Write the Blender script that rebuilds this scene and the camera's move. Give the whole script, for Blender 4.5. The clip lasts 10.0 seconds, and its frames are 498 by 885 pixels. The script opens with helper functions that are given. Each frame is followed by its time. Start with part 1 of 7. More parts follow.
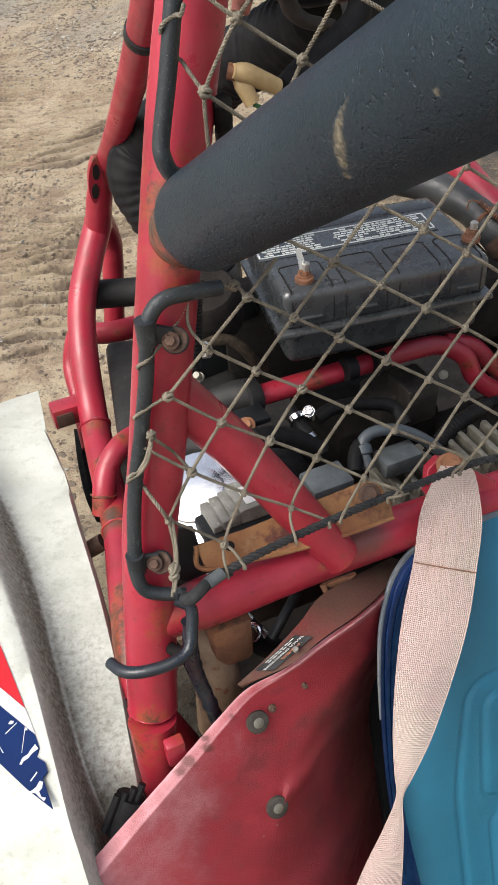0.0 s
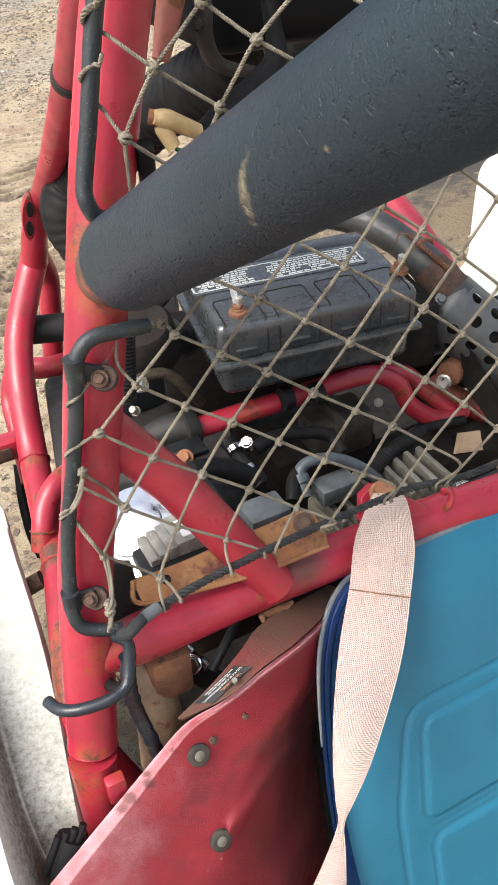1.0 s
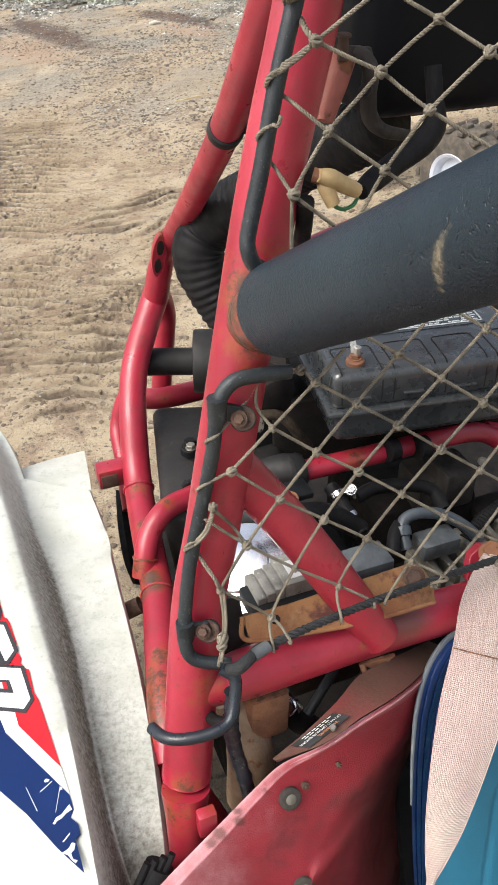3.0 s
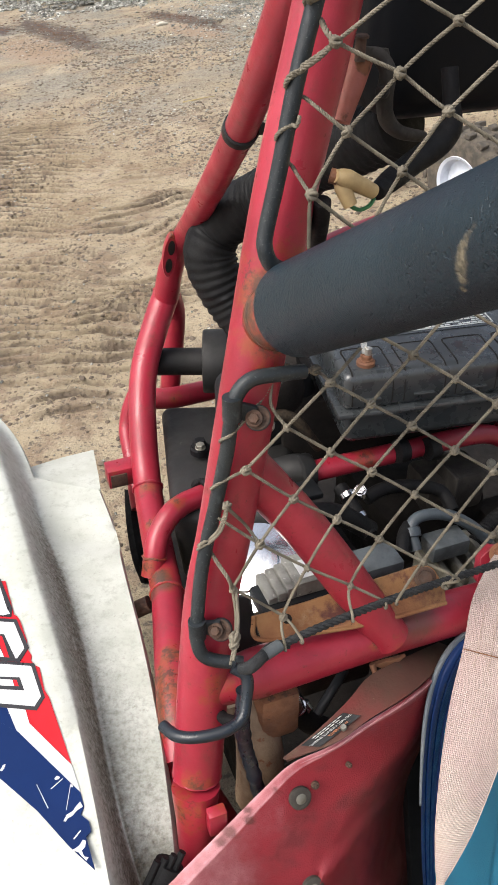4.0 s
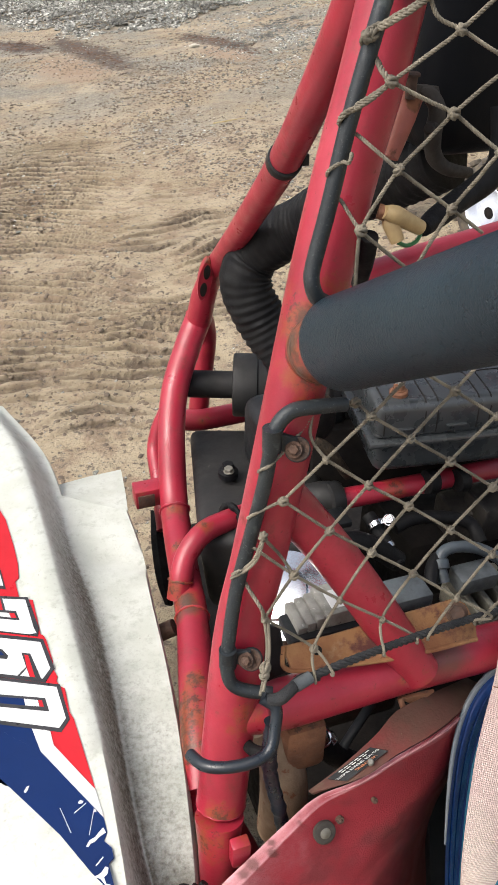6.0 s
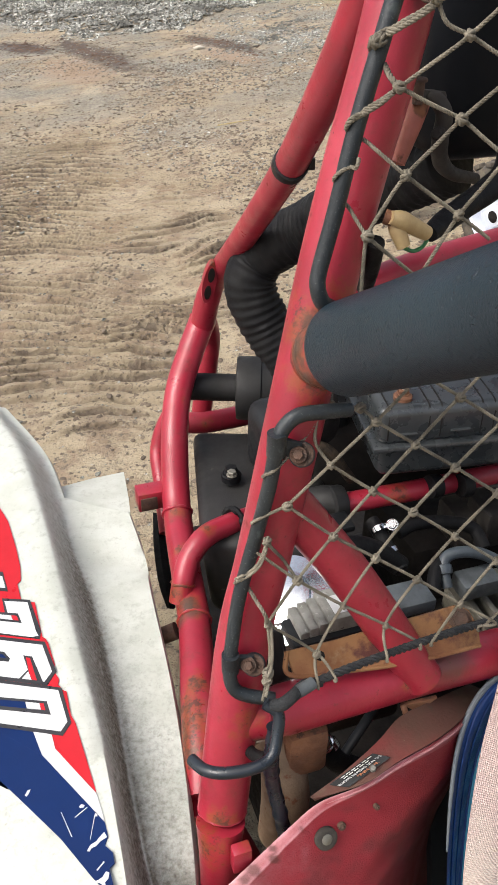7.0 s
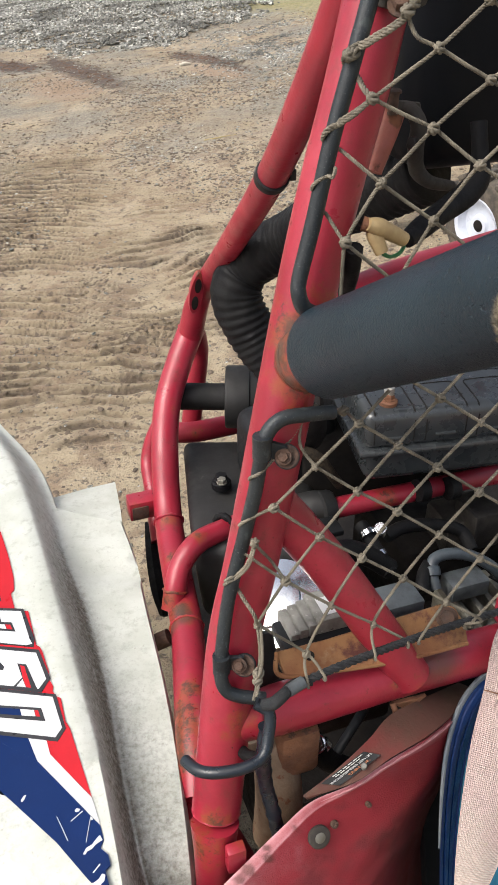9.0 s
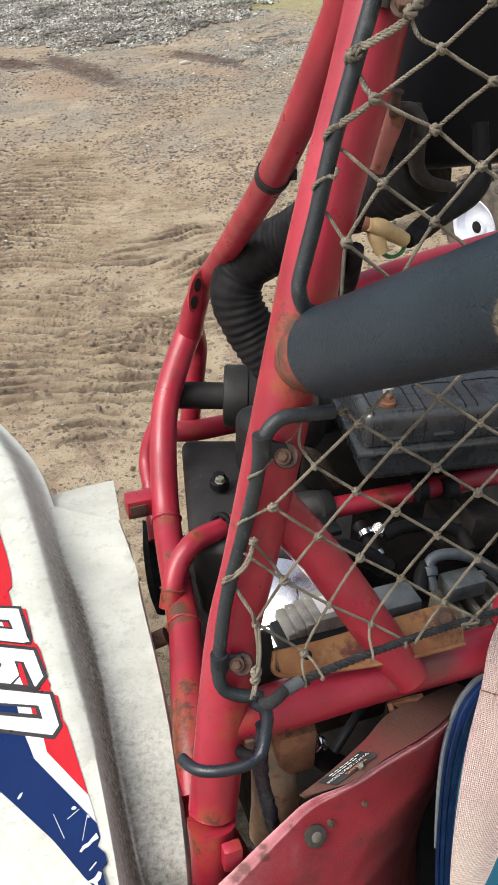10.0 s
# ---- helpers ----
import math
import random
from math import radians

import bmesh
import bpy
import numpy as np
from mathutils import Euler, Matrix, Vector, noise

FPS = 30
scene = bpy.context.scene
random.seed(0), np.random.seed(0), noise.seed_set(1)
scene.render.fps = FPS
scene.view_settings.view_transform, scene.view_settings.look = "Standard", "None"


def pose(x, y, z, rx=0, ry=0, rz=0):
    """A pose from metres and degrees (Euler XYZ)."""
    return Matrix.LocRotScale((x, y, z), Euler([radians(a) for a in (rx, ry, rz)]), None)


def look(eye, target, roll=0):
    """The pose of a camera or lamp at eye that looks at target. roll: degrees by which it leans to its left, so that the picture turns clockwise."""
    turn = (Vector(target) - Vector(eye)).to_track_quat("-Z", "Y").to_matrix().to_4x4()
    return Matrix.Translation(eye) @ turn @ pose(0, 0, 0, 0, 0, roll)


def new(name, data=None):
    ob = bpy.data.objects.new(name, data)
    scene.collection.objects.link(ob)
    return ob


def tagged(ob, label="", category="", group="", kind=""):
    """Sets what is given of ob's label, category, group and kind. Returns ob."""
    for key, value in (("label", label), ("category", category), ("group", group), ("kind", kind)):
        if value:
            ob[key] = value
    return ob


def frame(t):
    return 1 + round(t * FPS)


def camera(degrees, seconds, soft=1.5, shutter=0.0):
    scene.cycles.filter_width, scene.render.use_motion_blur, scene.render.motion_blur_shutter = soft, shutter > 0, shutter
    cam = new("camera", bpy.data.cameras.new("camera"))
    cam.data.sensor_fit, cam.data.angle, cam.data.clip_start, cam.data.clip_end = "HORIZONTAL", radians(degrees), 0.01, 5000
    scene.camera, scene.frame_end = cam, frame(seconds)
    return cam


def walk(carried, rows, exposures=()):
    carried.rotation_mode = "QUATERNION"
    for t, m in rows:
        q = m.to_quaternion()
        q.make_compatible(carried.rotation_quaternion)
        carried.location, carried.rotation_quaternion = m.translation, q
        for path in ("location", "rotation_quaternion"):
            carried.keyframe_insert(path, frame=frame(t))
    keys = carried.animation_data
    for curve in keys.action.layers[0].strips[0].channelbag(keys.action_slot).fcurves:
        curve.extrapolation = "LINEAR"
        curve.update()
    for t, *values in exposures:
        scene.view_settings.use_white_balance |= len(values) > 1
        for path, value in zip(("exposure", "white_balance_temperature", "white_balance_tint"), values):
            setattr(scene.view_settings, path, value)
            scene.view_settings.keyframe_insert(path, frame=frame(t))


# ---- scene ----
cam = camera(33.0, 10.0)
PATH = [
    (0.0, 0.0, 0.0, 1.3182, 48.13, 8.77, -7.79),
    (0.5, 0.0023, 0.0002, 1.3288, 49.59, 7.88, -9.34),
    (1.0, 0.0139, -0.0068, 1.3255, 49.52, 7.6, -11.29),
    (1.5, 0.0177, -0.0106, 1.3245, 49.91, 7.41, -11.8),
    (2.0, 0.0114, -0.0166, 1.3298, 50.88, 7.16, -11.44),
    (2.5, -0.015, -0.0117, 1.3409, 52.98, 6.31, -6.42),
    (3.0, -0.0268, -0.0097, 1.3426, 53.08, 6.68, -4.36),
    (4.5, -0.0359, -0.0119, 1.3438, 53.42, 6.35, -3.64),
    (5.0, -0.0367, -0.0094, 1.3453, 53.84, 5.99, -3.25),
    (5.5, -0.0451, -0.0076, 1.3497, 54.5, 5.96, -2.43),
    (7.0, -0.0505, -0.0032, 1.3528, 54.82, 5.47, -1.61),
    (7.5, -0.045, -0.0093, 1.3532, 55.08, 5.53, -1.93),
    (8.0, -0.0441, -0.014, 1.3533, 55.29, 6.0, -2.29),
    (8.5, -0.0467, -0.0183, 1.3563, 55.61, 6.27, -2.5),
    (9.0, -0.046, -0.0181, 1.3546, 55.59, 6.03, -2.59),
    (9.5, -0.0484, -0.0177, 1.3541, 55.58, 5.71, -2.5),
    (10.0, -0.0477, -0.0186, 1.355, 55.55, 5.59, -2.53),
]
walk(cam, [(t, pose(x, y, z, rx, ry, rz)) for t, x, y, z, rx, ry, rz in PATH],
     exposures=[(0.0, 0.44), (0.5, 0.60), (1.0, 0.94), (2.0, 0.97), (2.6, 0.78), (3.2, 0.58), (5.0, 0.45), (10.0, 0.36)])
# ---- daylight: an overcast sky, a little brighter from the left ----
world = bpy.data.worlds.new("overcast")
scene.world = world
world.use_nodes = True
wn = world.node_tree.nodes
sky = wn.new("ShaderNodeTexSky")
sky.sky_type, sky.sun_disc = "NISHITA", False
sky.sun_elevation, sky.sun_rotation = radians(57), radians(-118)
sky.air_density, sky.dust_density, sky.ozone_density = 1.0, 6.0, 1.0
wn["Background"].inputs["Strength"].default_value = 0.222
grey = wn.new("ShaderNodeRGBToBW")
veil = wn.new("ShaderNodeMix")
veil.data_type = "RGBA"
veil.inputs["Factor"].default_value = 0.5
world.node_tree.links.new(sky.outputs["Color"], grey.inputs["Color"])
world.node_tree.links.new(sky.outputs["Color"], veil.inputs["A"])
world.node_tree.links.new(grey.outputs["Val"], veil.inputs["B"])
world.node_tree.links.new(veil.outputs["Result"], wn["Background"].inputs["Color"])
sun = new("sun", bpy.data.lights.new("sun", "SUN"))
sun.data.energy, sun.data.angle, sun.data.color = 0.85, radians(32), (1.0, 0.975, 0.91)
sun.matrix_world = look((-3.0, -1.6, 5.3), (0, 0, 0))


# ---- materials ----
def nodes_of(name):
    m = bpy.data.materials.new(name)
    m.use_nodes = True
    t = m.node_tree
    return m, t.nodes, t.links, t.nodes["Principled BSDF"]


def noise_node(ns, ln, scale, detail=5.0, rough=0.6, stretch=None):
    g = ns.new("ShaderNodeNewGeometry")
    n = ns.new("ShaderNodeTexNoise")
    n.inputs["Scale"].default_value, n.inputs["Detail"].default_value, n.inputs["Roughness"].default_value = scale, detail, rough
    if stretch:
        mp = ns.new("ShaderNodeMapping")
        mp.inputs["Scale"].default_value = stretch
        ln.new(g.outputs["Position"], mp.inputs["Vector"])
        ln.new(mp.outputs["Vector"], n.inputs["Vector"])
    else:
        ln.new(g.outputs["Position"], n.inputs["Vector"])
    return n.outputs["Fac"]


def ramp(ns, ln, fac, a, b, lo=0.0, hi=1.0):
    r = ns.new("ShaderNodeMapRange")
    r.interpolation_type = "SMOOTHSTEP"
    for key, v in zip(("From Min", "From Max", "To Min", "To Max"), (a, b, lo, hi)):
        r.inputs[key].default_value = v
    ln.new(fac, r.inputs["Value"])
    return r.outputs["Result"]


def mix(ns, ln, fac, a, b):
    x = ns.new("ShaderNodeMix")
    x.data_type = "RGBA"
    ln.new(fac, x.inputs["Factor"])
    for sock, v in ((x.inputs["A"], a), (x.inputs["B"], b)):
        if isinstance(v, tuple):
            sock.default_value = (*v, 1)
        else:
            ln.new(v, sock)
    return x.outputs["Result"]


def arith(ns, ln, op, a, b):
    x = ns.new("ShaderNodeMath")
    x.operation = op
    for sock, v in zip(x.inputs, (a, b)):
        if isinstance(v, (int, float)):
            sock.default_value = v
        else:
            ln.new(v, sock)
    return x.outputs[0]


def surface(name, c1, c2, scale=25.0, rough=0.5, metal=0.0, bump=0.15, bscale=300.0, spots=None, wear=None, stretch=None, coat=0.0, rvar=0.15, gain=0.95, soft=0.14, spec=0.5, core=0.35, pits=None, halo=None, silt_shade=None):
    """c1, c2: two tones mixed by coarse noise; spots: (colour, scale, threshold); wear: (colour, scale), where the mesh says so."""
    m, ns, ln, p = nodes_of(name)
    big = noise_node(ns, ln, scale, stretch=stretch)
    col = mix(ns, ln, ramp(ns, ln, big, 0.35, 0.68), c1, c2)
    rg = ramp(ns, ln, noise_node(ns, ln, scale * 2.3), 0.3, 0.7, max(0.03, rough - rvar), min(1.0, rough + rvar))
    if spots:
        for sc, ss, th, *edge in spots:
            f = ramp(ns, ln, noise_node(ns, ln, ss, 6.0, 0.65), th, th + (edge[0] if edge else 0.05))
            col = mix(ns, ln, f, col, sc)
            rg = arith(ns, ln, "MAXIMUM", rg, arith(ns, ln, "MULTIPLY", f, 0.8))
    if wear:
        at = ns.new("ShaderNodeAttribute")
        at.attribute_name = "wear"
        f = arith(ns, ln, "MULTIPLY", at.outputs["Fac"], gain)
        if halo:
            # thin paint stained orange round the rust, and dark flakes in it
            stain = arith(ns, ln, "ADD", f, arith(ns, ln, "SUBTRACT", arith(ns, ln, "MULTIPLY", noise_node(ns, ln, 75, 8.0, 0.8), 2.7), 1.68))
            col = mix(ns, ln, ramp(ns, ln, stain, 0.0, 0.55, 0.0, 0.72), col, halo)
            flake = arith(ns, ln, "ADD", f, arith(ns, ln, "SUBTRACT", arith(ns, ln, "MULTIPLY", noise_node(ns, ln, 130, 7.0, 0.75), 1.9), 1.60))
            col = mix(ns, ln, ramp(ns, ln, flake, 0.0, 0.22, 0.0, 0.85), col, (0.050, 0.026, 0.017))
            f = arith(ns, ln, "SUBTRACT", f, 0.13)
        f = ramp(ns, ln, arith(ns, ln, "ADD", f, arith(ns, ln, "SUBTRACT", noise_node(ns, ln, wear[1], 7.0, 0.7), 0.95)), 0.0, soft)
        inner = mix(ns, ln, ramp(ns, ln, noise_node(ns, ln, wear[1] * 2.2), 0.35, 0.65), wear[0], tuple(v * core for v in wear[0]))
        col = mix(ns, ln, f, col, inner)
        rg = arith(ns, ln, "MAXIMUM", rg, arith(ns, ln, "MULTIPLY", f, 0.85))
    if silt_shade:
        # dust and mud on the plastic, plus painted shade, where the mesh says so
        at = ns.new("ShaderNodeAttribute")
        at.attribute_name = "weave"
        sp = ns.new("ShaderNodeSeparateXYZ")
        ln.new(at.outputs["Vector"], sp.inputs[0])
        f = arith(ns, ln, "ADD", sp.outputs["X"], arith(ns, ln, "SUBTRACT", noise_node(ns, ln, 14, 8.0, 0.7), 0.62))
        col = mix(ns, ln, ramp(ns, ln, f, 0.0, 0.8, 0.0, 0.75), col, silt_shade)
    ln.new(col, p.inputs["Base Color"])
    ln.new(rg, p.inputs["Roughness"])
    p.inputs["Metallic"].default_value = metal
    p.inputs["Specular IOR Level"].default_value = spec
    p.inputs["Coat Weight"].default_value = coat
    p.inputs["Coat Roughness"].default_value = 0.25
    if bump:
        b = ns.new("ShaderNodeBump")
        b.inputs["Strength"].default_value, b.inputs["Distance"].default_value = bump, 0.002
        height = noise_node(ns, ln, bscale, 4.0)
        if pits:
            dips = ramp(ns, ln, noise_node(ns, ln, pits[0], 2.0, 0.5), pits[1], pits[1] + 0.05, 0.0, 5.0)
            height = arith(ns, ln, "SUBTRACT", height, dips)
        ln.new(height, b.inputs["Height"])
        ln.new(b.outputs["Normal"], p.inputs["Normal"])
    return m


RUST = (0.19, 0.072, 0.032)
red = surface("red_paint", (0.328, 0.0185, 0.037), (0.248, 0.0140, 0.028), 16, 0.37, bump=0.14, bscale=300, spec=0.5,
              spots=[((0.43, 0.048, 0.070), 7, 0.54, 0.26), ((0.15, 0.026, 0.022), 28, 0.555, 0.20), ((0.17, 0.035, 0.028), 11, 0.60, 0.16), ((0.20, 0.030, 0.030), 150, 0.58, 0.16), ((0.07, 0.024, 0.02), 190, 0.67, 0.05)],
              wear=(RUST, 120), gain=0.80, soft=0.50, rvar=0.10, halo=(0.25, 0.060, 0.018), silt_shade=(0.060, 0.042, 0.028))
faded = surface("faded_red_plastic", (0.25, 0.019, 0.029), (0.155, 0.012, 0.018), 11, 0.55, bump=0.5, bscale=700, spec=0.35,
                spots=[((0.12, 0.03, 0.025), 60, 0.66, 0.1), ((0.24, 0.17, 0.15), 36, 0.68), ((0.15, 0.02, 0.024), 9, 0.58, 0.12)], wear=((0.64, 0.31, 0.33), 22), gain=1.3, soft=0.95, core=0.8, silt_shade=(0.075, 0.028, 0.021))
foam = surface("black_foam", (0.006, 0.0155, 0.0235), (0.010, 0.0225, 0.032), 9, 0.42, spec=0.34, bump=0.45, bscale=620, pits=(230, 0.62),
               spots=[((0.020, 0.034, 0.046), 22, 0.60, 0.2), ((0.003, 0.004, 0.005), 230, 0.69)], wear=((0.19, 0.165, 0.115), 160), gain=0.95, soft=0.55, rvar=0.05)
rope_mat = surface("weathered_rope", (0.215, 0.190, 0.142), (0.115, 0.100, 0.074), 45, 0.9, bump=0.5, bscale=900)
cord_mat = surface("black_cord", (0.010, 0.012, 0.014), (0.022, 0.023, 0.024), 60, 0.8, bump=0.6, bscale=800)
rod_mat = surface("black_coated_rod", (0.008, 0.012, 0.015), (0.016, 0.021, 0.024), 40, 0.5, bump=0.25, bscale=500,
                  spots=[((0.12, 0.13, 0.125), 620, 0.61, 0.08), ((0.045, 0.055, 0.055), 60, 0.58, 0.1)])
black = surface("black_plastic", (0.007, 0.008, 0.009), (0.012, 0.013, 0.014), 20, 0.5, bump=0.12, bscale=600, spec=0.3,
                spots=[((0.07, 0.06, 0.05), 70, 0.70)])
battery_mat = surface("battery_plastic", (0.026, 0.030, 0.032), (0.038, 0.042, 0.044), 22, 0.30, bump=0.08, bscale=500, spec=0.8,
                      spots=[((0.09, 0.085, 0.075), 45, 0.74)])
rubber = surface("black_rubber", (0.005, 0.005, 0.006), (0.010, 0.010, 0.010), 35, 0.65, spec=0.17, bump=0.3, bscale=400,
                 spots=[((0.08, 0.07, 0.055), 50, 0.72)])
grimy = surface("grimy_casting", (0.028, 0.025, 0.023), (0.060, 0.053, 0.045), 28, 0.75, metal=0.1, bump=0.5, bscale=180, spec=0.25)
soot = surface("sooty_iron", (0.010, 0.009, 0.0085), (0.02, 0.017, 0.015), 30, 0.85, bump=0.4, bscale=220, spec=0.12)
rust_dark = surface("dark_rust", (0.085, 0.046, 0.030), (0.045, 0.028, 0.020), 90, 0.85, bump=0.5, bscale=300)
pipe_mat = surface("sooty_pipe", (0.030, 0.032, 0.033), (0.055, 0.056, 0.055), 25, 0.5, metal=0.2, bump=0.2, bscale=240, spots=[((0.12, 0.06, 0.035), 40, 0.68)])
shield_mat = surface("grey_steel_shield", (0.085, 0.09, 0.092), (0.13, 0.13, 0.125), 25, 0.5, metal=0.4, bump=0.15, bscale=260,
                     spots=[((0.18, 0.08, 0.035), 40, 0.68)])
alu = surface("dull_aluminium", (0.22, 0.21, 0.175), (0.13, 0.122, 0.10), 40, 0.5, metal=0.55, bump=0.3, bscale=300)
rusty = surface("rusted_steel", (0.24, 0.105, 0.05), (0.14, 0.06, 0.032), 32, 0.8, metal=0.1, bump=0.5, bscale=260,
                spots=[((0.10, 0.05, 0.03), 70, 0.6)])
tan = surface("dusty_tan_steel", (0.30, 0.215, 0.14), (0.20, 0.13, 0.08), 30, 0.8, bump=0.4, bscale=240, spots=[((0.18, 0.07, 0.03), 50, 0.6)])
chrome = surface("chrome", (0.75, 0.76, 0.78), (0.62, 0.62, 0.63), 30, 0.20, metal=1.0, bump=0.05, bscale=300, rvar=0.06)
zinc = surface("zinc_plate", (0.55, 0.54, 0.50), (0.42, 0.40, 0.36), 60, 0.35, metal=0.85, bump=0.15, bscale=300)
white = surface("white_plastic", (0.53, 0.545, 0.49), (0.445, 0.46, 0.40), 22, 0.5, bump=0.15, bscale=300,
                spots=[((0.39, 0.40, 0.345), 75, 0.50, 0.22), ((0.36, 0.36, 0.31), 230, 0.56, 0.2)], wear=((0.160, 0.138, 0.096), 190), gain=1.2, core=0.45, soft=0.75)
blue = surface("blue_vinyl", (0.008, 0.108, 0.180), (0.010, 0.128, 0.208), 7, 0.4, bump=0.25, bscale=700, spots=[((0.035, 0.19, 0.29), 14, 0.60, 0.16), ((0.12, 0.28, 0.36), 120, 0.72)], rvar=0.1)
navy = surface("dark_blue_vinyl", (0.004, 0.021, 0.092), (0.006, 0.030, 0.12), 20, 0.45, spec=0.25, bump=0.25, bscale=500)
piping_mat = surface("grey_blue_piping", (0.085, 0.105, 0.125), (0.13, 0.145, 0.155), 40, 0.55, bump=0.2, bscale=500)
decal_red = surface("red_decal", (0.47, 0.012, 0.020), (0.42, 0.010, 0.017), 20, 0.4, bump=0.05, spec=0.25, spots=[((0.55, 0.52, 0.47), 62, 0.745)])
decal_blue = surface("blue_decal", (0.003, 0.0185, 0.090), (0.0025, 0.014, 0.070), 6, 0.5, bump=0.05, spec=0.15)
decal_black = surface("black_decal", (0.016, 0.016, 0.018), (0.026, 0.026, 0.028), 20, 0.4, bump=0.05)
decal_white = surface("white_decal", (0.56, 0.56, 0.555), (0.52, 0.52, 0.51), 20, 0.35, bump=0.05)
pale_block = surface("pale_grey_plastic", (0.24, 0.235, 0.21), (0.15, 0.145, 0.125), 60, 0.7, bump=0.4, bscale=400, spots=[((0.36, 0.35, 0.32), 160, 0.62), ((0.07, 0.06, 0.05), 90, 0.66)])
box_mat = surface("dull_black_plastic", (0.003, 0.0036, 0.005), (0.005, 0.006, 0.008), 9, 0.5, bump=0.1, bscale=500, spec=0.10)
rusty_tan = surface("dusty_rusted_sheet", (0.28, 0.145, 0.066), (0.19, 0.080, 0.040), 18, 0.8, bump=0.4, bscale=260, spec=0.2,
                    spots=[((0.33, 0.22, 0.13), 25, 0.58, 0.16), ((0.105, 0.040, 0.034), 34, 0.50, 0.16), ((0.06, 0.03, 0.022), 190, 0.64, 0.06)])
tank_mat = surface("dusty_black_tank", (0.010, 0.010, 0.010), (0.019, 0.018, 0.017), 14, 0.6, spec=0.3, bump=0.15, bscale=400, spots=[((0.07, 0.065, 0.058), 50, 0.66), ((0.16, 0.15, 0.14), 110, 0.74)])
hook_mat = surface("dark_coated_steel", (0.005, 0.009, 0.015), (0.009, 0.014, 0.020), 30, 0.36, bump=0.15, bscale=300)
tyre_mat = surface("dusty_tyre", (0.055, 0.048, 0.040), (0.12, 0.10, 0.075), 30, 0.9, bump=0.5, bscale=150)
rim_white = surface("bluish_white_rim", (0.62, 0.66, 0.74), (0.52, 0.56, 0.64), 20, 0.4, bump=0.1, bscale=200, spots=[((0.30, 0.26, 0.20), 60, 0.68)])
cream = surface("yellowed_nylon", (0.46, 0.34, 0.17), (0.36, 0.25, 0.12), 50, 0.5, bump=0.2, bscale=300)
grey_hose = surface("grey_rubber_hose", (0.060, 0.075, 0.088), (0.040, 0.048, 0.055), 40, 0.45, bump=0.2, bscale=300)
frayed = surface("frayed_hose", (0.050, 0.038, 0.026), (0.022, 0.018, 0.015), 160, 0.95, bump=0.9, bscale=420, spec=0.1)
grey_block = surface("grey_moulded_plastic", (0.085, 0.097, 0.104), (0.05, 0.056, 0.06), 50, 0.55, bump=0.3, bscale=200)
paper = surface("label_print", (0.60, 0.62, 0.60), (0.52, 0.53, 0.50), 60, 0.45, bump=0.0)


def strap_material():
    m, ns, ln, p = nodes_of("faded_pink_webbing")
    g = ns.new("ShaderNodeAttribute")
    g.attribute_name = "weave"
    sep = ns.new("ShaderNodeSeparateXYZ")
    ln.new(g.outputs["Vector"], sep.inputs[0])
    wx = arith(ns, ln, "SINE", arith(ns, ln, "MULTIPLY", sep.outputs["X"], 2 * math.pi / 0.0014), 0.0)
    wy = arith(ns, ln, "SINE", arith(ns, ln, "MULTIPLY", sep.outputs["Y"], 2 * math.pi / 0.0017), 0.0)
    w = arith(ns, ln, "MULTIPLY", arith(ns, ln, "ADD", wx, wy), 0.5)
    base = mix(ns, ln, ramp(ns, ln, noise_node(ns, ln, 16), 0.35, 0.65), (0.46, 0.345, 0.315), (0.45, 0.385, 0.330))
    col = mix(ns, ln, ramp(ns, ln, w, -0.8, -0.1), (0.345, 0.245, 0.22), base)
    col = mix(ns, ln, ramp(ns, ln, noise_node(ns, ln, 60), 0.66, 0.78), col, (0.40, 0.33, 0.24))
    ln.new(col, p.inputs["Base Color"])
    p.inputs["Roughness"].default_value = 0.85
    b = ns.new("ShaderNodeBump")
    b.inputs["Strength"].default_value, b.inputs["Distance"].default_value = 0.6, 0.0008
    ln.new(w, b.inputs["Height"])
    ln.new(b.outputs["Normal"], p.inputs["Normal"])
    return m


webbing = strap_material()
dusty_red = surface("dusty_red_plastic", (0.165, 0.020, 0.021), (0.075, 0.042, 0.028), 9, 0.7, bump=0.25, bscale=300, spec=0.25,
                    spots=[((0.105, 0.070, 0.045), 20, 0.50, 0.16), ((0.05, 0.035, 0.026), 60, 0.60, 0.1), ((0.24, 0.19, 0.13), 160, 0.70)], silt_shade=(0.052, 0.034, 0.023))


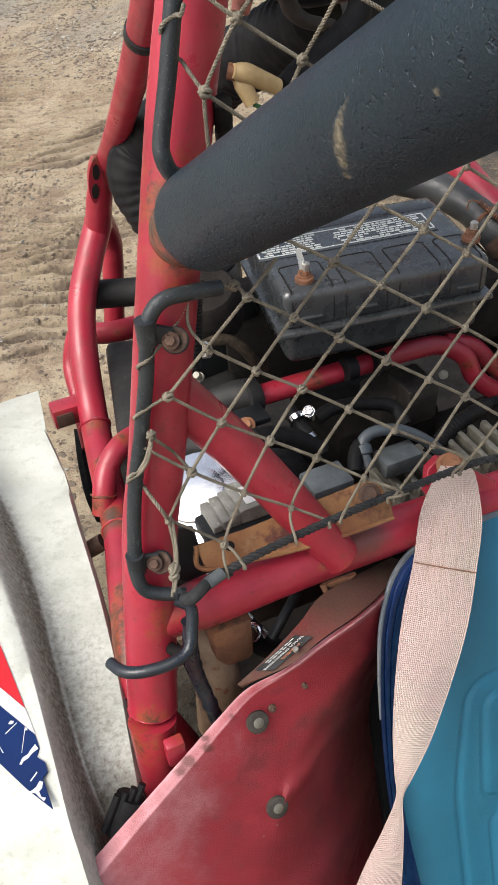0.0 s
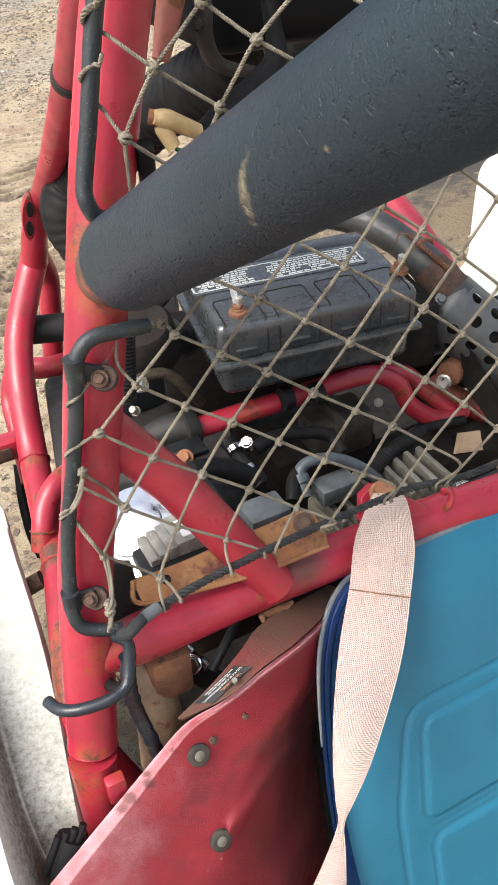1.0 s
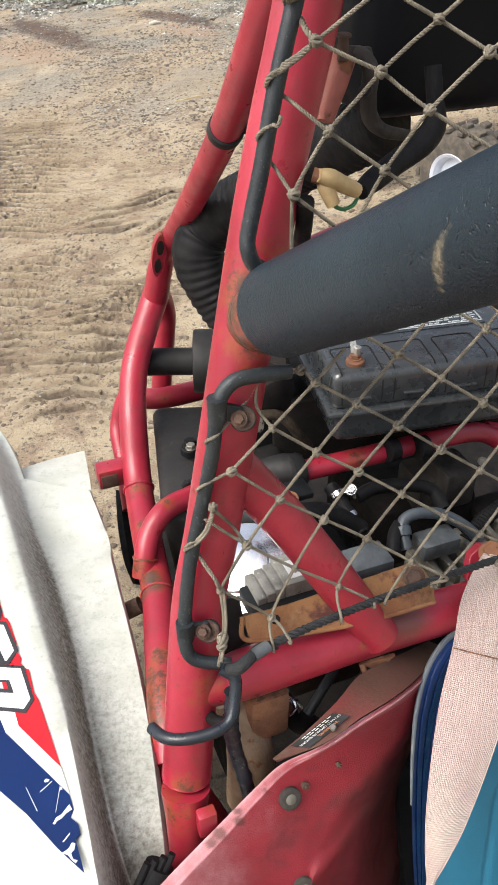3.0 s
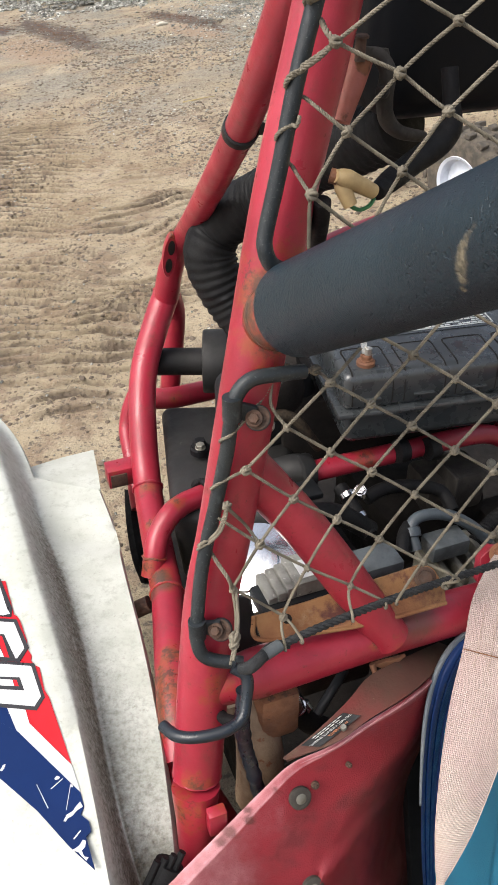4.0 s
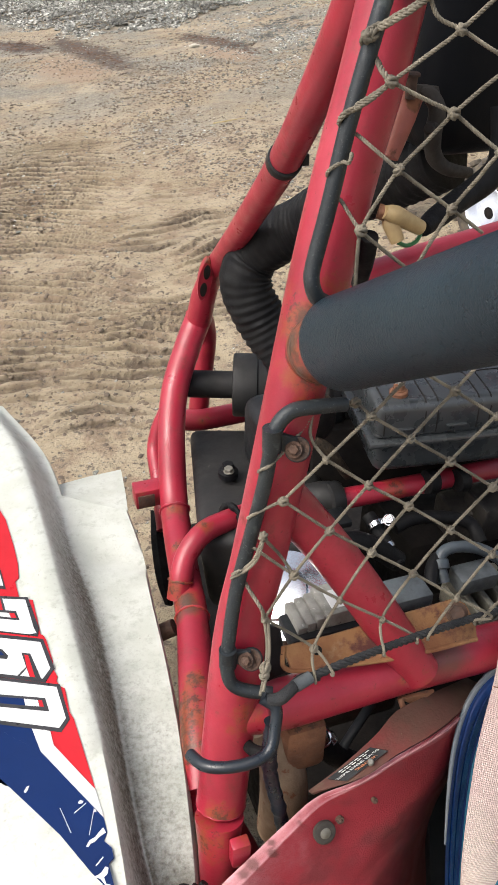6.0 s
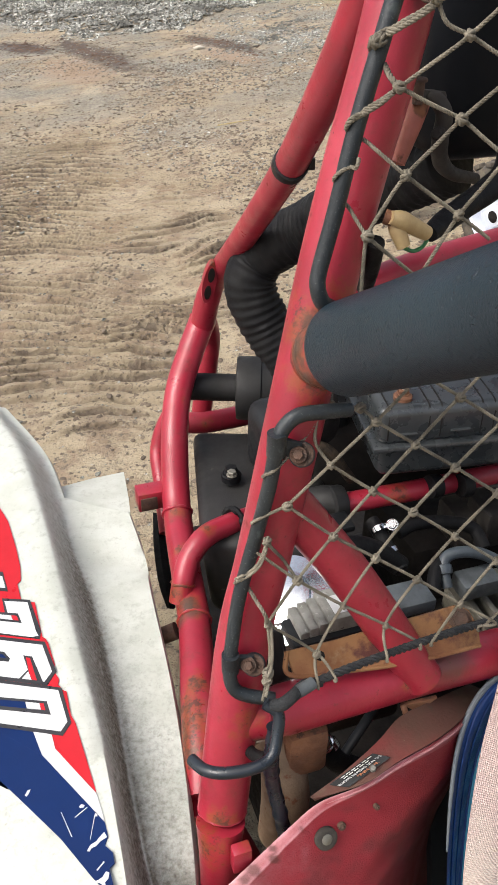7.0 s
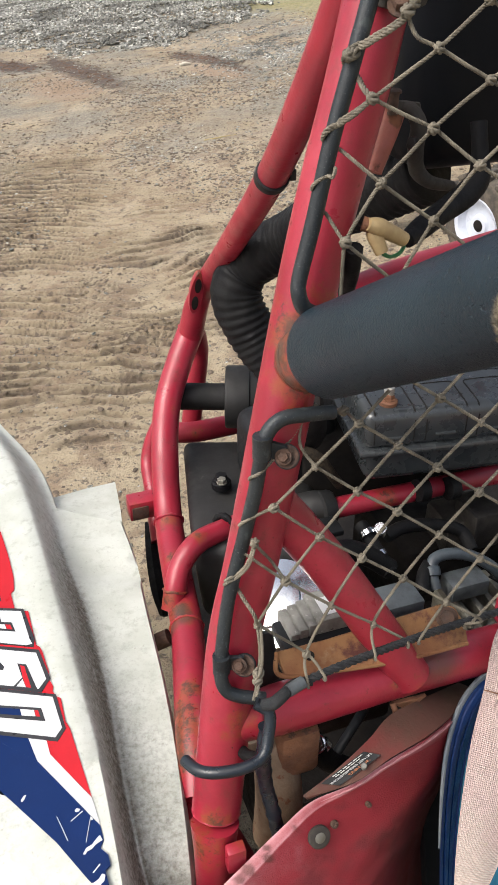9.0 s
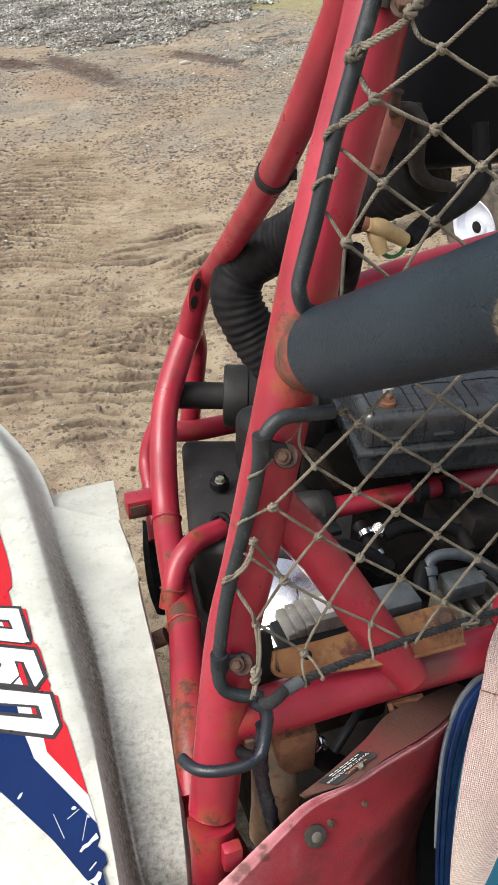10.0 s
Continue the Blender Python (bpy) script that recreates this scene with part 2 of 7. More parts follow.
def ground_material():
    m, ns, ln, p = nodes_of("rutted_dirt")
    g = ns.new("ShaderNodeNewGeometry")
    sep = ns.new("ShaderNodeSeparateXYZ")
    ln.new(g.outputs["Position"], sep.inputs[0])
    col = mix(ns, ln, ramp(ns, ln, noise_node(ns, ln, 1.1, 6), 0.36, 0.64), (0.385, 0.312, 0.206), (0.310, 0.248, 0.160))
    col = mix(ns, ln, ramp(ns, ln, noise_node(ns, ln, 6.5, 9, 0.75), 0.47, 0.58), col, (0.262, 0.194, 0.126))
    col = mix(ns, ln, ramp(ns, ln, noise_node(ns, ln, 85, 5, 0.7), 0.56, 0.66), col, (0.115, 0.092, 0.067))
    col = mix(ns, ln, ramp(ns, ln, noise_node(ns, ln, 32, 6, 0.7), 0.565, 0.64), col, (0.125, 0.097, 0.070))
    col = mix(ns, ln, ramp(ns, ln, noise_node(ns, ln, 48, 5, 0.7), 0.645, 0.70), col, (0.40, 0.37, 0.31))
    # darker earth painted along the washboard grooves in place of their shade
    shaded = ns.new("ShaderNodeAttribute")
    shaded.attribute_name = "wear"
    shade_mix = arith(ns, ln, "MULTIPLY", shaded.outputs["Fac"], ramp(ns, ln, noise_node(ns, ln, 18, 7, 0.75), 0.30, 0.55, 0.25, 0.95))
    col = mix(ns, ln, shade_mix, col, (0.085, 0.062, 0.042))
    # a greyer, stonier strip farther off, dark reddish scrapes and dry grass beyond
    far = ramp(ns, ln, arith(ns, ln, "ADD", sep.outputs["Y"], arith(ns, ln, "MULTIPLY", noise_node(ns, ln, 0.7, 4), 3.0)), 5.6, 8.2)
    stony = mix(ns, ln, ramp(ns, ln, noise_node(ns, ln, 44, 7, 0.85), 0.44, 0.58), (0.15, 0.135, 0.105), (0.30, 0.275, 0.215))
    col = mix(ns, ln, arith(ns, ln, "MULTIPLY", far, ramp(ns, ln, noise_node(ns, ln, 1.3, 5), 0.40, 0.62)), col, stony)
    # the last two ovals paint in dark ground in the parked quad's shade
    for cx, cy, turn, lx, ly, tone in ((-1.35, 8.2, 65, 1.35, 0.20, (0.085, 0.062, 0.046)), (-1.42, 7.5, 65, 0.75, 0.28, (0.285, 0.205, 0.135)), (-0.20, 8.0, 62, 0.85, 0.15, (0.090, 0.066, 0.048)), (-0.1, 7.4, 62, 0.5, 0.16, (0.285, 0.205, 0.135)), (-2.1, 8.9, 55, 0.6, 0.22, (0.075, 0.055, 0.043)), (1.1, 2.5, 10, 0.8, 0.5, (0.15, 0.115, 0.07)), (1.4, 3.0, -20, 1.0, 0.38, (0.05, 0.043, 0.036))):
        mp = ns.new("ShaderNodeMapping")
        mp.vector_type = "TEXTURE"
        mp.inputs["Location"].default_value = (cx, cy, 0)
        mp.inputs["Rotation"].default_value = (0, 0, -radians(turn))
        mp.inputs["Scale"].default_value = (lx, ly, 50)
        ln.new(g.outputs["Position"], mp.inputs["Vector"])
        ln3 = ns.new("ShaderNodeVectorMath")
        ln3.operation = "LENGTH"
        ln.new(mp.outputs["Vector"], ln3.inputs[0])
        f = arith(ns, ln, "ADD", ln3.outputs["Value"], arith(ns, ln, "MULTIPLY", arith(ns, ln, "SUBTRACT", noise_node(ns, ln, 12.0, 8, 0.8), 0.5), 2.7))
        col = mix(ns, ln, ramp(ns, ln, f, 1.05, 0.6), col, tone)
    grass = ramp(ns, ln, arith(ns, ln, "ADD", arith(ns, ln, "ADD", sep.outputs["Y"], arith(ns, ln, "MULTIPLY", sep.outputs["X"], 1.5)), arith(ns, ln, "MULTIPLY", noise_node(ns, ln, 2.0, 5), 2.0)), 11.5, 12.8)
    blades = mix(ns, ln, ramp(ns, ln, noise_node(ns, ln, 30, 6), 0.4, 0.62), (0.30, 0.26, 0.13), (0.20, 0.18, 0.085))
    col = mix(ns, ln, grass, col, blades)
    ln.new(col, p.inputs["Base Color"])
    ln.new(ramp(ns, ln, noise_node(ns, ln, 2.2, 4), 0.35, 0.65, 0.62, 0.95), p.inputs["Roughness"])
    b = ns.new("ShaderNodeBump")
    b.inputs["Strength"].default_value, b.inputs["Distance"].default_value = 1.0, 0.011
    ln.new(arith(ns, ln, "ADD", noise_node(ns, ln, 70, 6, 0.7), arith(ns, ln, "MULTIPLY", noise_node(ns, ln, 14, 5, 0.65), 1.6)), b.inputs["Height"])
    ln.new(b.outputs["Normal"], p.inputs["Normal"])
    return m


dirt = ground_material()


def stone_material():
    """Broken stone; each piece has its own grey."""
    m, ns, ln, p = nodes_of("gravel_stone")
    g = ns.new("ShaderNodeNewGeometry")
    col = mix(ns, ln, ramp(ns, ln, g.outputs["Random Per Island"], 0.0, 0.62), (0.065, 0.065, 0.058), (0.27, 0.268, 0.235))
    col = mix(ns, ln, ramp(ns, ln, g.outputs["Random Per Island"], 0.74, 0.99), col, (0.58, 0.57, 0.51))
    col = mix(ns, ln, ramp(ns, ln, noise_node(ns, ln, 40, 5), 0.5, 0.72), col, (0.22, 0.19, 0.15))
    # damp, earthy patches among clean stone
    col = mix(ns, ln, ramp(ns, ln, noise_node(ns, ln, 1.6, 5), 0.47, 0.62, 0.0, 0.8), col, (0.070, 0.066, 0.056))
    ln.new(col, p.inputs["Base Color"])
    p.inputs["Roughness"].default_value = 0.9
    return m


stone_mat = stone_material()
scraped = surface("scraped_red_earth", (0.15, 0.090, 0.058), (0.075, 0.052, 0.038), 5, 0.95, bump=0.4, bscale=120)
clod_mat = surface("dirt_clod", (0.17, 0.13, 0.092), (0.095, 0.073, 0.054), 6, 0.95, bump=0.4, bscale=120)


# ---- building helpers ----
def V(p):
    return np.array(p, float)


def unit(v):
    return V(v) / np.linalg.norm(v)


# the buggy's own axes: across to the far side, to its rear, up
AX = unit((0.946, 0.296, -0.110))
RE = unit(V((-0.296, 0.955, 0.02)) - AX * (V((-0.296, 0.955, 0.02)) @ AX))
UP = np.cross(AX, RE)


def thing(name, at, label, category, group="", kind=""):
    e = new(name)
    e.location = at
    e.empty_display_size = 0.05
    return tagged(e, label, category, group, kind)


def top_of(ob):
    o = ob
    while o.parent:
        o = o.parent
    return V(o.location)


def part(name, geo, material, parent=None, label="", smooth=40, wear=None, extra=None):
    """geo: (points, faces) in the world; one mesh object under parent. wear: (place, radius) pairs."""
    pts, faces = geo
    pts = np.asarray(pts, float)
    off = top_of(parent) if parent else V((0, 0, 0))
    me = bpy.data.meshes.new(name)
    me.from_pydata((pts - off).tolist(), [], [list(f) for f in faces])
    me.validate()
    me.polygons.foreach_set("use_smooth", [True] * len(me.polygons))
    me.set_sharp_from_angle(angle=radians(smooth))
    if wear is not None:
        w = np.zeros(len(pts))
        if isinstance(wear, np.ndarray):
            w = wear
        else:
            for c, r in wear:
                w = np.maximum(w, np.clip(1.25 - np.linalg.norm(pts - V(c), axis=1) / r, 0, 1))
        me.attributes.new("wear", "FLOAT", "POINT").data.foreach_set("value", w.astype(np.float32))
    if extra is not None:
        me.attributes.new("weave", "FLOAT_VECTOR", "POINT").data.foreach_set("vector", np.asarray(extra, np.float32).ravel())
    me.materials.append(material)
    ob = new(name, me)
    ob.parent = parent
    if label:
        ob["label"] = label
    return ob


def shared(name, me, m, parent):
    """One more object on a mesh that others use, at the pose m of the world."""
    ob = new(name, me)
    ob.parent = parent
    off = top_of(parent)
    ob.matrix_local = Matrix.Translation(-Vector(off)) @ m
    return ob


def add(*geos):
    pts, faces, n = [], [], 0
    for p, f in geos:
        p = np.asarray(p, float)
        pts.append(p)
        faces += [[i + n for i in q] for q in f]
        n += len(p)
    return np.concatenate(pts), faces


def spline(ctrl, steps=6):
    c = np.array([V(p) for p in ctrl])
    if len(c) < 3:
        return np.array([c[0] + (c[-1] - c[0]) * k / steps for k in range(steps + 1)])
    e = np.vstack([2 * c[0] - c[1], c, 2 * c[-1] - c[-2]])
    out = []
    for k in range(len(c) - 1):
        p0, p1, p2, p3 = e[k:k + 4]
        for s in np.arange(steps) / steps:
            out.append(0.5 * (2 * p1 + (p2 - p0) * s + (2 * p0 - 5 * p1 + 4 * p2 - p3) * s * s + (3 * p1 - p0 - 3 * p2 + p3) * s ** 3))
    out.append(c[-1])
    return np.array(out)


def frames_along(path):
    t = np.gradient(path, axis=0)
    t /= np.linalg.norm(t, axis=1)[:, None] + 1e-12
    a = np.cross(t[0], (0.31, 0.2, 0.93))
    if np.linalg.norm(a) < 0.1:
        a = np.cross(t[0], (1, 0, 0))
    a /= np.linalg.norm(a)
    us, vs = [], []
    for k in range(len(path)):
        a = a - t[k] * (a @ t[k])
        a /= np.linalg.norm(a)
        us.append(a)
        vs.append(np.cross(t[k], a))
    return t, np.array(us), np.array(vs)


def sweep(path, r, n=16, cap=True):
    """A round tube along a dense path; r: one radius or one for each point."""
    path = np.asarray(path, float)
    rr = np.full(len(path), r) if np.isscalar(r) else np.asarray(r, float)
    t, u, v = frames_along(path)
    ang = np.arange(n) * 2 * math.pi / n
    ring = path[:, None] + rr[:, None, None] * (np.cos(ang)[None, :, None] * u[:, None] + np.sin(ang)[None, :, None] * v[:, None])
    pts = ring.reshape(-1, 3)
    faces = [[k * n + i, k * n + (i + 1) % n, (k + 1) * n + (i + 1) % n, (k + 1) * n + i] for k in range(len(path) - 1) for i in range(n)]
    if cap:
        faces += [list(range(n))[::-1], [(len(path) - 1) * n + i for i in range(n)]]
    return pts, faces


def tube(ctrl, r, n=18, steps=8, hollow=False):
    path = spline(ctrl, steps)
    if not np.isscalar(r):
        r = np.interp(np.linspace(0, 1, len(path)), np.linspace(0, 1, len(r)), r)
    if not hollow:
        return sweep(path, r, n)
    r = np.full(len(path), r) if np.isscalar(r) else r
    path2 = np.vstack([path, path[-1:], path[-1:], path[-1:] - (path[-1] - path[-2]) * 0.8])
    rr = np.concatenate([r, [r[-1]], [r[-1] * 0.86], [r[-1] * 0.86]])
    return ringed(path2, rr, n, unit(path[-1] - path[-2]))


def ringed(path, rr, n, axis_end):
    t, u, v = frames_along(path[:-3])
    u = np.vstack([u, u[-1:], u[-1:], u[-1:]])
    v = np.vstack([v, v[-1:], v[-1:], v[-1:]])
    ang = np.arange(n) * 2 * math.pi / n
    pts = (path[:, None] + rr[:, None, None] * (np.cos(ang)[None, :, None] * u[:, None] + np.sin(ang)[None, :, None] * v[:, None])).reshape(-1, 3)
    faces = [[k * n + i, k * n + (i + 1) % n, (k + 1) * n + (i + 1) % n, (k + 1) * n + i] for k in range(len(path) - 1) for i in range(n)]
    faces += [list(range(n))[::-1], [(len(path) - 1) * n + i for i in range(n)]]
    return pts, faces


def bead(centre, axis, radius, thick=0.003, n=40, seed=0):
    """An uneven weld bead round a tube."""
    rng = random.Random(seed)
    a = unit(axis)
    u = unit(np.cross(a, (0.3, 0.5, 0.8)))
    v = np.cross(a, u)
    turn = [rng.uniform(0, 6.28) for _ in range(6)]
    path, rr = [], []
    for k in range(n + 1):
        g = 2 * math.pi * k / n
        sway = 0.0005 * math.sin(2 * g + turn[0]) + 0.0004 * math.sin(5 * g + turn[1]) + 0.0002 * math.sin(13 * g + turn[2])
        path.append(V(centre) + (radius + 0.0002 * math.sin(7 * g + turn[3])) * (math.cos(g) * u + math.sin(g) * v) + a * sway)
        rr.append(thick * (1 + 0.2 * math.sin(6 * g + turn[4]) + 0.15 * math.sin(17 * g + turn[5])))
    return sweep(path, rr, 8, cap=False)


def block(corner, size, bevel=0.003, axes=None, seg=2):
    """A box with rounded edges: its corner, its size along three axes (the buggy's own, unless given)."""
    a = np.array(axes) if axes is not None else np.array([AX, RE, UP])
    bm = bmesh.new()
    bmesh.ops.create_cube(bm, size=1)
    for w in bm.verts:
        w.co = Vector(((w.co.x + 0.5) * size[0], (w.co.y + 0.5) * size[1], (w.co.z + 0.5) * size[2]))
    if bevel:
        bmesh.ops.bevel(bm, geom=list(bm.edges), offset=bevel, segments=seg, profile=0.5, affect="EDGES")
    bm.verts.index_update()
    pts = np.array([w.co[:] for w in bm.verts]) @ a + V(corner)
    faces = [[w.index for w in f.verts] for f in bm.faces]
    bm.free()
    return pts, faces


def plate(outline, thick, toward=(0, -0.7, 0.7), bevel=0.0008):
    """A flat sheet of that outline, its front towards the given side, with softened edges."""
    o = np.array([V(p) for p in outline])
    c = o.mean(0)
    n = np.linalg.svd(o - c)[2][2]
    if n @ V(toward) < 0:
        n = -n
    nxt = np.roll(o, -1, axis=0)
    if sum(np.cross(o - c, nxt - c)) @ n < 0:
        o = o[::-1]
    k = len(o)
    ins = c + (o - c) * (1 - min(0.2, bevel / max(1e-6, np.linalg.norm(o - c, axis=1).mean())))
    pts = np.vstack([ins, o - n * bevel, o - n * thick])
    faces = [list(range(k)), list(range(3 * k - 1, 2 * k - 1, -1))]
    for i in range(k):
        j = (i + 1) % k
        faces += [[k + i, k + j, j, i], [2 * k + i, 2 * k + j, k + j, k + i]]
    return pts, faces


def lathe(profile, origin, axis, n=24, cap=True):
    """profile: (radius, along) pairs, turned round an axis."""
    a = unit(axis)
    u = unit(np.cross(a, (0.2, 0.35, 0.91)))
    v = np.cross(a, u)
    pts, faces = [], []
    for r, h in profile:
        for i in range(n):
            g = 2 * math.pi * i / n
            pts.append(V(origin) + a * h + r * (math.cos(g) * u + math.sin(g) * v))
    for k in range(len(profile) - 1):
        for i in range(n):
            faces.append([k * n + i, k * n + (i + 1) % n, (k + 1) * n + (i + 1) % n, (k + 1) * n + i])
    if cap:
        faces += [list(range(n))[::-1], [(len(profile) - 1) * n + i for i in range(n)]]
    return np.array(pts), faces


def bolt(at, axis, r=0.006, h=0.005, washer=1.7):
    """A hexagon head on a washer."""
    a = unit(axis)
    return add(lathe([(r * washer, 0), (r * washer, 0.0012), (r * washer * 0.94, 0.0016)], at, a, 20),
               lathe([(r, 0.0014), (r, 0.0014 + h * 0.85), (r * 0.86, 0.0014 + h)], at, a, 6))


def rope(ctrl, r, pitch=0.011, steps=10, n=6, strands=3):
    """Laid rope: strands twisted round each other along a smooth path."""
    rough = spline(ctrl, steps)
    d = np.concatenate([[0], np.cumsum(np.linalg.norm(np.diff(rough, axis=0), axis=1))])
    m = max(6, int(d[-1] / (pitch / 7)))
    s = np.linspace(0, d[-1], m)
    path = np.stack([np.interp(s, d, rough[:, k]) for k in range(3)], 1)
    t, u, v = frames_along(path)
    out = []
    for k in range(strands):
        g = 2 * math.pi * (s / pitch + k / strands)
        off = 0.56 * r * (np.cos(g)[:, None] * u + np.sin(g)[:, None] * v)
        out.append(sweep(path + off, r * 0.53, n))
    return add(*out)


def smooth_grid(rows, closed=False):
    """rows of points, all of one length, as a sheet."""
    a = np.array(rows)
    k, n = a.shape[:2]
    faces = [[i * n + j, i * n + j + 1, (i + 1) * n + j + 1, (i + 1) * n + j] for i in range(k - 1) for j in range(n - 1)]
    return a.reshape(-1, 3), faces


def thickened(rows, thick, side):
    """A sheet of rows of points with a back and closed edges; side: the way to its back."""
    a = np.array(rows)
    k, n = a.shape[:2]
    du, dv = np.gradient(a, axis=0), np.gradient(a, axis=1)
    nr = np.cross(du, dv)
    nr /= np.linalg.norm(nr, axis=2)[:, :, None] + 1e-12
    if nr.reshape(-1, 3).mean(0) @ V(side) < 0:
        nr = -nr
    b = a + nr * thick
    f1 = smooth_grid(a)[1]
    m = k * n
    faces = f1 + [[m + i for i in q][::-1] for q in f1]
    edge = [j for j in range(n)] + [i * n + n - 1 for i in range(1, k)] + [(k - 1) * n + j for j in range(n - 2, -1, -1)] + [i * n for i in range(k - 2, 0, -1)]
    for x, y in zip(edge, edge[1:] + edge[:1]):
        faces.append([y, x, m + x, m + y])
    return np.vstack([a.reshape(-1, 3), b.reshape(-1, 3)]), faces

# ---- ground ----
def ripple(x, y):
    """Where a place lies across the curved washboard of the two tyre lanes, and how strong the washboard is there."""
    bend = y + 0.22 * (x + 1.05) ** 2 + 0.16 * (x + 1.0) + 0.05 * noise.noise((x * 2.2, y * 2.2, 1)) + 0.13 * noise.noise((x * 1.3, y * 1.3, 17))
    lane = math.exp(-((x + 1.10 + 0.1 * (y - 3)) / 0.48) ** 4) * max(0.0, min(1.0, (y - 2.1) / 0.3)) * max(0.0, min(1.0, (6.0 - y) / 1.2))
    lane2 = math.exp(-((x + 0.48 - 0.05 * (y - 2)) / 0.34) ** 4) * max(0.0, min(1.0, (y - 1.9) / 0.3)) * max(0.0, min(1.0, (4.4 - y) / 0.8))
    saw = (bend / 0.062) % 1.0
    saw2 = ((bend - 0.5 * x + 0.16 * noise.noise((x * 3, y * 3, 8))) / 0.076) % 1.0
    return saw, lane * max(0.0, 0.70 + 0.9 * noise.noise((x * 2.6, y * 4, 4))), saw2, lane2 * max(0.0, 0.52 + 1.2 * noise.noise((x * 3.2, y * 5, 6)))


def ground_height(x, y):
    """Uneven dirt: long swells, and the washboard beside the buggy."""
    h = 0.03 * (noise.noise((x * 0.5, y * 0.5, 0)) + 0.5 * noise.noise((x * 1.3, y * 1.3, 3)))
    h += 0.008 * noise.noise((x * 4, y * 4, 7)) + 0.007 * noise.noise((x * 11, y * 11, 9)) + 0.006 * noise.noise((x * 24, y * 24, 2)) + 0.003 * noise.noise((x * 55, y * 55, 5))
    saw, much, saw2, much2 = ripple(x, y)
    step = saw / 0.2 if saw < 0.2 else (1 - saw) / 0.8
    h += much * (0.033 * step - 0.024 * math.exp(-((saw - 0.03) / 0.07) ** 2))
    step = saw2 / 0.15 if saw2 < 0.15 else (1 - saw2) / 0.85
    return h + much2 * (0.030 * step - 0.021 * math.exp(-((saw2 - 0.02) / 0.06) ** 2))


def groove_shade(x, y):
    """Shade painted into the washboard's grooves; dark crumbs are strewn by it too."""
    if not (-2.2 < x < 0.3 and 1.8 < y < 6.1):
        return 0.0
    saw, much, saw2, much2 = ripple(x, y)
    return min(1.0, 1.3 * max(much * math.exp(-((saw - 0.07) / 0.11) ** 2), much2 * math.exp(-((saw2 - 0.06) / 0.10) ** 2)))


def build_ground():
    xs = np.concatenate([[-400, -120, -40, -15, -8, -5], np.concatenate([np.arange(-3.4, -1.6, 0.05), np.arange(-1.6, 0.1, 0.022), np.arange(0.1, 2.6, 0.05)]), [4, 7, 14, 40, 120, 400]])
    ys = np.concatenate([[-400, -100, -30, -8, -3, -1], np.arange(-0.2, 1.7, 0.03), np.arange(1.7, 5.5, 0.0046), np.arange(5.52, 5.64, 0.03), np.arange(5.65, 15.5, 0.08), [16.5, 19, 25, 40, 90, 200, 500]])
    pts = [(x, y, ground_height(x, y) if -9 < x < 9 and -4 < y < 20 else 0.0) for y in ys for x in xs]
    n = len(xs)
    faces = [[j * n + i, j * n + i + 1, (j + 1) * n + i + 1, (j + 1) * n + i] for j in range(len(ys) - 1) for i in range(n - 1)]
    ob = part("ground", (pts, faces), dirt, smooth=180, wear=np.array([groove_shade(x, y) for y in ys for x in xs]))
    tagged(ob, "bare brown dirt with tyre washboard and small stones", "ground", kind="structure")


build_ground()


def stones(name, material, label, count, seed, place, size, flat=0.6):
    """Many small angular stones in one mesh; place(rng) gives x, y, z or None."""
    rng = random.Random(seed)
    g = (1 + 5 ** 0.5) / 2
    ico = np.array([(-1, g, 0), (1, g, 0), (-1, -g, 0), (1, -g, 0), (0, -1, g), (0, 1, g), (0, -1, -g), (0, 1, -g), (g, 0, -1), (g, 0, 1), (-g, 0, -1), (-g, 0, 1)]) / 1.9
    tri = [(0, 11, 5), (0, 5, 1), (0, 1, 7), (0, 7, 10), (0, 10, 11), (1, 5, 9), (5, 11, 4), (11, 10, 2), (10, 7, 6), (7, 1, 8), (3, 9, 4), (3, 4, 2), (3, 2, 6), (3, 6, 8), (3, 8, 9), (4, 9, 5), (2, 4, 11), (6, 2, 10), (8, 6, 7), (9, 8, 1)]
    pts, faces = [], []
    nr = np.random.RandomState(seed)
    for _ in range(count):
        at = place(rng)
        if at is None:
            continue
        s = size[0] + (size[1] - size[0]) * rng.random() ** 2.2
        q = ico * (0.72 + 0.5 * nr.rand(12, 1)) * (s * rng.uniform(0.7, 1.35), s * rng.uniform(0.6, 1.1), s * flat * rng.uniform(0.7, 1.2))
        a = rng.uniform(0, 6.28)
        ca, sa = math.cos(a), math.sin(a)
        q = q @ np.array([[ca, sa, 0], [-sa, ca, 0], [0, 0, 1]])
        n = len(pts)
        pts.extend((q + V(at) + (0, 0, s * 0.05)).tolist())
        faces.extend([[n + i for i in f] for f in tri])
    return tagged(part(name, (pts, faces), material, smooth=25), label, "stones", kind="stuff")


def on_dirt(rng):
    y = 1.2 + 9.0 * rng.random() ** 1.1
    x = rng.uniform(-0.36 * y - 0.5, 0.20 * y + 0.6)
    if rng.random() > 0.42 + 0.9 * noise.noise((x * 0.9, y * 0.9, 12)) + 0.5 * noise.noise((x * 4, y * 4, 2)):
        return None
    return x, y, ground_height(x, y)


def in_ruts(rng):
    """Crumbs along the steps of the washboard, which thicken its dark, shaded lines."""
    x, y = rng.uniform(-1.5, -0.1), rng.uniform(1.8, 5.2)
    if rng.random() > 1.1 * groove_shade(x, y) ** 2:
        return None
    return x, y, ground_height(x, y)


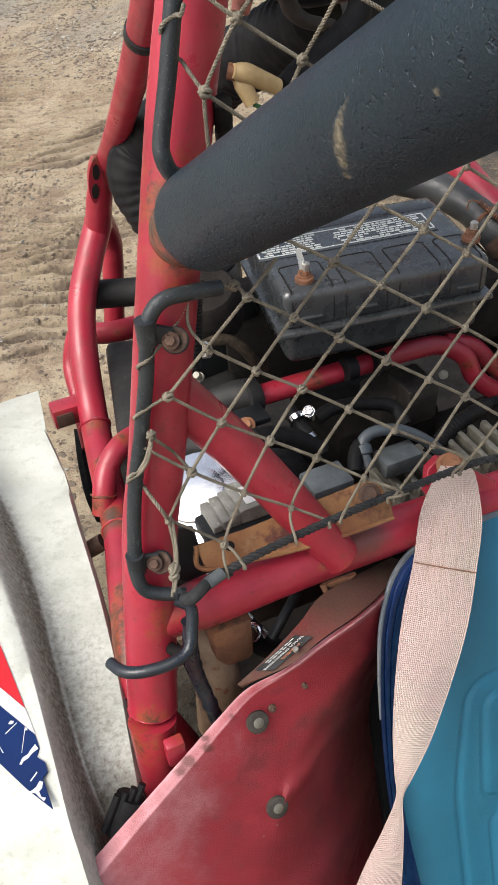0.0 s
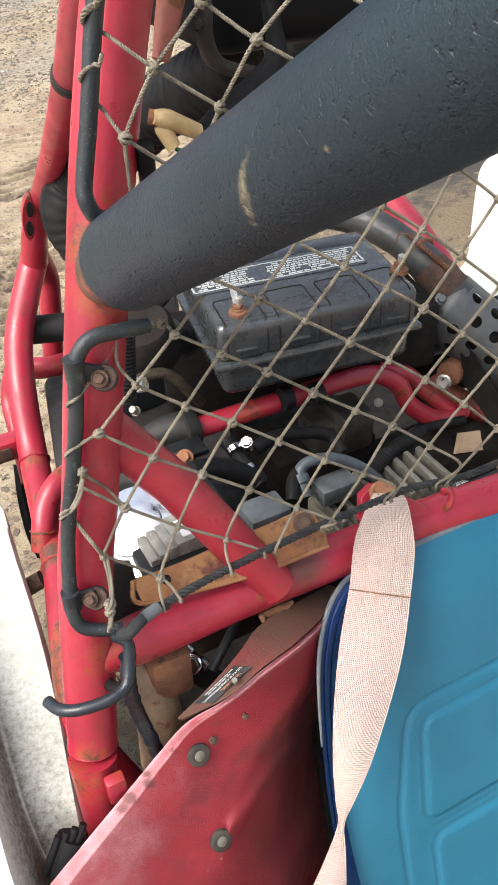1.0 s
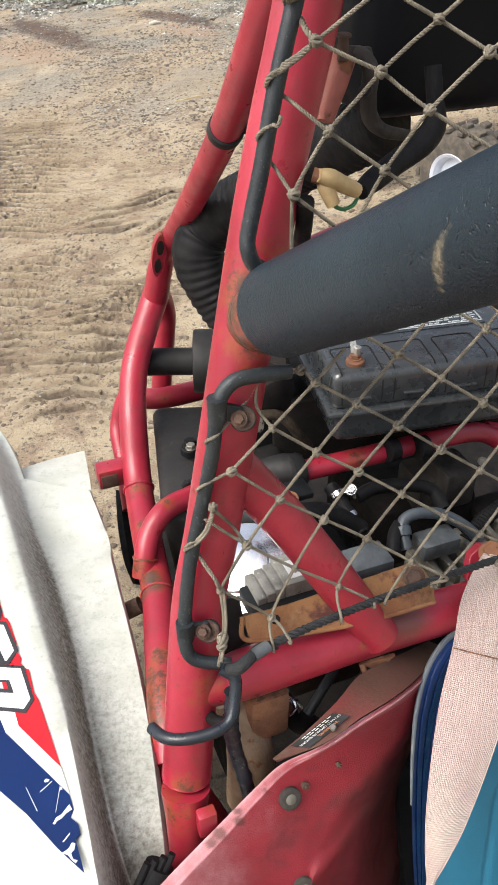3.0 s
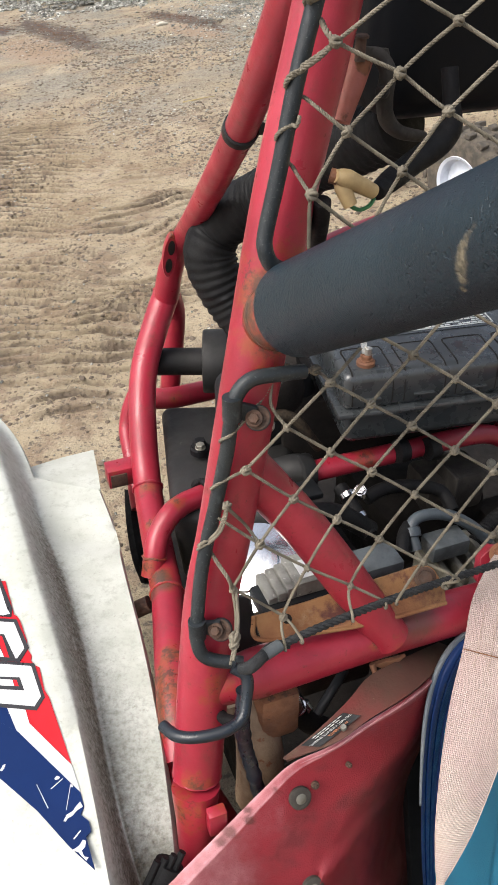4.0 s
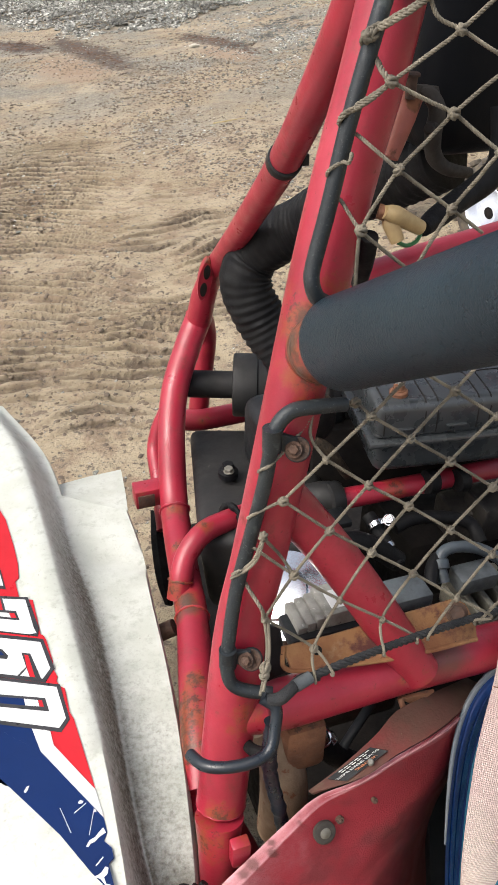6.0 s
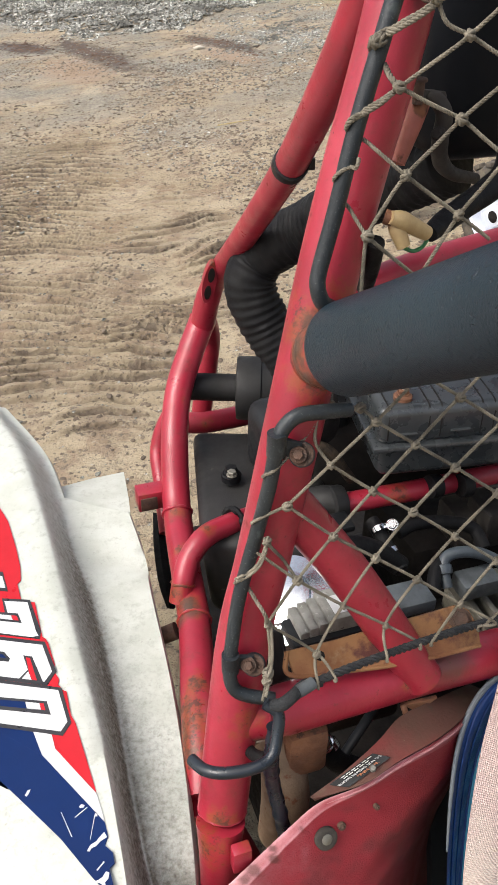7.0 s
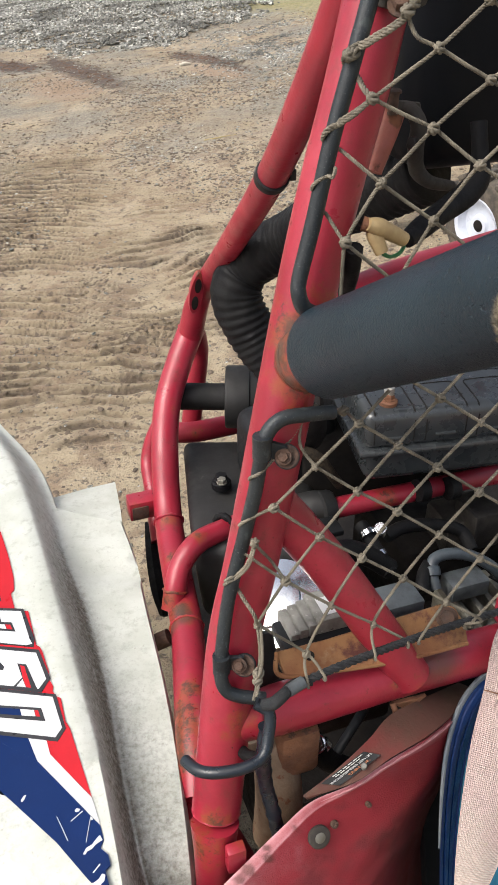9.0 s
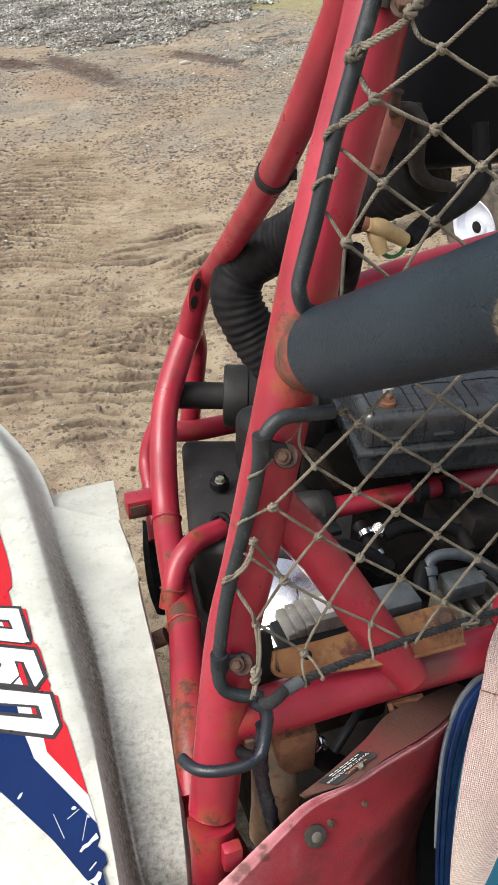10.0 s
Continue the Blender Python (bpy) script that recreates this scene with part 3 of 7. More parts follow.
def in_heap(rng):
    x, y = rng.uniform(-4.2, 0.6), rng.uniform(9.0, 16.0)
    near = 9.05 + 0.75 * (x + 0.9) ** 2 if x > -0.9 else 9.05 + 0.5 * (x + 0.9) ** 2
    far = 13.0 - 2.2 * (x + 0.4) if x < 0 else 12.2
    if y < near + 0.9 * noise.noise((x * 2.2, y * 2.2, 5)) + 0.5 * noise.noise((x * 7, y * 7, 6)) or y > far:
        return None
    return x, y, ground_height(x, y) + 0.05 * min(1.0, y - near)


def in_scrapes(rng):
    """Clods along the scrapes in front of the gravel."""
    cx, cy, turn, lx, ly = rng.choice(((-1.35, 8.2, 65, 1.2, 0.13), (-0.20, 8.0, 62, 0.8, 0.10), (-2.1, 8.9, 55, 0.6, 0.2)))
    a, b, c = rng.gauss(0, 0.45) * lx, rng.gauss(0, 0.5) * ly, radians(-turn)
    x, y = cx + a * math.cos(c) - b * math.sin(c), cy + a * math.sin(c) + b * math.cos(c)
    return x, y, ground_height(x, y)


stones("loose_stones", stone_mat, "small grey and pale stones scattered over the dirt", 11000, 5, on_dirt, (0.0018, 0.0085))
stones("dirt_clods", clod_mat, "dark crumbs of moist earth strewn over the dirt", 46000, 6, on_dirt, (0.0025, 0.0135), 0.42)


def farther_off(rng):
    y = rng.uniform(3.7, 8.6)
    x = rng.uniform(-0.30 * y - 0.2, 0.12 * y)
    if rng.random() > 0.30 + 1.1 * noise.noise((x * 1.2, y * 0.8, 31)) + 0.7 * noise.noise((x * 4, y * 3, 22)):
        return None
    return x, y, ground_height(x, y)


stones("scattered_grit", stone_mat, "grey and pale grit in patches on the dirt", 14000, 15, farther_off, (0.003, 0.012), 0.5)
stones("scattered_clods", clod_mat, "dark earth crumbs in patches on the dirt", 26000, 16, farther_off, (0.003, 0.014), 0.45)
stones("rut_crumbs", clod_mat, "dark crumbs of earth that deepen the shade lines of the tyre washboard", 60000, 8, in_ruts, (0.0025, 0.0085), 0.45)
stones("gravel_heap", stone_mat, "low spread of broken grey and white gravel", 30000, 7, in_heap, (0.010, 0.036))

def in_spill(rng):
    """Thin grey gravel that trails off beside the heap."""
    x, y = rng.gauss(0.35, 0.32), rng.gauss(8.4, 0.8)
    if rng.random() > 0.45 + 1.2 * noise.noise((x * 2.5, y * 2.5, 41)):
        return None
    return x, y, ground_height(x, y)


stones("gravel_spill", stone_mat, "thin trail of grey gravel pressed into the dirt", 7000, 21, in_spill, (0.006, 0.022), 0.5)
stones("turned_earth", scraped, "dark reddish clods where the ground was scraped", 1300, 9, in_scrapes, (0.004, 0.017), 0.5)

def lying(name, a, b, r, material, label):
    """A thin stalk that lies on the dirt."""
    a, b = V((a[0], a[1], ground_height(*a) + 0.6 * r)), V((b[0], b[1], ground_height(*b) + 0.6 * r))
    mid = (a + b) / 2 + V((0.1 * (b - a)[1], -0.1 * (b - a)[0], 0.0))
    mid[2] = ground_height(mid[0], mid[1]) + r
    tagged(part(name, tube([a, mid, b], [r, r, 0.5 * r], 8), material), label, "twig")


straw_mat = surface("dry_straw", (0.42, 0.34, 0.17), (0.34, 0.26, 0.12), 30, 0.7, bump=0.2)
bleached = surface("bleached_wood", (0.62, 0.58, 0.50), (0.50, 0.46, 0.38), 20, 0.7, bump=0.2)
lying("stick", (-0.430, 7.773), (-0.338, 7.790), 0.014, bleached, "short bleached pale stick lying on the dirt")
lying("straw", (-0.224, 5.313), (-0.025, 5.354), 0.004, straw_mat, "long dry yellow straw lying on the dirt")



# ---- the buggy: frame ----
buggy = thing("dune_buggy", (0.25, 0.75, 0.0), "red tube-framed single-seat dune buggy, worn and rusting at the welds", "buggy")

POST = [(-0.1244, 0.3985, 0.7001), (-0.0930, 0.4524, 0.8352), (-0.0699, 0.4724, 0.9064), (-0.0422, 0.4884, 0.9999), (-0.0048, 0.5201, 1.1199), (0.0180, 0.5364, 1.1857), (0.0325, 0.5451, 1.2246), (0.0462, 0.5544, 1.2645), (0.0660, 0.5710, 1.3273)]
PAD_A, PAD_B = V((-0.0176, 0.5002, 1.0661)), V((0.0661, 0.3316, 1.1797))
PAD_DIR = PAD_B - PAD_A
def ring_of(centre, axis, radius, size, n=22):
    """Places round a joint, with the reach of the rust at each."""
    u, v = frames_along(np.array([V(centre), V(centre) + 0.01 * unit(axis)]))[1:]
    return [(V(centre) + radius * (math.cos(2 * math.pi * k / n) * u[0] + math.sin(2 * math.pi * k / n) * v[0]), size * (0.75 + 0.5 * noise.noise((k * 0.9, size * 90, 1)))) for k in range(n)]


def smeared(geo, places):
    """How much grime lies on each point of a mesh round some places."""
    pts = np.asarray(geo[0], float)
    w = np.zeros(len(pts))
    for c, r in places:
        w = np.maximum(w, np.clip(1.15 - np.linalg.norm(pts - V(c), axis=1) / r, 0, 1))
    return [(q, 0, 0) for q in w]


JOINT = ring_of(PAD_A + 0.085 * PAD_DIR, PAD_DIR, 0.0255, 0.034)
CRUST = [(c, 0.0085) for c, r in JOINT[::3]]
hoop = tube(POST, [0.0208] + [0.0216] + [0.0212] * 7, 56, 36)
part("roll_hoop_post", hoop, red, buggy,
            wear=[((-0.1240, 0.3790, 0.7080), 0.024), ((-0.0899, 0.4061, 0.7938), 0.026)] + JOINT, extra=smeared(hoop, CRUST))
part("weld_bead", bead(POST[0], V(POST[1]) - V(POST[0]), 0.0203, 0.0008, n=90, seed=1), red, buggy, wear=[(POST[0], 0.02)])
part("post_socket", tube([(-0.1259, 0.3887, 0.6982), (-0.1297, 0.3793, 0.6708), (-0.1356, 0.3707, 0.6206), (-0.1426, 0.3630, 0.5636)], [0.0205, 0.0175, 0.0165, 0.0165], 24), red, buggy,
     wear=[((-0.1339, 0.3771, 0.6911), 0.030)])
part("socket_tab", block((-0.1180, 0.3560, 0.6730), (0.016, 0.011, 0.028), 0.0018), red, buggy, wear=[((-0.1057, 0.3645, 0.6950), 0.011)])

BAR = [(-0.1003, 0.4277, 0.7746), (-0.0290, 0.4521, 0.7652), (0.0489, 0.4822, 0.7494), (0.1297, 0.5146, 0.7274), (0.2227, 0.5399, 0.7170), (0.3286, 0.5647, 0.7043), (0.4737, 0.5990, 0.6921)]
bar = tube(BAR, [0.0165] + [0.0212] * 12, 48, 30)
part("crossbar", bar, red, buggy, extra=smeared(bar, [((0.0831, 0.4843, 0.7619), 0.034), ((0.0587, 0.4724, 0.7669), 0.022)]), wear=[((-0.0899, 0.4061, 0.7938), 0.025), ((0.0880, 0.4720, 0.7750), 0.026)] + ring_of((0.0470, 0.4800, 0.7640), (-0.45, 0.06, 0.9), 0.021, 0.010))
part("weld_bead", bead(V(BAR[0]) + 0.02 * unit(V(BAR[1]) - V(BAR[0])), V(BAR[1]) - V(BAR[0]), 0.0202, 0.0010, n=80, seed=2), red, buggy, wear=[((-0.0899, 0.4061, 0.7938), 0.025)])
BRACE = [(-0.0517, 0.4900, 0.9584), (-0.0033, 0.4875, 0.8734), (0.0558, 0.4734, 0.7538)]
brace = tube(BRACE, 0.0185, 40, 40)
part("diagonal_brace", brace, red, buggy, extra=smeared(brace, [((-0.0195, 0.5360, 0.9332), 0.0130), ((-0.0071, 0.5161, 0.9202), 0.0130), ((0.0028, 0.5001, 0.9115), 0.0130), ((0.0113, 0.4845, 0.9033), 0.0130), ((0.0197, 0.4716, 0.8951), 0.0130)]), wear=[(BRACE[2], 0.025)])
stub = tube([PAD_A + 0.01 * PAD_DIR, PAD_A + 0.06 * PAD_DIR, PAD_A + 0.10 * PAD_DIR, PAD_A + 0.16 * PAD_DIR, PAD_A + 0.3 * PAD_DIR], [0.0208, 0.0235, 0.0230, 0.0226, 0.0222], 56, 24)
part("bar_stub", stub, red, buggy, wear=JOINT, extra=smeared(stub, CRUST))
part("weld_bead", bead(PAD_A + 0.075 * PAD_DIR, PAD_DIR, 0.0228, 0.0008, n=90, seed=4), rust_dark, buggy)


def build_pad():
    ctrl = [PAD_A + s * PAD_DIR for s in (0.225, 0.5, 1.0, 1.5, 1.95)]
    path = spline(ctrl, 14)
    first = path[0]
    d = unit(path[1] - path[0])
    lead = [first + d * k for k in (-0.006, -0.0045, -0.002)]
    path = np.vstack([lead, path])
    r = np.linspace(0.0309, 0.0285, len(path))
    r[:3] = (0.0235, 0.0285, 0.0305)
    scar = [(V((0.0573, 0.2842, 1.2163)), 0.0021), (V((0.0551, 0.2865, 1.2102)), 0.0029), (V((0.0543, 0.2876, 1.207)), 0.0031), (V((0.0535, 0.2887, 1.204)), 0.0036), (V((0.0531, 0.2896, 1.2008)), 0.0044), (V((0.0527, 0.2905, 1.1976)), 0.0049), (V((0.0528, 0.2911, 1.1944)), 0.0055), (V((0.053, 0.2917, 1.1912)), 0.0057), (V((0.0536, 0.2924, 1.188)), 0.0055), (V((0.0543, 0.2931, 1.1848)), 0.0049), (V((0.0557, 0.2951, 1.1793)), 0.0031), (V((0.0753, 0.2473, 1.2215)), 0.0029)]
    dense = np.linspace(0, len(path) - 1, 420)
    path, r = np.stack([np.interp(dense, np.arange(len(path)), path[:, k]) for k in range(3)], 1), np.interp(dense, np.arange(len(path)), r)
    part("foam_pad", sweep(path, r, 150), foam, buggy, "black foam tube padding with a pale scrape", wear=[(c, q) for c, q in scar])


build_pad()

RAIL = [(-0.1350, 1.0452, 0.8317), (-0.1551, 1.0171, 0.8001), (-0.1764, 0.9719, 0.7612), (-0.1852, 0.9186, 0.7187), (-0.1872, 0.8440, 0.6569), (-0.1706, 0.7234, 0.6533), (-0.1607, 0.6568, 0.6527), (-0.1552, 0.5812, 0.6569), (-0.1508, 0.5094, 0.6579), (-0.1492, 0.4481, 0.6388)]
side_rail = tube(RAIL, 0.0183, 40, 24)
part("side_rail", side_rail, red, buggy, extra=smeared(side_rail, [((-0.1650, 0.6680, 0.6730), 0.016), ((-0.1610, 0.6560, 0.6700), 0.016), ((-0.1720, 0.6480, 0.6600), 0.015)]),
     wear=[((-0.1695, 0.6670, 0.6770), 0.034), ((-0.1660, 0.5250, 0.6800), 0.040), ((-0.1640, 0.5050, 0.6750), 0.042), ((-0.1640, 0.4800, 0.6700), 0.042), ((-0.1530, 0.5500, 0.6760), 0.022), ((-0.1863, 0.8300, 0.6684), 0.016), ((-0.1800, 0.7600, 0.6700), 0.016), ((-0.1567, 0.9476, 0.7691), 0.022)])
part("weld_bead", bead(RAIL[4], V(RAIL[5]) - V(RAIL[3]), 0.0185, 0.0020, n=60, seed=5), red, buggy, wear=[(RAIL[4], 0.014)])
part("weld_bead", bead(RAIL[6], V(RAIL[7]) - V(RAIL[5]), 0.0185, 0.0016, n=60, seed=6), red, buggy, wear=[(RAIL[6], 0.036)])
part("weld_bead", bead(RAIL[0], V(RAIL[1]) - V(RAIL[0]), 0.0175, 0.002, seed=7), red, buggy, wear=[(RAIL[0], 0.014)])
STAY = [(-0.1351, 1.0384, 0.8307), (-0.1214, 1.0211, 0.8759), (-0.1036, 0.9956, 0.9176), (-0.0651, 0.8915, 1.0032), (-0.0179, 0.7278, 1.1253), (0.0120, 0.6360, 1.2114), (0.0332, 0.5877, 1.2730), (0.0468, 0.5624, 1.3153)]
part("rear_stay", tube(STAY, [0.0175, 0.0165, 0.0145, 0.0142, 0.0142, 0.0142, 0.0142, 0.0142], 22, 8), red, buggy, wear=[((-0.1167, 0.9946, 0.9078), 0.014)])
FL_C = V((-0.1141, 0.9641, 0.9197))
FL_L, FL_S = (V((-0.1049, 0.9556, 0.9496)) - V((-0.1236, 0.9719, 0.8889))) / 2, V((-0.1069, 0.9668, 0.9145)) - FL_C


def oval(c, a, b, n=20):
    return [c + math.cos(2 * math.pi * k / n) * a + math.sin(2 * math.pi * k / n) * b for k in range(n)]


FLANGE = oval(FL_C, FL_L, FL_S)
flange = part("stay_flange", plate(FLANGE, 0.008), red, buggy, wear=[(FLANGE[0], 0.02)])
FL_N = unit(np.cross(FL_L, FL_S))
FL_N = FL_N if FL_N[1] < 0 else -FL_N
for q in (0.42, -0.42):
    part("bolt_hole", plate(oval(FL_C + q * FL_L + 0.0012 * FL_N, 0.33 * FL_L, 0.5 * FL_S), 0.001, FL_N, 0.0002), soot, flange)
part("cable_tie_band", add(lathe([(0.0142, -0.0055), (0.0158, -0.005), (0.0160, 0), (0.0158, 0.005), (0.0142, 0.0055)], (-0.0160, 0.7213, 1.1303), V(STAY[4]) - V(STAY[3]), 28), block(V((-0.0010, 0.7130, 1.1260)), (0.006, 0.005, 0.010), 0.001)), black, buggy)
part("bent_branch_tube", tube([(-0.1775, 0.6850, 0.6560), (-0.1707, 0.6989, 0.6789), (-0.1637, 0.7145, 0.6928), (-0.1504, 0.7289, 0.7045), (-0.1352, 0.7471, 0.7041), (-0.1127, 0.7672, 0.6973), (-0.0900, 0.7900, 0.6860)], 0.0132, 20), red, buggy, wear=[((-0.1788, 0.6873, 0.6716), 0.022), ((-0.1400, 0.7380, 0.7150), 0.014)])
part("weld_bead", bead((-0.1720, 0.6960, 0.6745), V((-0.1707, 0.6989, 0.6789)) - V((-0.1775, 0.6850, 0.6560)), 0.0135, 0.0014, seed=8), red, buggy, wear=[((-0.1781, 0.6909, 0.6769), 0.036)])
part("rear_upright", tube([(-0.1346, 1.0663, 0.8361), (-0.1327, 1.0942, 0.7881), (-0.1373, 1.1044, 0.7498), (-0.1643, 1.0978, 0.6344)], 0.0155, 18), red, buggy, wear=[((-0.1368, 1.0820, 0.7525), 0.012)])
part("rear_cross_tube", tube([(-0.1905, 1.0381, 0.6722), (-0.1527, 1.0364, 0.6682), (-0.0888, 1.0575, 0.6611)], 0.016, 18), red, buggy, wear=[((-0.1518, 1.0280, 0.6737), 0.014)])
part("outer_rail", tube([(-0.1873, 1.0017, 0.7252), (-0.2100, 0.9955, 0.6904), (-0.2211, 0.9807, 0.6601), (-0.2171, 0.9415, 0.6378), (-0.2114, 0.8774, 0.5967)], 0.0115, 16), red, buggy)
part("square_stub", add(block((-0.2390, 0.8577, 0.6530), (0.045, 0.026, 0.028), 0.002)), red, buggy, wear=[((-0.2257, 0.8557, 0.6721), 0.018)])
part("stub_opening", block(V((-0.2353, 0.8560, 0.6558)) - 0.0008 * RE, (0.022, 0.002, 0.020), 0.001), rust_dark, buggy)
part("mud_flap", thickened([[p, (p + q) / 2 + V((0, -0.004, 0.004)), q] for p, q in zip(spline([(-0.2335, 0.9197, 0.6014), (-0.2307, 0.8621, 0.5881), (-0.2227, 0.8048, 0.5750), (-0.2120, 0.7714, 0.5612)], 6), spline([(-0.2210, 0.9174, 0.5974), (-0.2129, 0.8614, 0.5862), (-0.2047, 0.8041, 0.5732), (-0.2010, 0.7709, 0.5600)], 6))], 0.004, (0, 0.5, -1)), rubber, buggy)
part("rear_tube", tube([(0.0436, 0.8349, 0.9513), (0.1136, 0.8747, 0.9538), (0.1963, 0.9218, 0.9486), (0.3205, 0.9914, 0.9393)], 0.0165, 18), red, buggy)
part("rail_peg", tube([(-0.2096, 0.6573, 0.6288), (-0.1830, 0.6589, 0.6389)], 0.010, 16), rust_dark, buggy)

# harness anchor tab on the crossbar
anchor = part("anchor_tab", plate([(0.1490, 0.5263, 0.7514), (0.1548, 0.5382, 0.7696), (0.1664, 0.5427, 0.7763), (0.1828, 0.5393, 0.7742), (0.1926, 0.5335, 0.7637), (0.2163, 0.5304, 0.7439), (0.2167, 0.5268, 0.7319), (0.1938, 0.5227, 0.7321), (0.1549, 0.5220, 0.7423)], 0.012), red, buggy, wear=[((0.1737, 0.5333, 0.7738), 0.016), ((0.2130, 0.5213, 0.7483), 0.018)])
part("anchor_bolt", bolt((0.1749, 0.5338, 0.7729), (-0.1, -0.35, 0.93), 0.0095, 0.009, 1.4), rusty, anchor)
part("anchor_washer", plate([(0.1878, 0.5216, 0.7771), (0.1923, 0.5135, 0.7679), (0.1930, 0.5097, 0.7603), (0.1797, 0.5117, 0.7642), (0.1783, 0.5195, 0.7734)], 0.003), zinc, anchor)
part("hook", tube([(0.2276, 0.5161, 0.7516), (0.2307, 0.5131, 0.7593), (0.2334, 0.5147, 0.7679), (0.2318, 0.5177, 0.7743), (0.2285, 0.5202, 0.7723), (0.2275, 0.5206, 0.7680)], 0.0034, 10), red, buggy, wear=[((0.2266, 0.5137, 0.7564), 0.009)])
part("under_gusset", plate([(0.0371, 0.4578, 0.7376), (0.0691, 0.4651, 0.7345), (0.0511, 0.4590, 0.7250)], 0.004), rusty, buggy)
part("gusset_rod", tube([(0.0374, 0.4587, 0.7387), (0.0404, 0.4512, 0.7270), (0.0448, 0.4386, 0.7107)], 0.0028, 10), rusty, buggy)

# ---- the side net's steel rod ----
rod = thing("net_rod", (0.0, 0.47, 0.9), "thin black-coated steel rod bent round the net's edge", "rod")
UPPER_ROD = [(0.0445, 0.5155, 1.3017), (0.0398, 0.5140, 1.2854), (0.0269, 0.5069, 1.2523), (0.0120, 0.4989, 1.2126), (-0.0018, 0.4911, 1.1696), (-0.0136, 0.4848, 1.1360), (-0.0154, 0.4816, 1.1259), (-0.0129, 0.4809, 1.1159), (-0.0063, 0.4838, 1.1093)]
part("upper_rod", tube(UPPER_ROD, 0.0053, 14), rod_mat, rod)
LOWER_ROD = [(0.0022, 0.4808, 1.0333), (-0.0182, 0.4721, 1.0392), (-0.0342, 0.4671, 1.0413), (-0.0448, 0.4625, 1.0350), (-0.0506, 0.4592, 1.0214), (-0.0586, 0.4560, 0.9903), (-0.0723, 0.4506, 0.9491), (-0.0884, 0.4409, 0.9035), (-0.0987, 0.4280, 0.8634), (-0.1023, 0.4211, 0.8428), (-0.1000, 0.4169, 0.8295), (-0.0898, 0.4150, 0.8227), (-0.0703, 0.4142, 0.8172)]
lower = part("lower_rod", tube(LOWER_ROD, 0.0054, 14, 6), rod_mat, rod)
for a, b, c in (((-0.0502, 0.4593, 1.0252), (-0.0368, 0.4614, 1.0152), (-0.0362, 0.4588, 1.0149)), ((-0.1008, 0.4244, 0.8511), (-0.0872, 0.4260, 0.8458), (-0.0871, 0.4237, 0.8478))):
    d = unit(V(b) - V(a))
    face = V((-0.1, -0.75, 0.62))
    disc = V(b) + 0.004 * d
    lug = part("lug", add(sweep(spline([V(a) - 0.009 * UP, V(a) + 0.009 * UP], 3), 0.0068, 18), plate([V(a) + 0.006 * UP, disc + 0.0085 * UP, disc - 0.0085 * UP, V(a) - 0.006 * UP], 0.003, face), lathe([(0.0090, -0.003), (0.0092, 0.0), (0.0086, 0.0012), (0.0062, 0.0013)], disc, face, 30)), rod_mat, rod)
    part("lug_washer", lathe([(0.0084, 0.0010), (0.0082, 0.0019), (0.0066, 0.0022), (0.0050, 0.0016)], disc, face, 26), rust_dark, lug)
    part("lug_bolt", bolt(c, (-0.1, -0.75, 0.62), 0.0038, 0.0035, 1.6), rust_dark, lug)
part("retaining_hook", tube([(-0.0774, 0.4048, 0.8249), (-0.0680, 0.4001, 0.8173), (-0.0708, 0.3910, 0.8030), (-0.0761, 0.3806, 0.7930), (-0.0906, 0.3735, 0.7906), (-0.1120, 0.3716, 0.7904), (-0.1273, 0.3767, 0.7886), (-0.1383, 0.3898, 0.7842)], 0.0048, 16), hook_mat, rod)

# ---- the side net ----
net = thing("safety_net", (0.08, 0.48, 1.0), "knotted weathered tan rope net with diamond mesh, laced to a rod", "net")
NET_C, NET_U, NET_V = V((0.0278, 0.4623, 0.935)), V((0.9831, 0.1821, -0.0183)), V((0.0, 0.1, 0.995))
NET_N = V((0.183, -0.9782, 0.0983))
CU = (-0.0994, 0.03483, 0.0234, 0.00068, -0.00187, 0.00223, -5e-05, -3e-05, 0.00017, -0.00017)
CV = (-0.06152, -0.03852, 0.03945, 0.00102, 0.00444, -0.00255, -9e-05, -0.00025, -0.00033, 0.00022)
ROPE_R = 0.00127


def mesh_point(i, j):
    b = (1, i, j, i * i, i * j, j * j, i ** 3, i * i * j, i * j * j, j ** 3)
    rng = random.Random(int(round(i)) * 31 + int(round(j)) * 7)
    sag = 0.003 * math.sin(i * 1.7 + j * 0.9)
    return NET_C + NET_U * sum(x * y for x, y in zip(CU, b)) + NET_V * sum(x * y for x, y in zip(CV, b)) + NET_N * sag


def stations(a, b):
    s = [a] + [k for k in range(math.ceil(a), math.floor(b) + 1) if abs(k - a) > 0.05 and abs(k - b) > 0.05] + [b]
    return s


def knot_mesh():
    """A netting knot: two loops that lock round each other."""
    loops = []
    for k in range(3):
        g = np.linspace(0, 2 * math.pi, 15)
        tilt = k * 1.05 + 0.4
        a, b = V((math.cos(tilt), math.sin(tilt), 0.25 * (k - 1))), V((-0.35 * math.sin(tilt), 0.35 * math.cos(tilt), 0.85))
        loops.append(sweep([0.0024 * (math.cos(x) * unit(a) + math.sin(x) * unit(b)) for x in g], 0.0012, 6, cap=False))
    pts, faces = add(*loops)
    me = bpy.data.meshes.new("knot")
    me.from_pydata(pts.tolist(), [], faces)
    me.polygons.foreach_set("use_smooth", [True] * len(me.polygons))
    me.materials.append(rope_mat)
    return me


KNOT = knot_mesh()
knot_rng = random.Random(9)


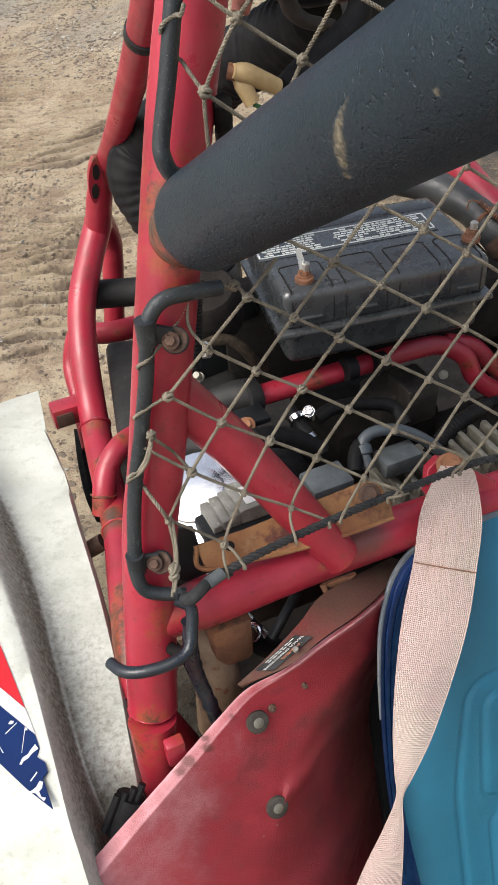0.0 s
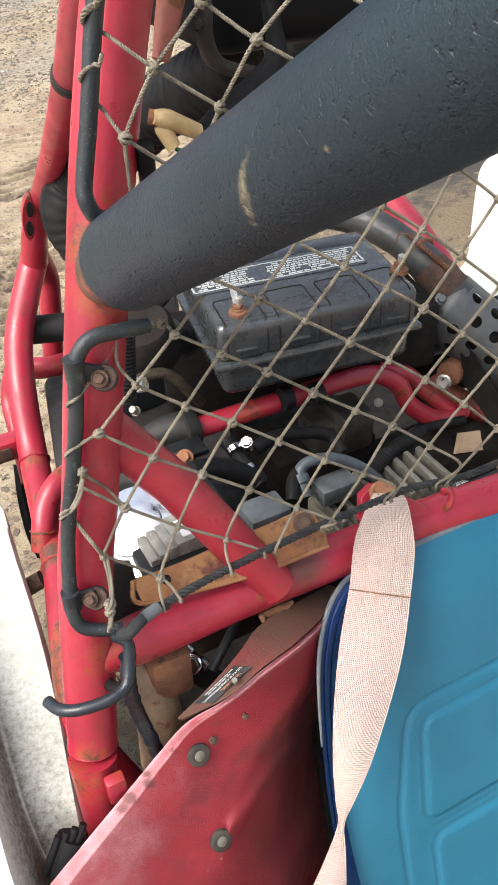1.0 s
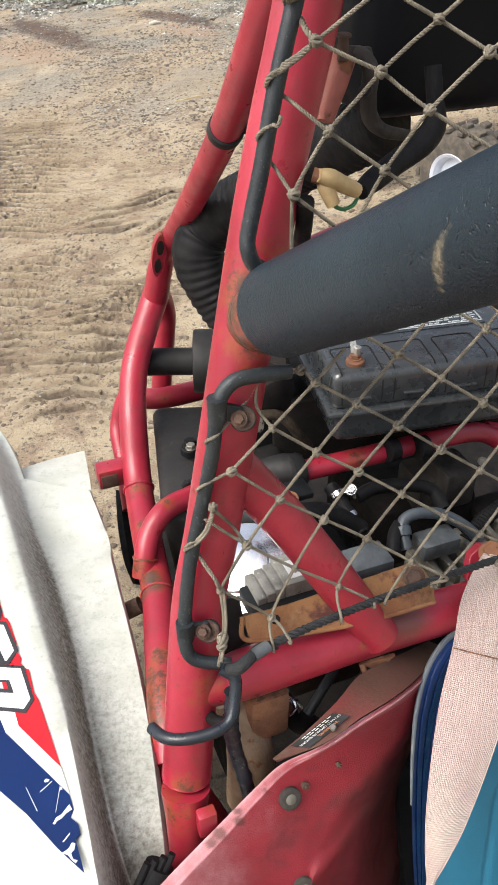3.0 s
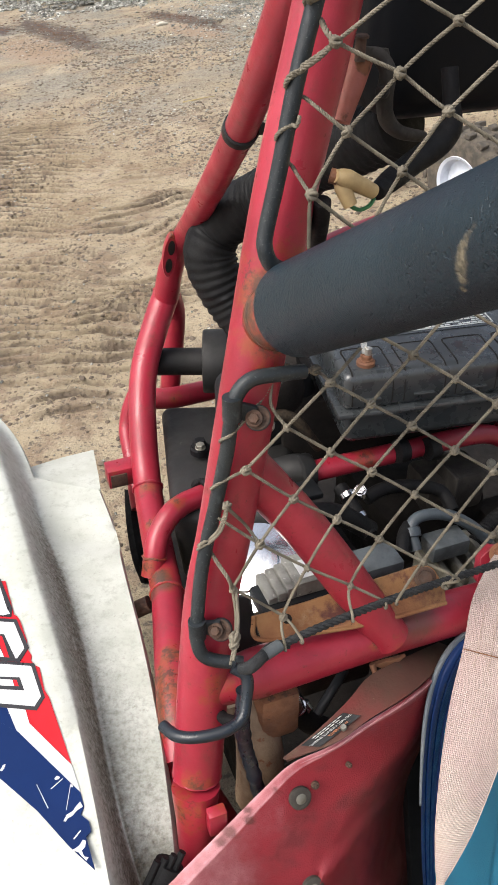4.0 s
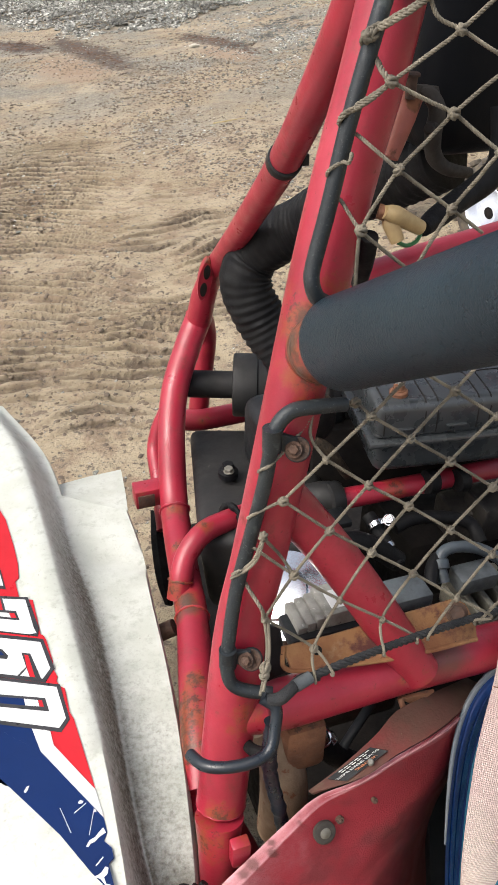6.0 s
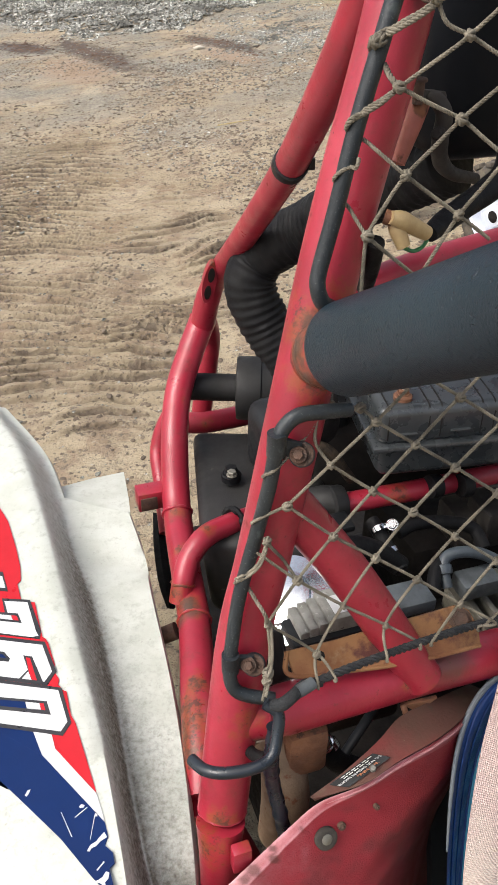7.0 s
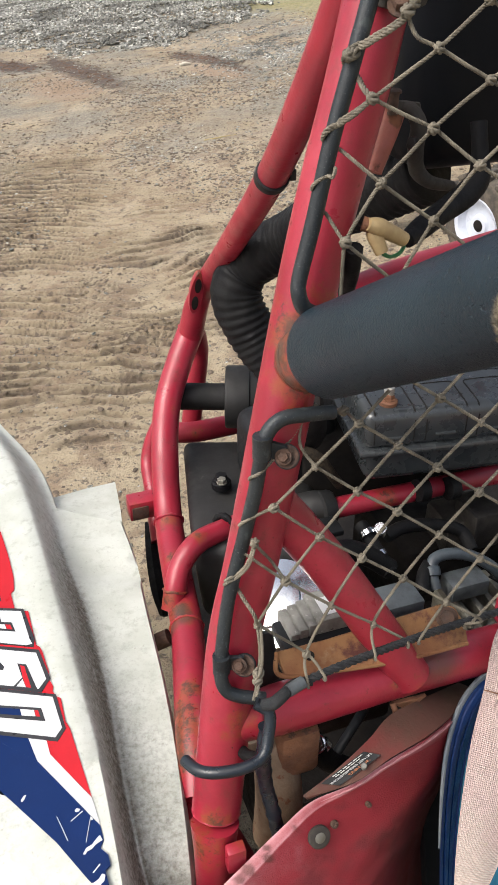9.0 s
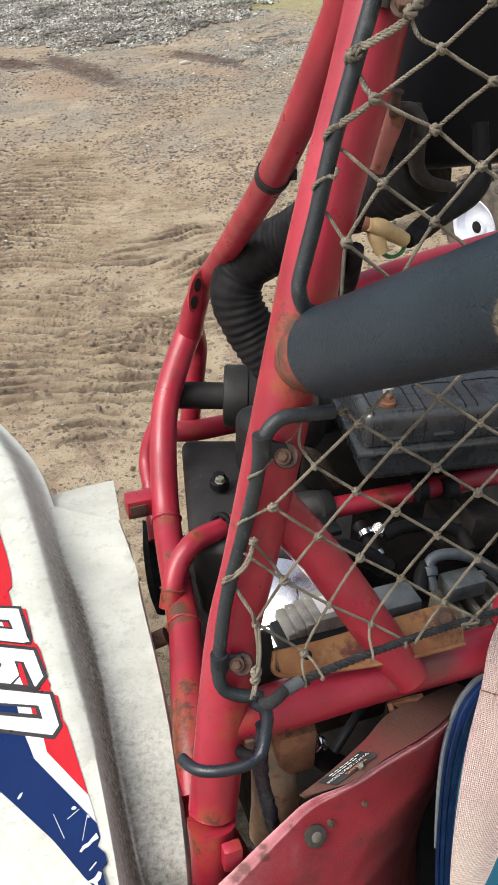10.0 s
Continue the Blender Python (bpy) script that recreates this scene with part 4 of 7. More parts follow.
def tie(at, size=1.0):
    size = size * 1.2
    m = Matrix.Translation(Vector(at)) @ Euler((1.4 + knot_rng.uniform(-0.4, 0.4), knot_rng.uniform(-0.5, 0.5), knot_rng.uniform(-0.5, 0.5))).to_matrix().to_4x4() @ Matrix.Scale(size * knot_rng.uniform(0.78, 1.0), 4)
    shared("knot", KNOT, m, net)


def strand(ctrl, r=ROPE_R, material=rope_mat, name="strand"):
    part(name, rope(ctrl, r, pitch=r * 5.2), material, net, smooth=80)


ROWS_SPAN = {0: (0, 1.75), 1: (-0.85, 2.75), 2: (-1, 3.9), 3: (-1, 4.85), 4: (-1, 5.85), 5: (-1.2, 6.7), 6: (0.1, 6.7), 7: (0.4, 6.7), 8: (1.2, 6.7)}
COLS_SPAN = {-1: (2, 4.7), 0: (0, 6.5), 1: (-0.45, 7.3), 2: (0.12, 8.5), 3: (1.1, 8.7), 4: (2.15, 8.7), 5: (3.1, 8.7), 6: (4.2, 8.7)}
CORD = [(-0.0725, 0.4033, 0.8206), (-0.0603, 0.4064, 0.8257), (-0.0439, 0.4169, 0.8261), (-0.0061, 0.4271, 0.8320), (0.0625, 0.4607, 0.8175), (0.1274, 0.4886, 0.8040), (0.1890, 0.5052, 0.7998), (0.2461, 0.5161, 0.7882), (0.3062, 0.5290, 0.7873), (0.3699, 0.5434, 0.7807)]
CORD_PATH = spline(CORD, 40)


def moored(points):
    """A strand that ends where it meets the edge cord, in a turn round it."""
    line = spline(points, 12)
    gap = np.array([np.linalg.norm(CORD_PATH - p, axis=1).min() for p in line])
    near = int(np.argmin(gap))
    at_end = near in (0, len(line) - 1)
    if gap[near] < (0.10 if at_end and points[0][0] + points[-1][0] > 0.1 else 0.035):
        before, after = points[: near // 12 + 1], points[near // 12 + 1:]
        q = CORD_PATH[int(np.argmin(np.linalg.norm(CORD_PATH - line[near], axis=1)))]
        turn = [q + 0.0045 * NET_N + 0.002 * NET_V, q + 0.0035 * NET_N - 0.0035 * NET_V, q - 0.004 * NET_N - 0.001 * NET_V]
        above = sum(p[2] for p in before) / max(1, len(before)) > (sum(p[2] for p in after) / len(after) if after else -9)
        points = before + turn if above else turn[::-1] + after
    if len(points) > 1:
        strand(points)


for j, (a, b) in ROWS_SPAN.items():
    moored([mesh_point(i, j) for i in stations(a, b)])
for i, (a, b) in COLS_SPAN.items():
    moored([mesh_point(i, j) for j in stations(a, b)])
for i, (a, b) in COLS_SPAN.items():
    for j, (c, d) in ROWS_SPAN.items():
        if a <= j <= b and c <= i <= d:
            tie(mesh_point(i, j) + NET_N * 0.001)
# lacing: each end passes over the front of the rod and tucks in behind it
FRONT = unit((-0.1, -0.75, 0.65))


def rod_place(ctrl, near):
    path = spline(ctrl, 30)
    return path[int(np.argmin(np.linalg.norm(path - V(near), axis=1)))]


def hitch(lead, ctrl, near, r=ROPE_R):
    q = rod_place(ctrl, near)
    g = 0.0054 + 0.8 * r
    strand([V(p) for p in lead] + [q + g * FRONT + 0.004 * AX + 0.003 * UP, q + g * (0.75 * FRONT - 0.66 * AX), q + g * (-0.2 * FRONT - 1.0 * AX) - 0.001 * UP, q + g * (-0.9 * FRONT - 0.4 * AX), q - g * FRONT + 0.002 * AX], r)


def from_behind(ctrl, near, rest, r=ROPE_R):
    q = rod_place(ctrl, near)
    g = 0.0054 + 0.8 * r
    strand([q - g * (0.7 * FRONT + 0.7 * AX), q - g * FRONT] + [V(p) for p in rest], r)


hitch([(-0.0163, 0.4946, 1.0338), (-0.0214, 0.4800, 1.0282), (-0.0315, 0.4722, 1.0177)], LOWER_ROD, (-0.0597, 0.4543, 1.0039))
hitch([mesh_point(-1, 2)], LOWER_ROD, (-0.0687, 0.4515, 0.9663))
for k in (0, 1):
    hitch([(V((-0.0627, 0.4385, 0.9594)) + k * V((-0.0002, -0.0026, -0.0003))), (V((-0.0670, 0.4328, 0.9512)) + k * V((0.0012, -0.0001, -0.0001))), (V((-0.0722, 0.4329, 0.9409)) + k * V((0.0011, -0.0007, -0.0011)))], LOWER_ROD, (V((-0.0833, 0.4430, 0.9206)) + k * V((-0.0003, -0.0017, -0.0024))))
strand([(-0.0638, 0.4405, 0.9589), (-0.0626, 0.4352, 0.9580), (-0.0534, 0.4496, 0.9285), mesh_point(0, 1)])
tie((-0.0632, 0.4361, 0.9595), 1.1)
from_behind(LOWER_ROD, (-0.0815, 0.4396, 0.9155), [(-0.0767, 0.4349, 0.9066), (-0.0703, 0.4244, 0.8998), mesh_point(0, 0)], 0.0016)
strand([mesh_point(0, 0), (-0.0699, 0.4255, 0.8585), (-0.0734, 0.4138, 0.8440), (-0.0787, 0.4011, 0.8329)])
strand([mesh_point(0, 0) + 0.003 * AX, (-0.0683, 0.4218, 0.8589), (-0.0717, 0.4115, 0.8462), (-0.0760, 0.4015, 0.8368)])
strand([(-0.0189, 0.4827, 1.0349), (-0.0233, 0.4730, 1.0149), mesh_point(-1, 3)])
tie((-0.0727, 0.4136, 0.8486), 1.3)
tie((-0.0740, 0.4100, 0.8442), 1.2)
strand([(-0.0163, 0.4946, 1.0338), (-0.0010, 0.4951, 1.0237), (0.0126, 0.4999, 1.0200), mesh_point(-1, 4)])
strand([(-0.0186, 0.4981, 1.0346), (-0.0060, 0.4982, 1.0268), (0.0117, 0.4989, 1.0218)])
tie((0.0117, 0.4989, 1.0218), 1.2)
tie((-0.0099, 0.4945, 1.0282), 1.2)
# upper net
strand([(0.0106, 0.4783, 1.1130), (0.0128, 0.4782, 1.1394), (0.0157, 0.4785, 1.1575), (0.0266, 0.4824, 1.1735), (0.0397, 0.4862, 1.1892), (0.0563, 0.4888, 1.2031), (0.0721, 0.4910, 1.2164), (0.0893, 0.4925, 1.2287), (0.1056, 0.4939, 1.2389), (0.1340, 0.4964, 1.2575), (0.1650, 0.5000, 1.2759), (0.1948, 0.5037, 1.2943)])
strand([(0.0488, 0.4920, 1.1192), (0.0618, 0.4925, 1.1408), (0.0738, 0.4941, 1.1586), (0.0859, 0.4851, 1.1788), (0.0979, 0.4816, 1.1945), (0.1329, 0.4876, 1.2197), (0.1648, 0.4913, 1.2382), (0.1975, 0.4963, 1.2585), (0.2273, 0.5003, 1.2774)])
strand([(0.0358, 0.4867, 1.2383), (0.0558, 0.4898, 1.2491), (0.0751, 0.4938, 1.2595), (0.1054, 0.5013, 1.2801), (0.1232, 0.5017, 1.2942)])
for k in (0, 1):
    hitch([(0.0358, 0.4867, 1.2383), (V((0.0255, 0.4842, 1.2332)) + k * V((-0.0002, -0.0009, -0.0013))), (V((0.0171, 0.4859, 1.2288)) + k * V((-0.0002, -0.0011, -0.0016)))], UPPER_ROD, (V((0.0123, 0.4994, 1.2187)) + k * V((-0.0002, -0.0011, -0.0017))), 0.0015)
from_behind(UPPER_ROD, (0.0025, 0.4929, 1.1793), [(0.0066, 0.4956, 1.1707), (0.0101, 0.4862, 1.1656), (0.0157, 0.4785, 1.1575), (0.0291, 0.4811, 1.1430), (0.0445, 0.4884, 1.1264)])
from_behind(UPPER_ROD, (0.0134, 0.4987, 1.2141), [(0.0186, 0.4991, 1.2074), (0.0270, 0.4901, 1.2008), (0.0397, 0.4862, 1.1892), (0.0560, 0.4909, 1.1742), (0.0738, 0.4941, 1.1586), (0.0950, 0.4985, 1.1394)])
from_behind(UPPER_ROD, (0.0275, 0.5062, 1.2529), [(0.0305, 0.5055, 1.2466), (0.0320, 0.4932, 1.2426), (0.0358, 0.4867, 1.2383)], 0.0018)
strand([(0.0358, 0.4867, 1.2383), (0.0538, 0.4881, 1.2272), (0.0721, 0.4910, 1.2164), (0.0846, 0.4864, 1.2056), (0.0979, 0.4816, 1.1945), (0.1293, 0.4793, 1.1720), (0.1650, 0.4757, 1.1476)])
strand([(0.0577, 0.4962, 1.2798), (0.0594, 0.4950, 1.2727), (0.0634, 0.4930, 1.2659), (0.0751, 0.4938, 1.2595), (0.0906, 0.4941, 1.2488), (0.1056, 0.4939, 1.2389), (0.1329, 0.4876, 1.2197), (0.1647, 0.4822, 1.1980), (0.1994, 0.4769, 1.1747)])
strand([(0.0841, 0.5066, 1.2959), (0.1054, 0.5013, 1.2801), (0.1340, 0.4964, 1.2575), (0.1648, 0.4913, 1.2382), (0.2002, 0.4860, 1.2148)])
for k in (0, 1):
    hitch([(0.0620, 0.4974, 1.2904), (V((0.0595, 0.4958, 1.2791)) + k * V((0.0002, 0.0011, 0.0015))), (V((0.0503, 0.4938, 1.2730)) + k * V((0.0002, 0.0011, 0.0015))), (V((0.0394, 0.4948, 1.2678)) + k * V((0.0002, 0.0012, 0.0018))), (V((0.0317, 0.4970, 1.2642)) + k * V((0.0002, 0.0009, 0.0013)))], UPPER_ROD, (V((0.0281, 0.5088, 1.2585)) + k * V((-0.0002, -0.0009, -0.0013))), 0.0016)
hitch([rod_place(UPPER_ROD, (0.0090, 0.4959, 1.2013)) - 0.006 * FRONT + 0.004 * AX, (0.0130, 0.4902, 1.1997), (0.0105, 0.4856, 1.1966)], UPPER_ROD, (0.0037, 0.4948, 1.1891))
for q, s in (((0.0155, 0.4766, 1.1583), 1), ((0.0394, 0.4842, 1.1899), 1), ((0.0716, 0.4889, 1.2169), 1), ((0.0354, 0.4846, 1.2388), 1.15), ((0.0974, 0.4796, 1.1951), 1), ((0.0734, 0.4922, 1.1594), 1), ((0.0746, 0.4916, 1.2599), 1.1), ((0.1050, 0.4918, 1.2394), 1), ((0.1322, 0.4855, 1.2202), 1), ((0.1333, 0.4942, 1.2579), 1), ((0.1639, 0.4892, 1.2386), 1), ((0.1047, 0.4991, 1.2805), 1), ((0.0283, 0.5008, 1.2610), 1.1), ((0.0249, 0.5002, 1.2603), 1.1), ((0.0573, 0.4940, 1.2802), 1.2), ((0.0618, 0.4964, 1.2836), 1.1)):
    tie(q, s)
# black cord along the lower edge
part("edge_cord", rope(CORD, 0.0034, pitch=0.016), cord_mat, net, "black braided cord along the net's lower edge", smooth=80)
part("frayed_tape", tube([(-0.0718, 0.4004, 0.8282), (-0.0641, 0.3981, 0.8310), (-0.0547, 0.4054, 0.8315), (-0.0458, 0.4169, 0.8275), (-0.0327, 0.4202, 0.8252)], [0.0045, 0.0052, 0.0048, 0.0045, 0.0038], 12), cord_mat, net)
part("tape_wrap", tube([(-0.0515, 0.4077, 0.8315), (-0.0395, 0.4153, 0.8311)], 0.0050, 14), grey_block, net)

# ---- rear fender with its decals ----
def build_fender():
    crown = [(-0.1841, 0.2600, 0.6500), (-0.1899, 0.2939, 0.6816), (-0.1942, 0.3174, 0.7027), (-0.2048, 0.3659, 0.7151), (-0.2284, 0.4534, 0.7193), (-0.2572, 0.5392, 0.7234), (-0.2891, 0.6308, 0.7278), (-0.3252, 0.7402, 0.7330), (-0.3618, 0.8384, 0.7377), (-0.4024, 0.9279, 0.7420), (-0.4800, 1.0512, 0.7479)]
    foot = [(-0.1649, 0.2881, 0.5713), (-0.1786, 0.3277, 0.6032), (-0.1855, 0.3503, 0.6343), (-0.1990, 0.3960, 0.6615), (-0.2220, 0.4903, 0.6660), (-0.2432, 0.5817, 0.6704), (-0.2727, 0.6798, 0.6751), (-0.3092, 0.7723, 0.6796), (-0.3297, 0.8408, 0.6828), (-0.3730, 0.9490, 0.6980), (-0.4465, 1.0521, 0.7180)]
    edge = [(-0.1500, 0.2943, 0.5516), (-0.1556, 0.3321, 0.5884), (-0.1541, 0.3521, 0.6244), (-0.1549, 0.3943, 0.6564), (-0.1672, 0.4873, 0.6609), (-0.1839, 0.5781, 0.6652), (-0.2060, 0.6750, 0.6699), (-0.2258, 0.7647, 0.6742), (-0.2459, 0.8296, 0.6773), (-0.2714, 0.9202, 0.6817), (-0.3050, 1.0176, 0.6863)]
    def loft(p, q, e, brim, front):
        left = V((-0.85, p[1] + 0.02, p[2] - 0.004))
        out, w = [left + V((0, 0, -0.12)), left], [0, 0]
        for s in (0.35, 0.65, 0.82, 0.92, 0.97):
            h = left + (p - left) * s
            h[2] = p[2] - 0.004 * (1 - s) ** 2
            out.append(h)
            w.append(0.34 if s > 0.95 else 0.22 if s > 0.9 else 0.08 if s > 0.8 else 0.0)
        for s in np.linspace(0, 1, 9):
            h = p + (q - p) * s
            h[2] = p[2] + (q[2] - p[2]) * s * s * (3 - 2 * s)
            out.append(h)
            w.append((0.36 + 0.54 * s ** 0.9) * (1 - 2.4 * max(0.0, s - 0.85)) + 0.10 * math.sin(math.pi * s))
        for s in (0.06, 0.2, 0.5, 0.85, 1.0):
            out.append(q + (e - q) * s + V((0, 0, -0.007 * math.exp(-((q[1] - 0.748) / 0.028) ** 2) * min(1.0, 3 * s))))
            w.append((0.42 if s < 0.1 else 0.30 - 0.12 * s) + 0.72 * front)
        out += [e + V((0.002, 0, -0.006)), e + V((0.002, 0, -brim))]
        return out, w + [0, 0]

    a, b, c = spline(crown, 8), spline(foot, 8), spline(edge, 8)
    split = 65
    rows, dirt_amount = [], []
    for k, (p, q, e) in enumerate(zip(a, b, c)):
        out, w = loft(p, q, e if k < split else q + (V((0.004, 0.0, -0.001)) if k > split else (e - q) * 0.5), 0.022, max(0.0, 1 - k / 56))
        rows.append(out)
        dirt_amount.append([g * min(1.0, max(0.45, (1.08 - q[1]) / 0.38)) for g in w])
    geo = thickened(rows, 0.004, (0, 0, -1))
    wear = np.concatenate([np.array(dirt_amount).ravel()] * 2)
    fender = part("fender", geo, white, buggy, "scuffed white plastic rear fender with a grimy fold", smooth=50, wear=wear)
    part("fender_tab", thickened([[(-0.3304, 0.8388, 0.6818), (-0.2929, 0.8318, 0.6794), (-0.2445, 0.8305, 0.6774)], [(-0.3560, 0.8684, 0.6772), (-0.2980, 0.8671, 0.6751), (-0.2504, 0.8649, 0.6730)], [(-0.3800, 0.9000, 0.6690), (-0.3092, 0.9343, 0.6603), (-0.2682, 0.9496, 0.6551)]], 0.004, (0, 0, -1)), white, fender, wear=np.array([0.4, 0.3, 0.25, 0, 0, 0, 0, 0, 0] * 2))
    return fender


fender = build_fender()


def decal(name, outline, material, lift, holder):
    """A thin sticker that lies on the fender's flat top."""
    o = np.array([V(p) for p in outline]) + V((0, 0, 0.6 * lift))
    n = len(o)
    pts = np.vstack([o, o - V((0, 0, 0.0012))])
    faces = [list(range(n)), list(range(2 * n - 1, n - 1, -1))] + [[i, n + i, n + (i + 1) % n, (i + 1) % n] for i in range(n)]
    part(name, (pts, faces), material, holder)


def sticker(name, outline, material, lift, holder):
    """A decal given by x and y alone; the fender's top rises slightly to its rear."""
    decal(name, [(x, y, 0.7129 + 0.0479 * (y - 0.32)) for x, y in outline], material, lift, holder)


decal("red_stripe", [(-0.5893, 0.8819, 0.7398), (-0.4140, 0.8313, 0.7374), (-0.3737, 0.7630, 0.7341), (-0.3558, 0.7177, 0.7319), (-0.3451, 0.6867, 0.7305), (-0.3406, 0.6656, 0.7294), (-0.3436, 0.6610, 0.7292), (-0.3349, 0.6371, 0.7281), (-0.3295, 0.6339, 0.7279), (-0.3194, 0.6318, 0.7278), (-0.3034, 0.5842, 0.7255), (-0.2995, 0.5815, 0.7254), (-0.2963, 0.5761, 0.7251), (-0.2854, 0.5489, 0.7238), (-0.2855, 0.5415, 0.7235), (-0.2784, 0.5306, 0.7230), (-0.2786, 0.5248, 0.7227), (-0.2727, 0.5176, 0.7223), (-0.2692, 0.5159, 0.7223), (-0.2614, 0.4895, 0.7210), (-0.2561, 0.4811, 0.7206), (-0.2288, 0.4111, 0.7172), (-0.2727, 0.4579, 0.7195), (-0.2875, 0.4834, 0.7207), (-0.4695, 0.5215, 0.7225)], decal_red, 0.0022, fender)
decal("blue_stripe", [(-0.4695, 0.5215, 0.7225), (-0.2936, 0.4758, 0.7203), (-0.2818, 0.4505, 0.7191), (-0.2190, 0.3846, 0.7159), (-0.2150, 0.3722, 0.7154), (-0.2171, 0.3654, 0.7150), (-0.2101, 0.3592, 0.7147), (-0.2076, 0.3508, 0.7143), (-0.2113, 0.3467, 0.7141), (-0.2023, 0.3200, 0.7129), (-0.2247, 0.3413, 0.7139), (-0.2539, 0.3737, 0.7154), (-0.3076, 0.4229, 0.7178), (-0.4885, 0.5787, 0.7253)], decal_blue, 0.0025, fender)
decal("white_chevron", [(-0.2949, 0.4771, 0.7204), (-0.2761, 0.4703, 0.7201), (-0.2709, 0.4560, 0.7194), (-0.2282, 0.4095, 0.7171), (-0.2190, 0.3851, 0.7160), (-0.2819, 0.4510, 0.7191)], decal_white, 0.0028, fender)

# the block numerals 360 down the stripe, outlined in black, with their tops to the fold
sticker("numeral_outline", [(-0.4169, 0.5549), (-0.2744, 0.5202), (-0.2598, 0.4811), (-0.2658, 0.4683), (-0.4019, 0.5007)], decal_black, 0.0031, fender)
sticker("numeral", [(-0.4157, 0.5504), (-0.2771, 0.5176), (-0.2634, 0.4824), (-0.2683, 0.4727), (-0.4031, 0.5050)], decal_white, 0.0034, fender)
sticker("numeral_counter", [(-0.3724, 0.5230), (-0.2863, 0.5061), (-0.2800, 0.4910), (-0.3692, 0.5097)], decal_black, 0.0037, fender)
sticker("counter_fill", [(-0.3693, 0.5194), (-0.3070, 0.5074), (-0.3041, 0.4999), (-0.3677, 0.5129)], decal_blue, 0.0040, fender)
sticker("counter_fill", [(-0.3067, 0.5074), (-0.2930, 0.5045), (-0.2903, 0.4973), (-0.3039, 0.4999)], decal_white, 0.0040, fender)
sticker("counter_fill", [(-0.2927, 0.5045), (-0.2889, 0.5037), (-0.2858, 0.4962), (-0.2900, 0.4973)], decal_red, 0.0040, fender)
sticker("numeral_outline", [(-0.4321, 0.6094), (-0.2997, 0.5772), (-0.2825, 0.5402), (-0.2889, 0.5242), (-0.4171, 0.5554)], decal_black, 0.0032, fender)
sticker("numeral", [(-0.4308, 0.6047), (-0.3016, 0.5735), (-0.2865, 0.5398), (-0.2921, 0.5287), (-0.4180, 0.5588)], decal_white, 0.0034, fender)
sticker("numeral_counter", [(-0.3189, 0.5623), (-0.3095, 0.5599), (-0.2933, 0.5281), (-0.3181, 0.5343), (-0.3109, 0.5442)], decal_black, 0.0037, fender)
sticker("counter_fill", [(-0.3153, 0.5592), (-0.3112, 0.5579), (-0.2997, 0.5306), (-0.3049, 0.5319), (-0.3099, 0.5428)], decal_red, 0.0040, fender)
sticker("counter_fill", [(-0.3101, 0.5422), (-0.3051, 0.5319), (-0.3149, 0.5342)], decal_white, 0.0040, fender)
sticker("numeral_counter", [(-0.3861, 0.5796), (-0.3393, 0.5687), (-0.3315, 0.5598), (-0.3322, 0.5560), (-0.3831, 0.5674)], decal_black, 0.0037, fender)
sticker("counter_fill", [(-0.3829, 0.5759), (-0.3399, 0.5656), (-0.3354, 0.5607), (-0.3817, 0.5709)], decal_blue, 0.0040, fender)
sticker("numeral_outline", [(-0.3563, 0.6410), (-0.3251, 0.6355), (-0.3061, 0.5919), (-0.3057, 0.5814), (-0.4328, 0.6119), (-0.4372, 0.6278), (-0.3841, 0.6218), (-0.3852, 0.6266), (-0.3479, 0.6177)], decal_black, 0.0032, fender)
sticker("numeral", [(-0.3527, 0.6368), (-0.3270, 0.6322), (-0.3114, 0.5925), (-0.3074, 0.5856), (-0.3143, 0.5846), (-0.4338, 0.6156), (-0.4361, 0.6239), (-0.3795, 0.6175), (-0.3806, 0.6226), (-0.3437, 0.6148)], decal_white, 0.0035, fender)
sticker("numeral_counter", [(-0.3804, 0.6270), (-0.3345, 0.6174), (-0.3280, 0.6042), (-0.3778, 0.6155)], decal_black, 0.0038, fender)
sticker("counter_fill", [(-0.3409, 0.6154), (-0.3354, 0.6144), (-0.3317, 0.6076), (-0.3377, 0.6089)], decal_red, 0.0041, fender)
sticker("counter_fill", [(-0.3694, 0.6217), (-0.3414, 0.6154), (-0.3382, 0.6090), (-0.3684, 0.6169)], decal_white, 0.0041, fender)
sticker("numeral_outline", [(-0.4051, 0.6900), (-0.3632, 0.6801), (-0.3517, 0.6505), (-0.3983, 0.6613)], decal_black, 0.0032, fender)
sticker("numeral", [(-0.4034, 0.6829), (-0.3623, 0.6735), (-0.3552, 0.6555), (-0.3993, 0.6654)], decal_white, 0.0035, fender)
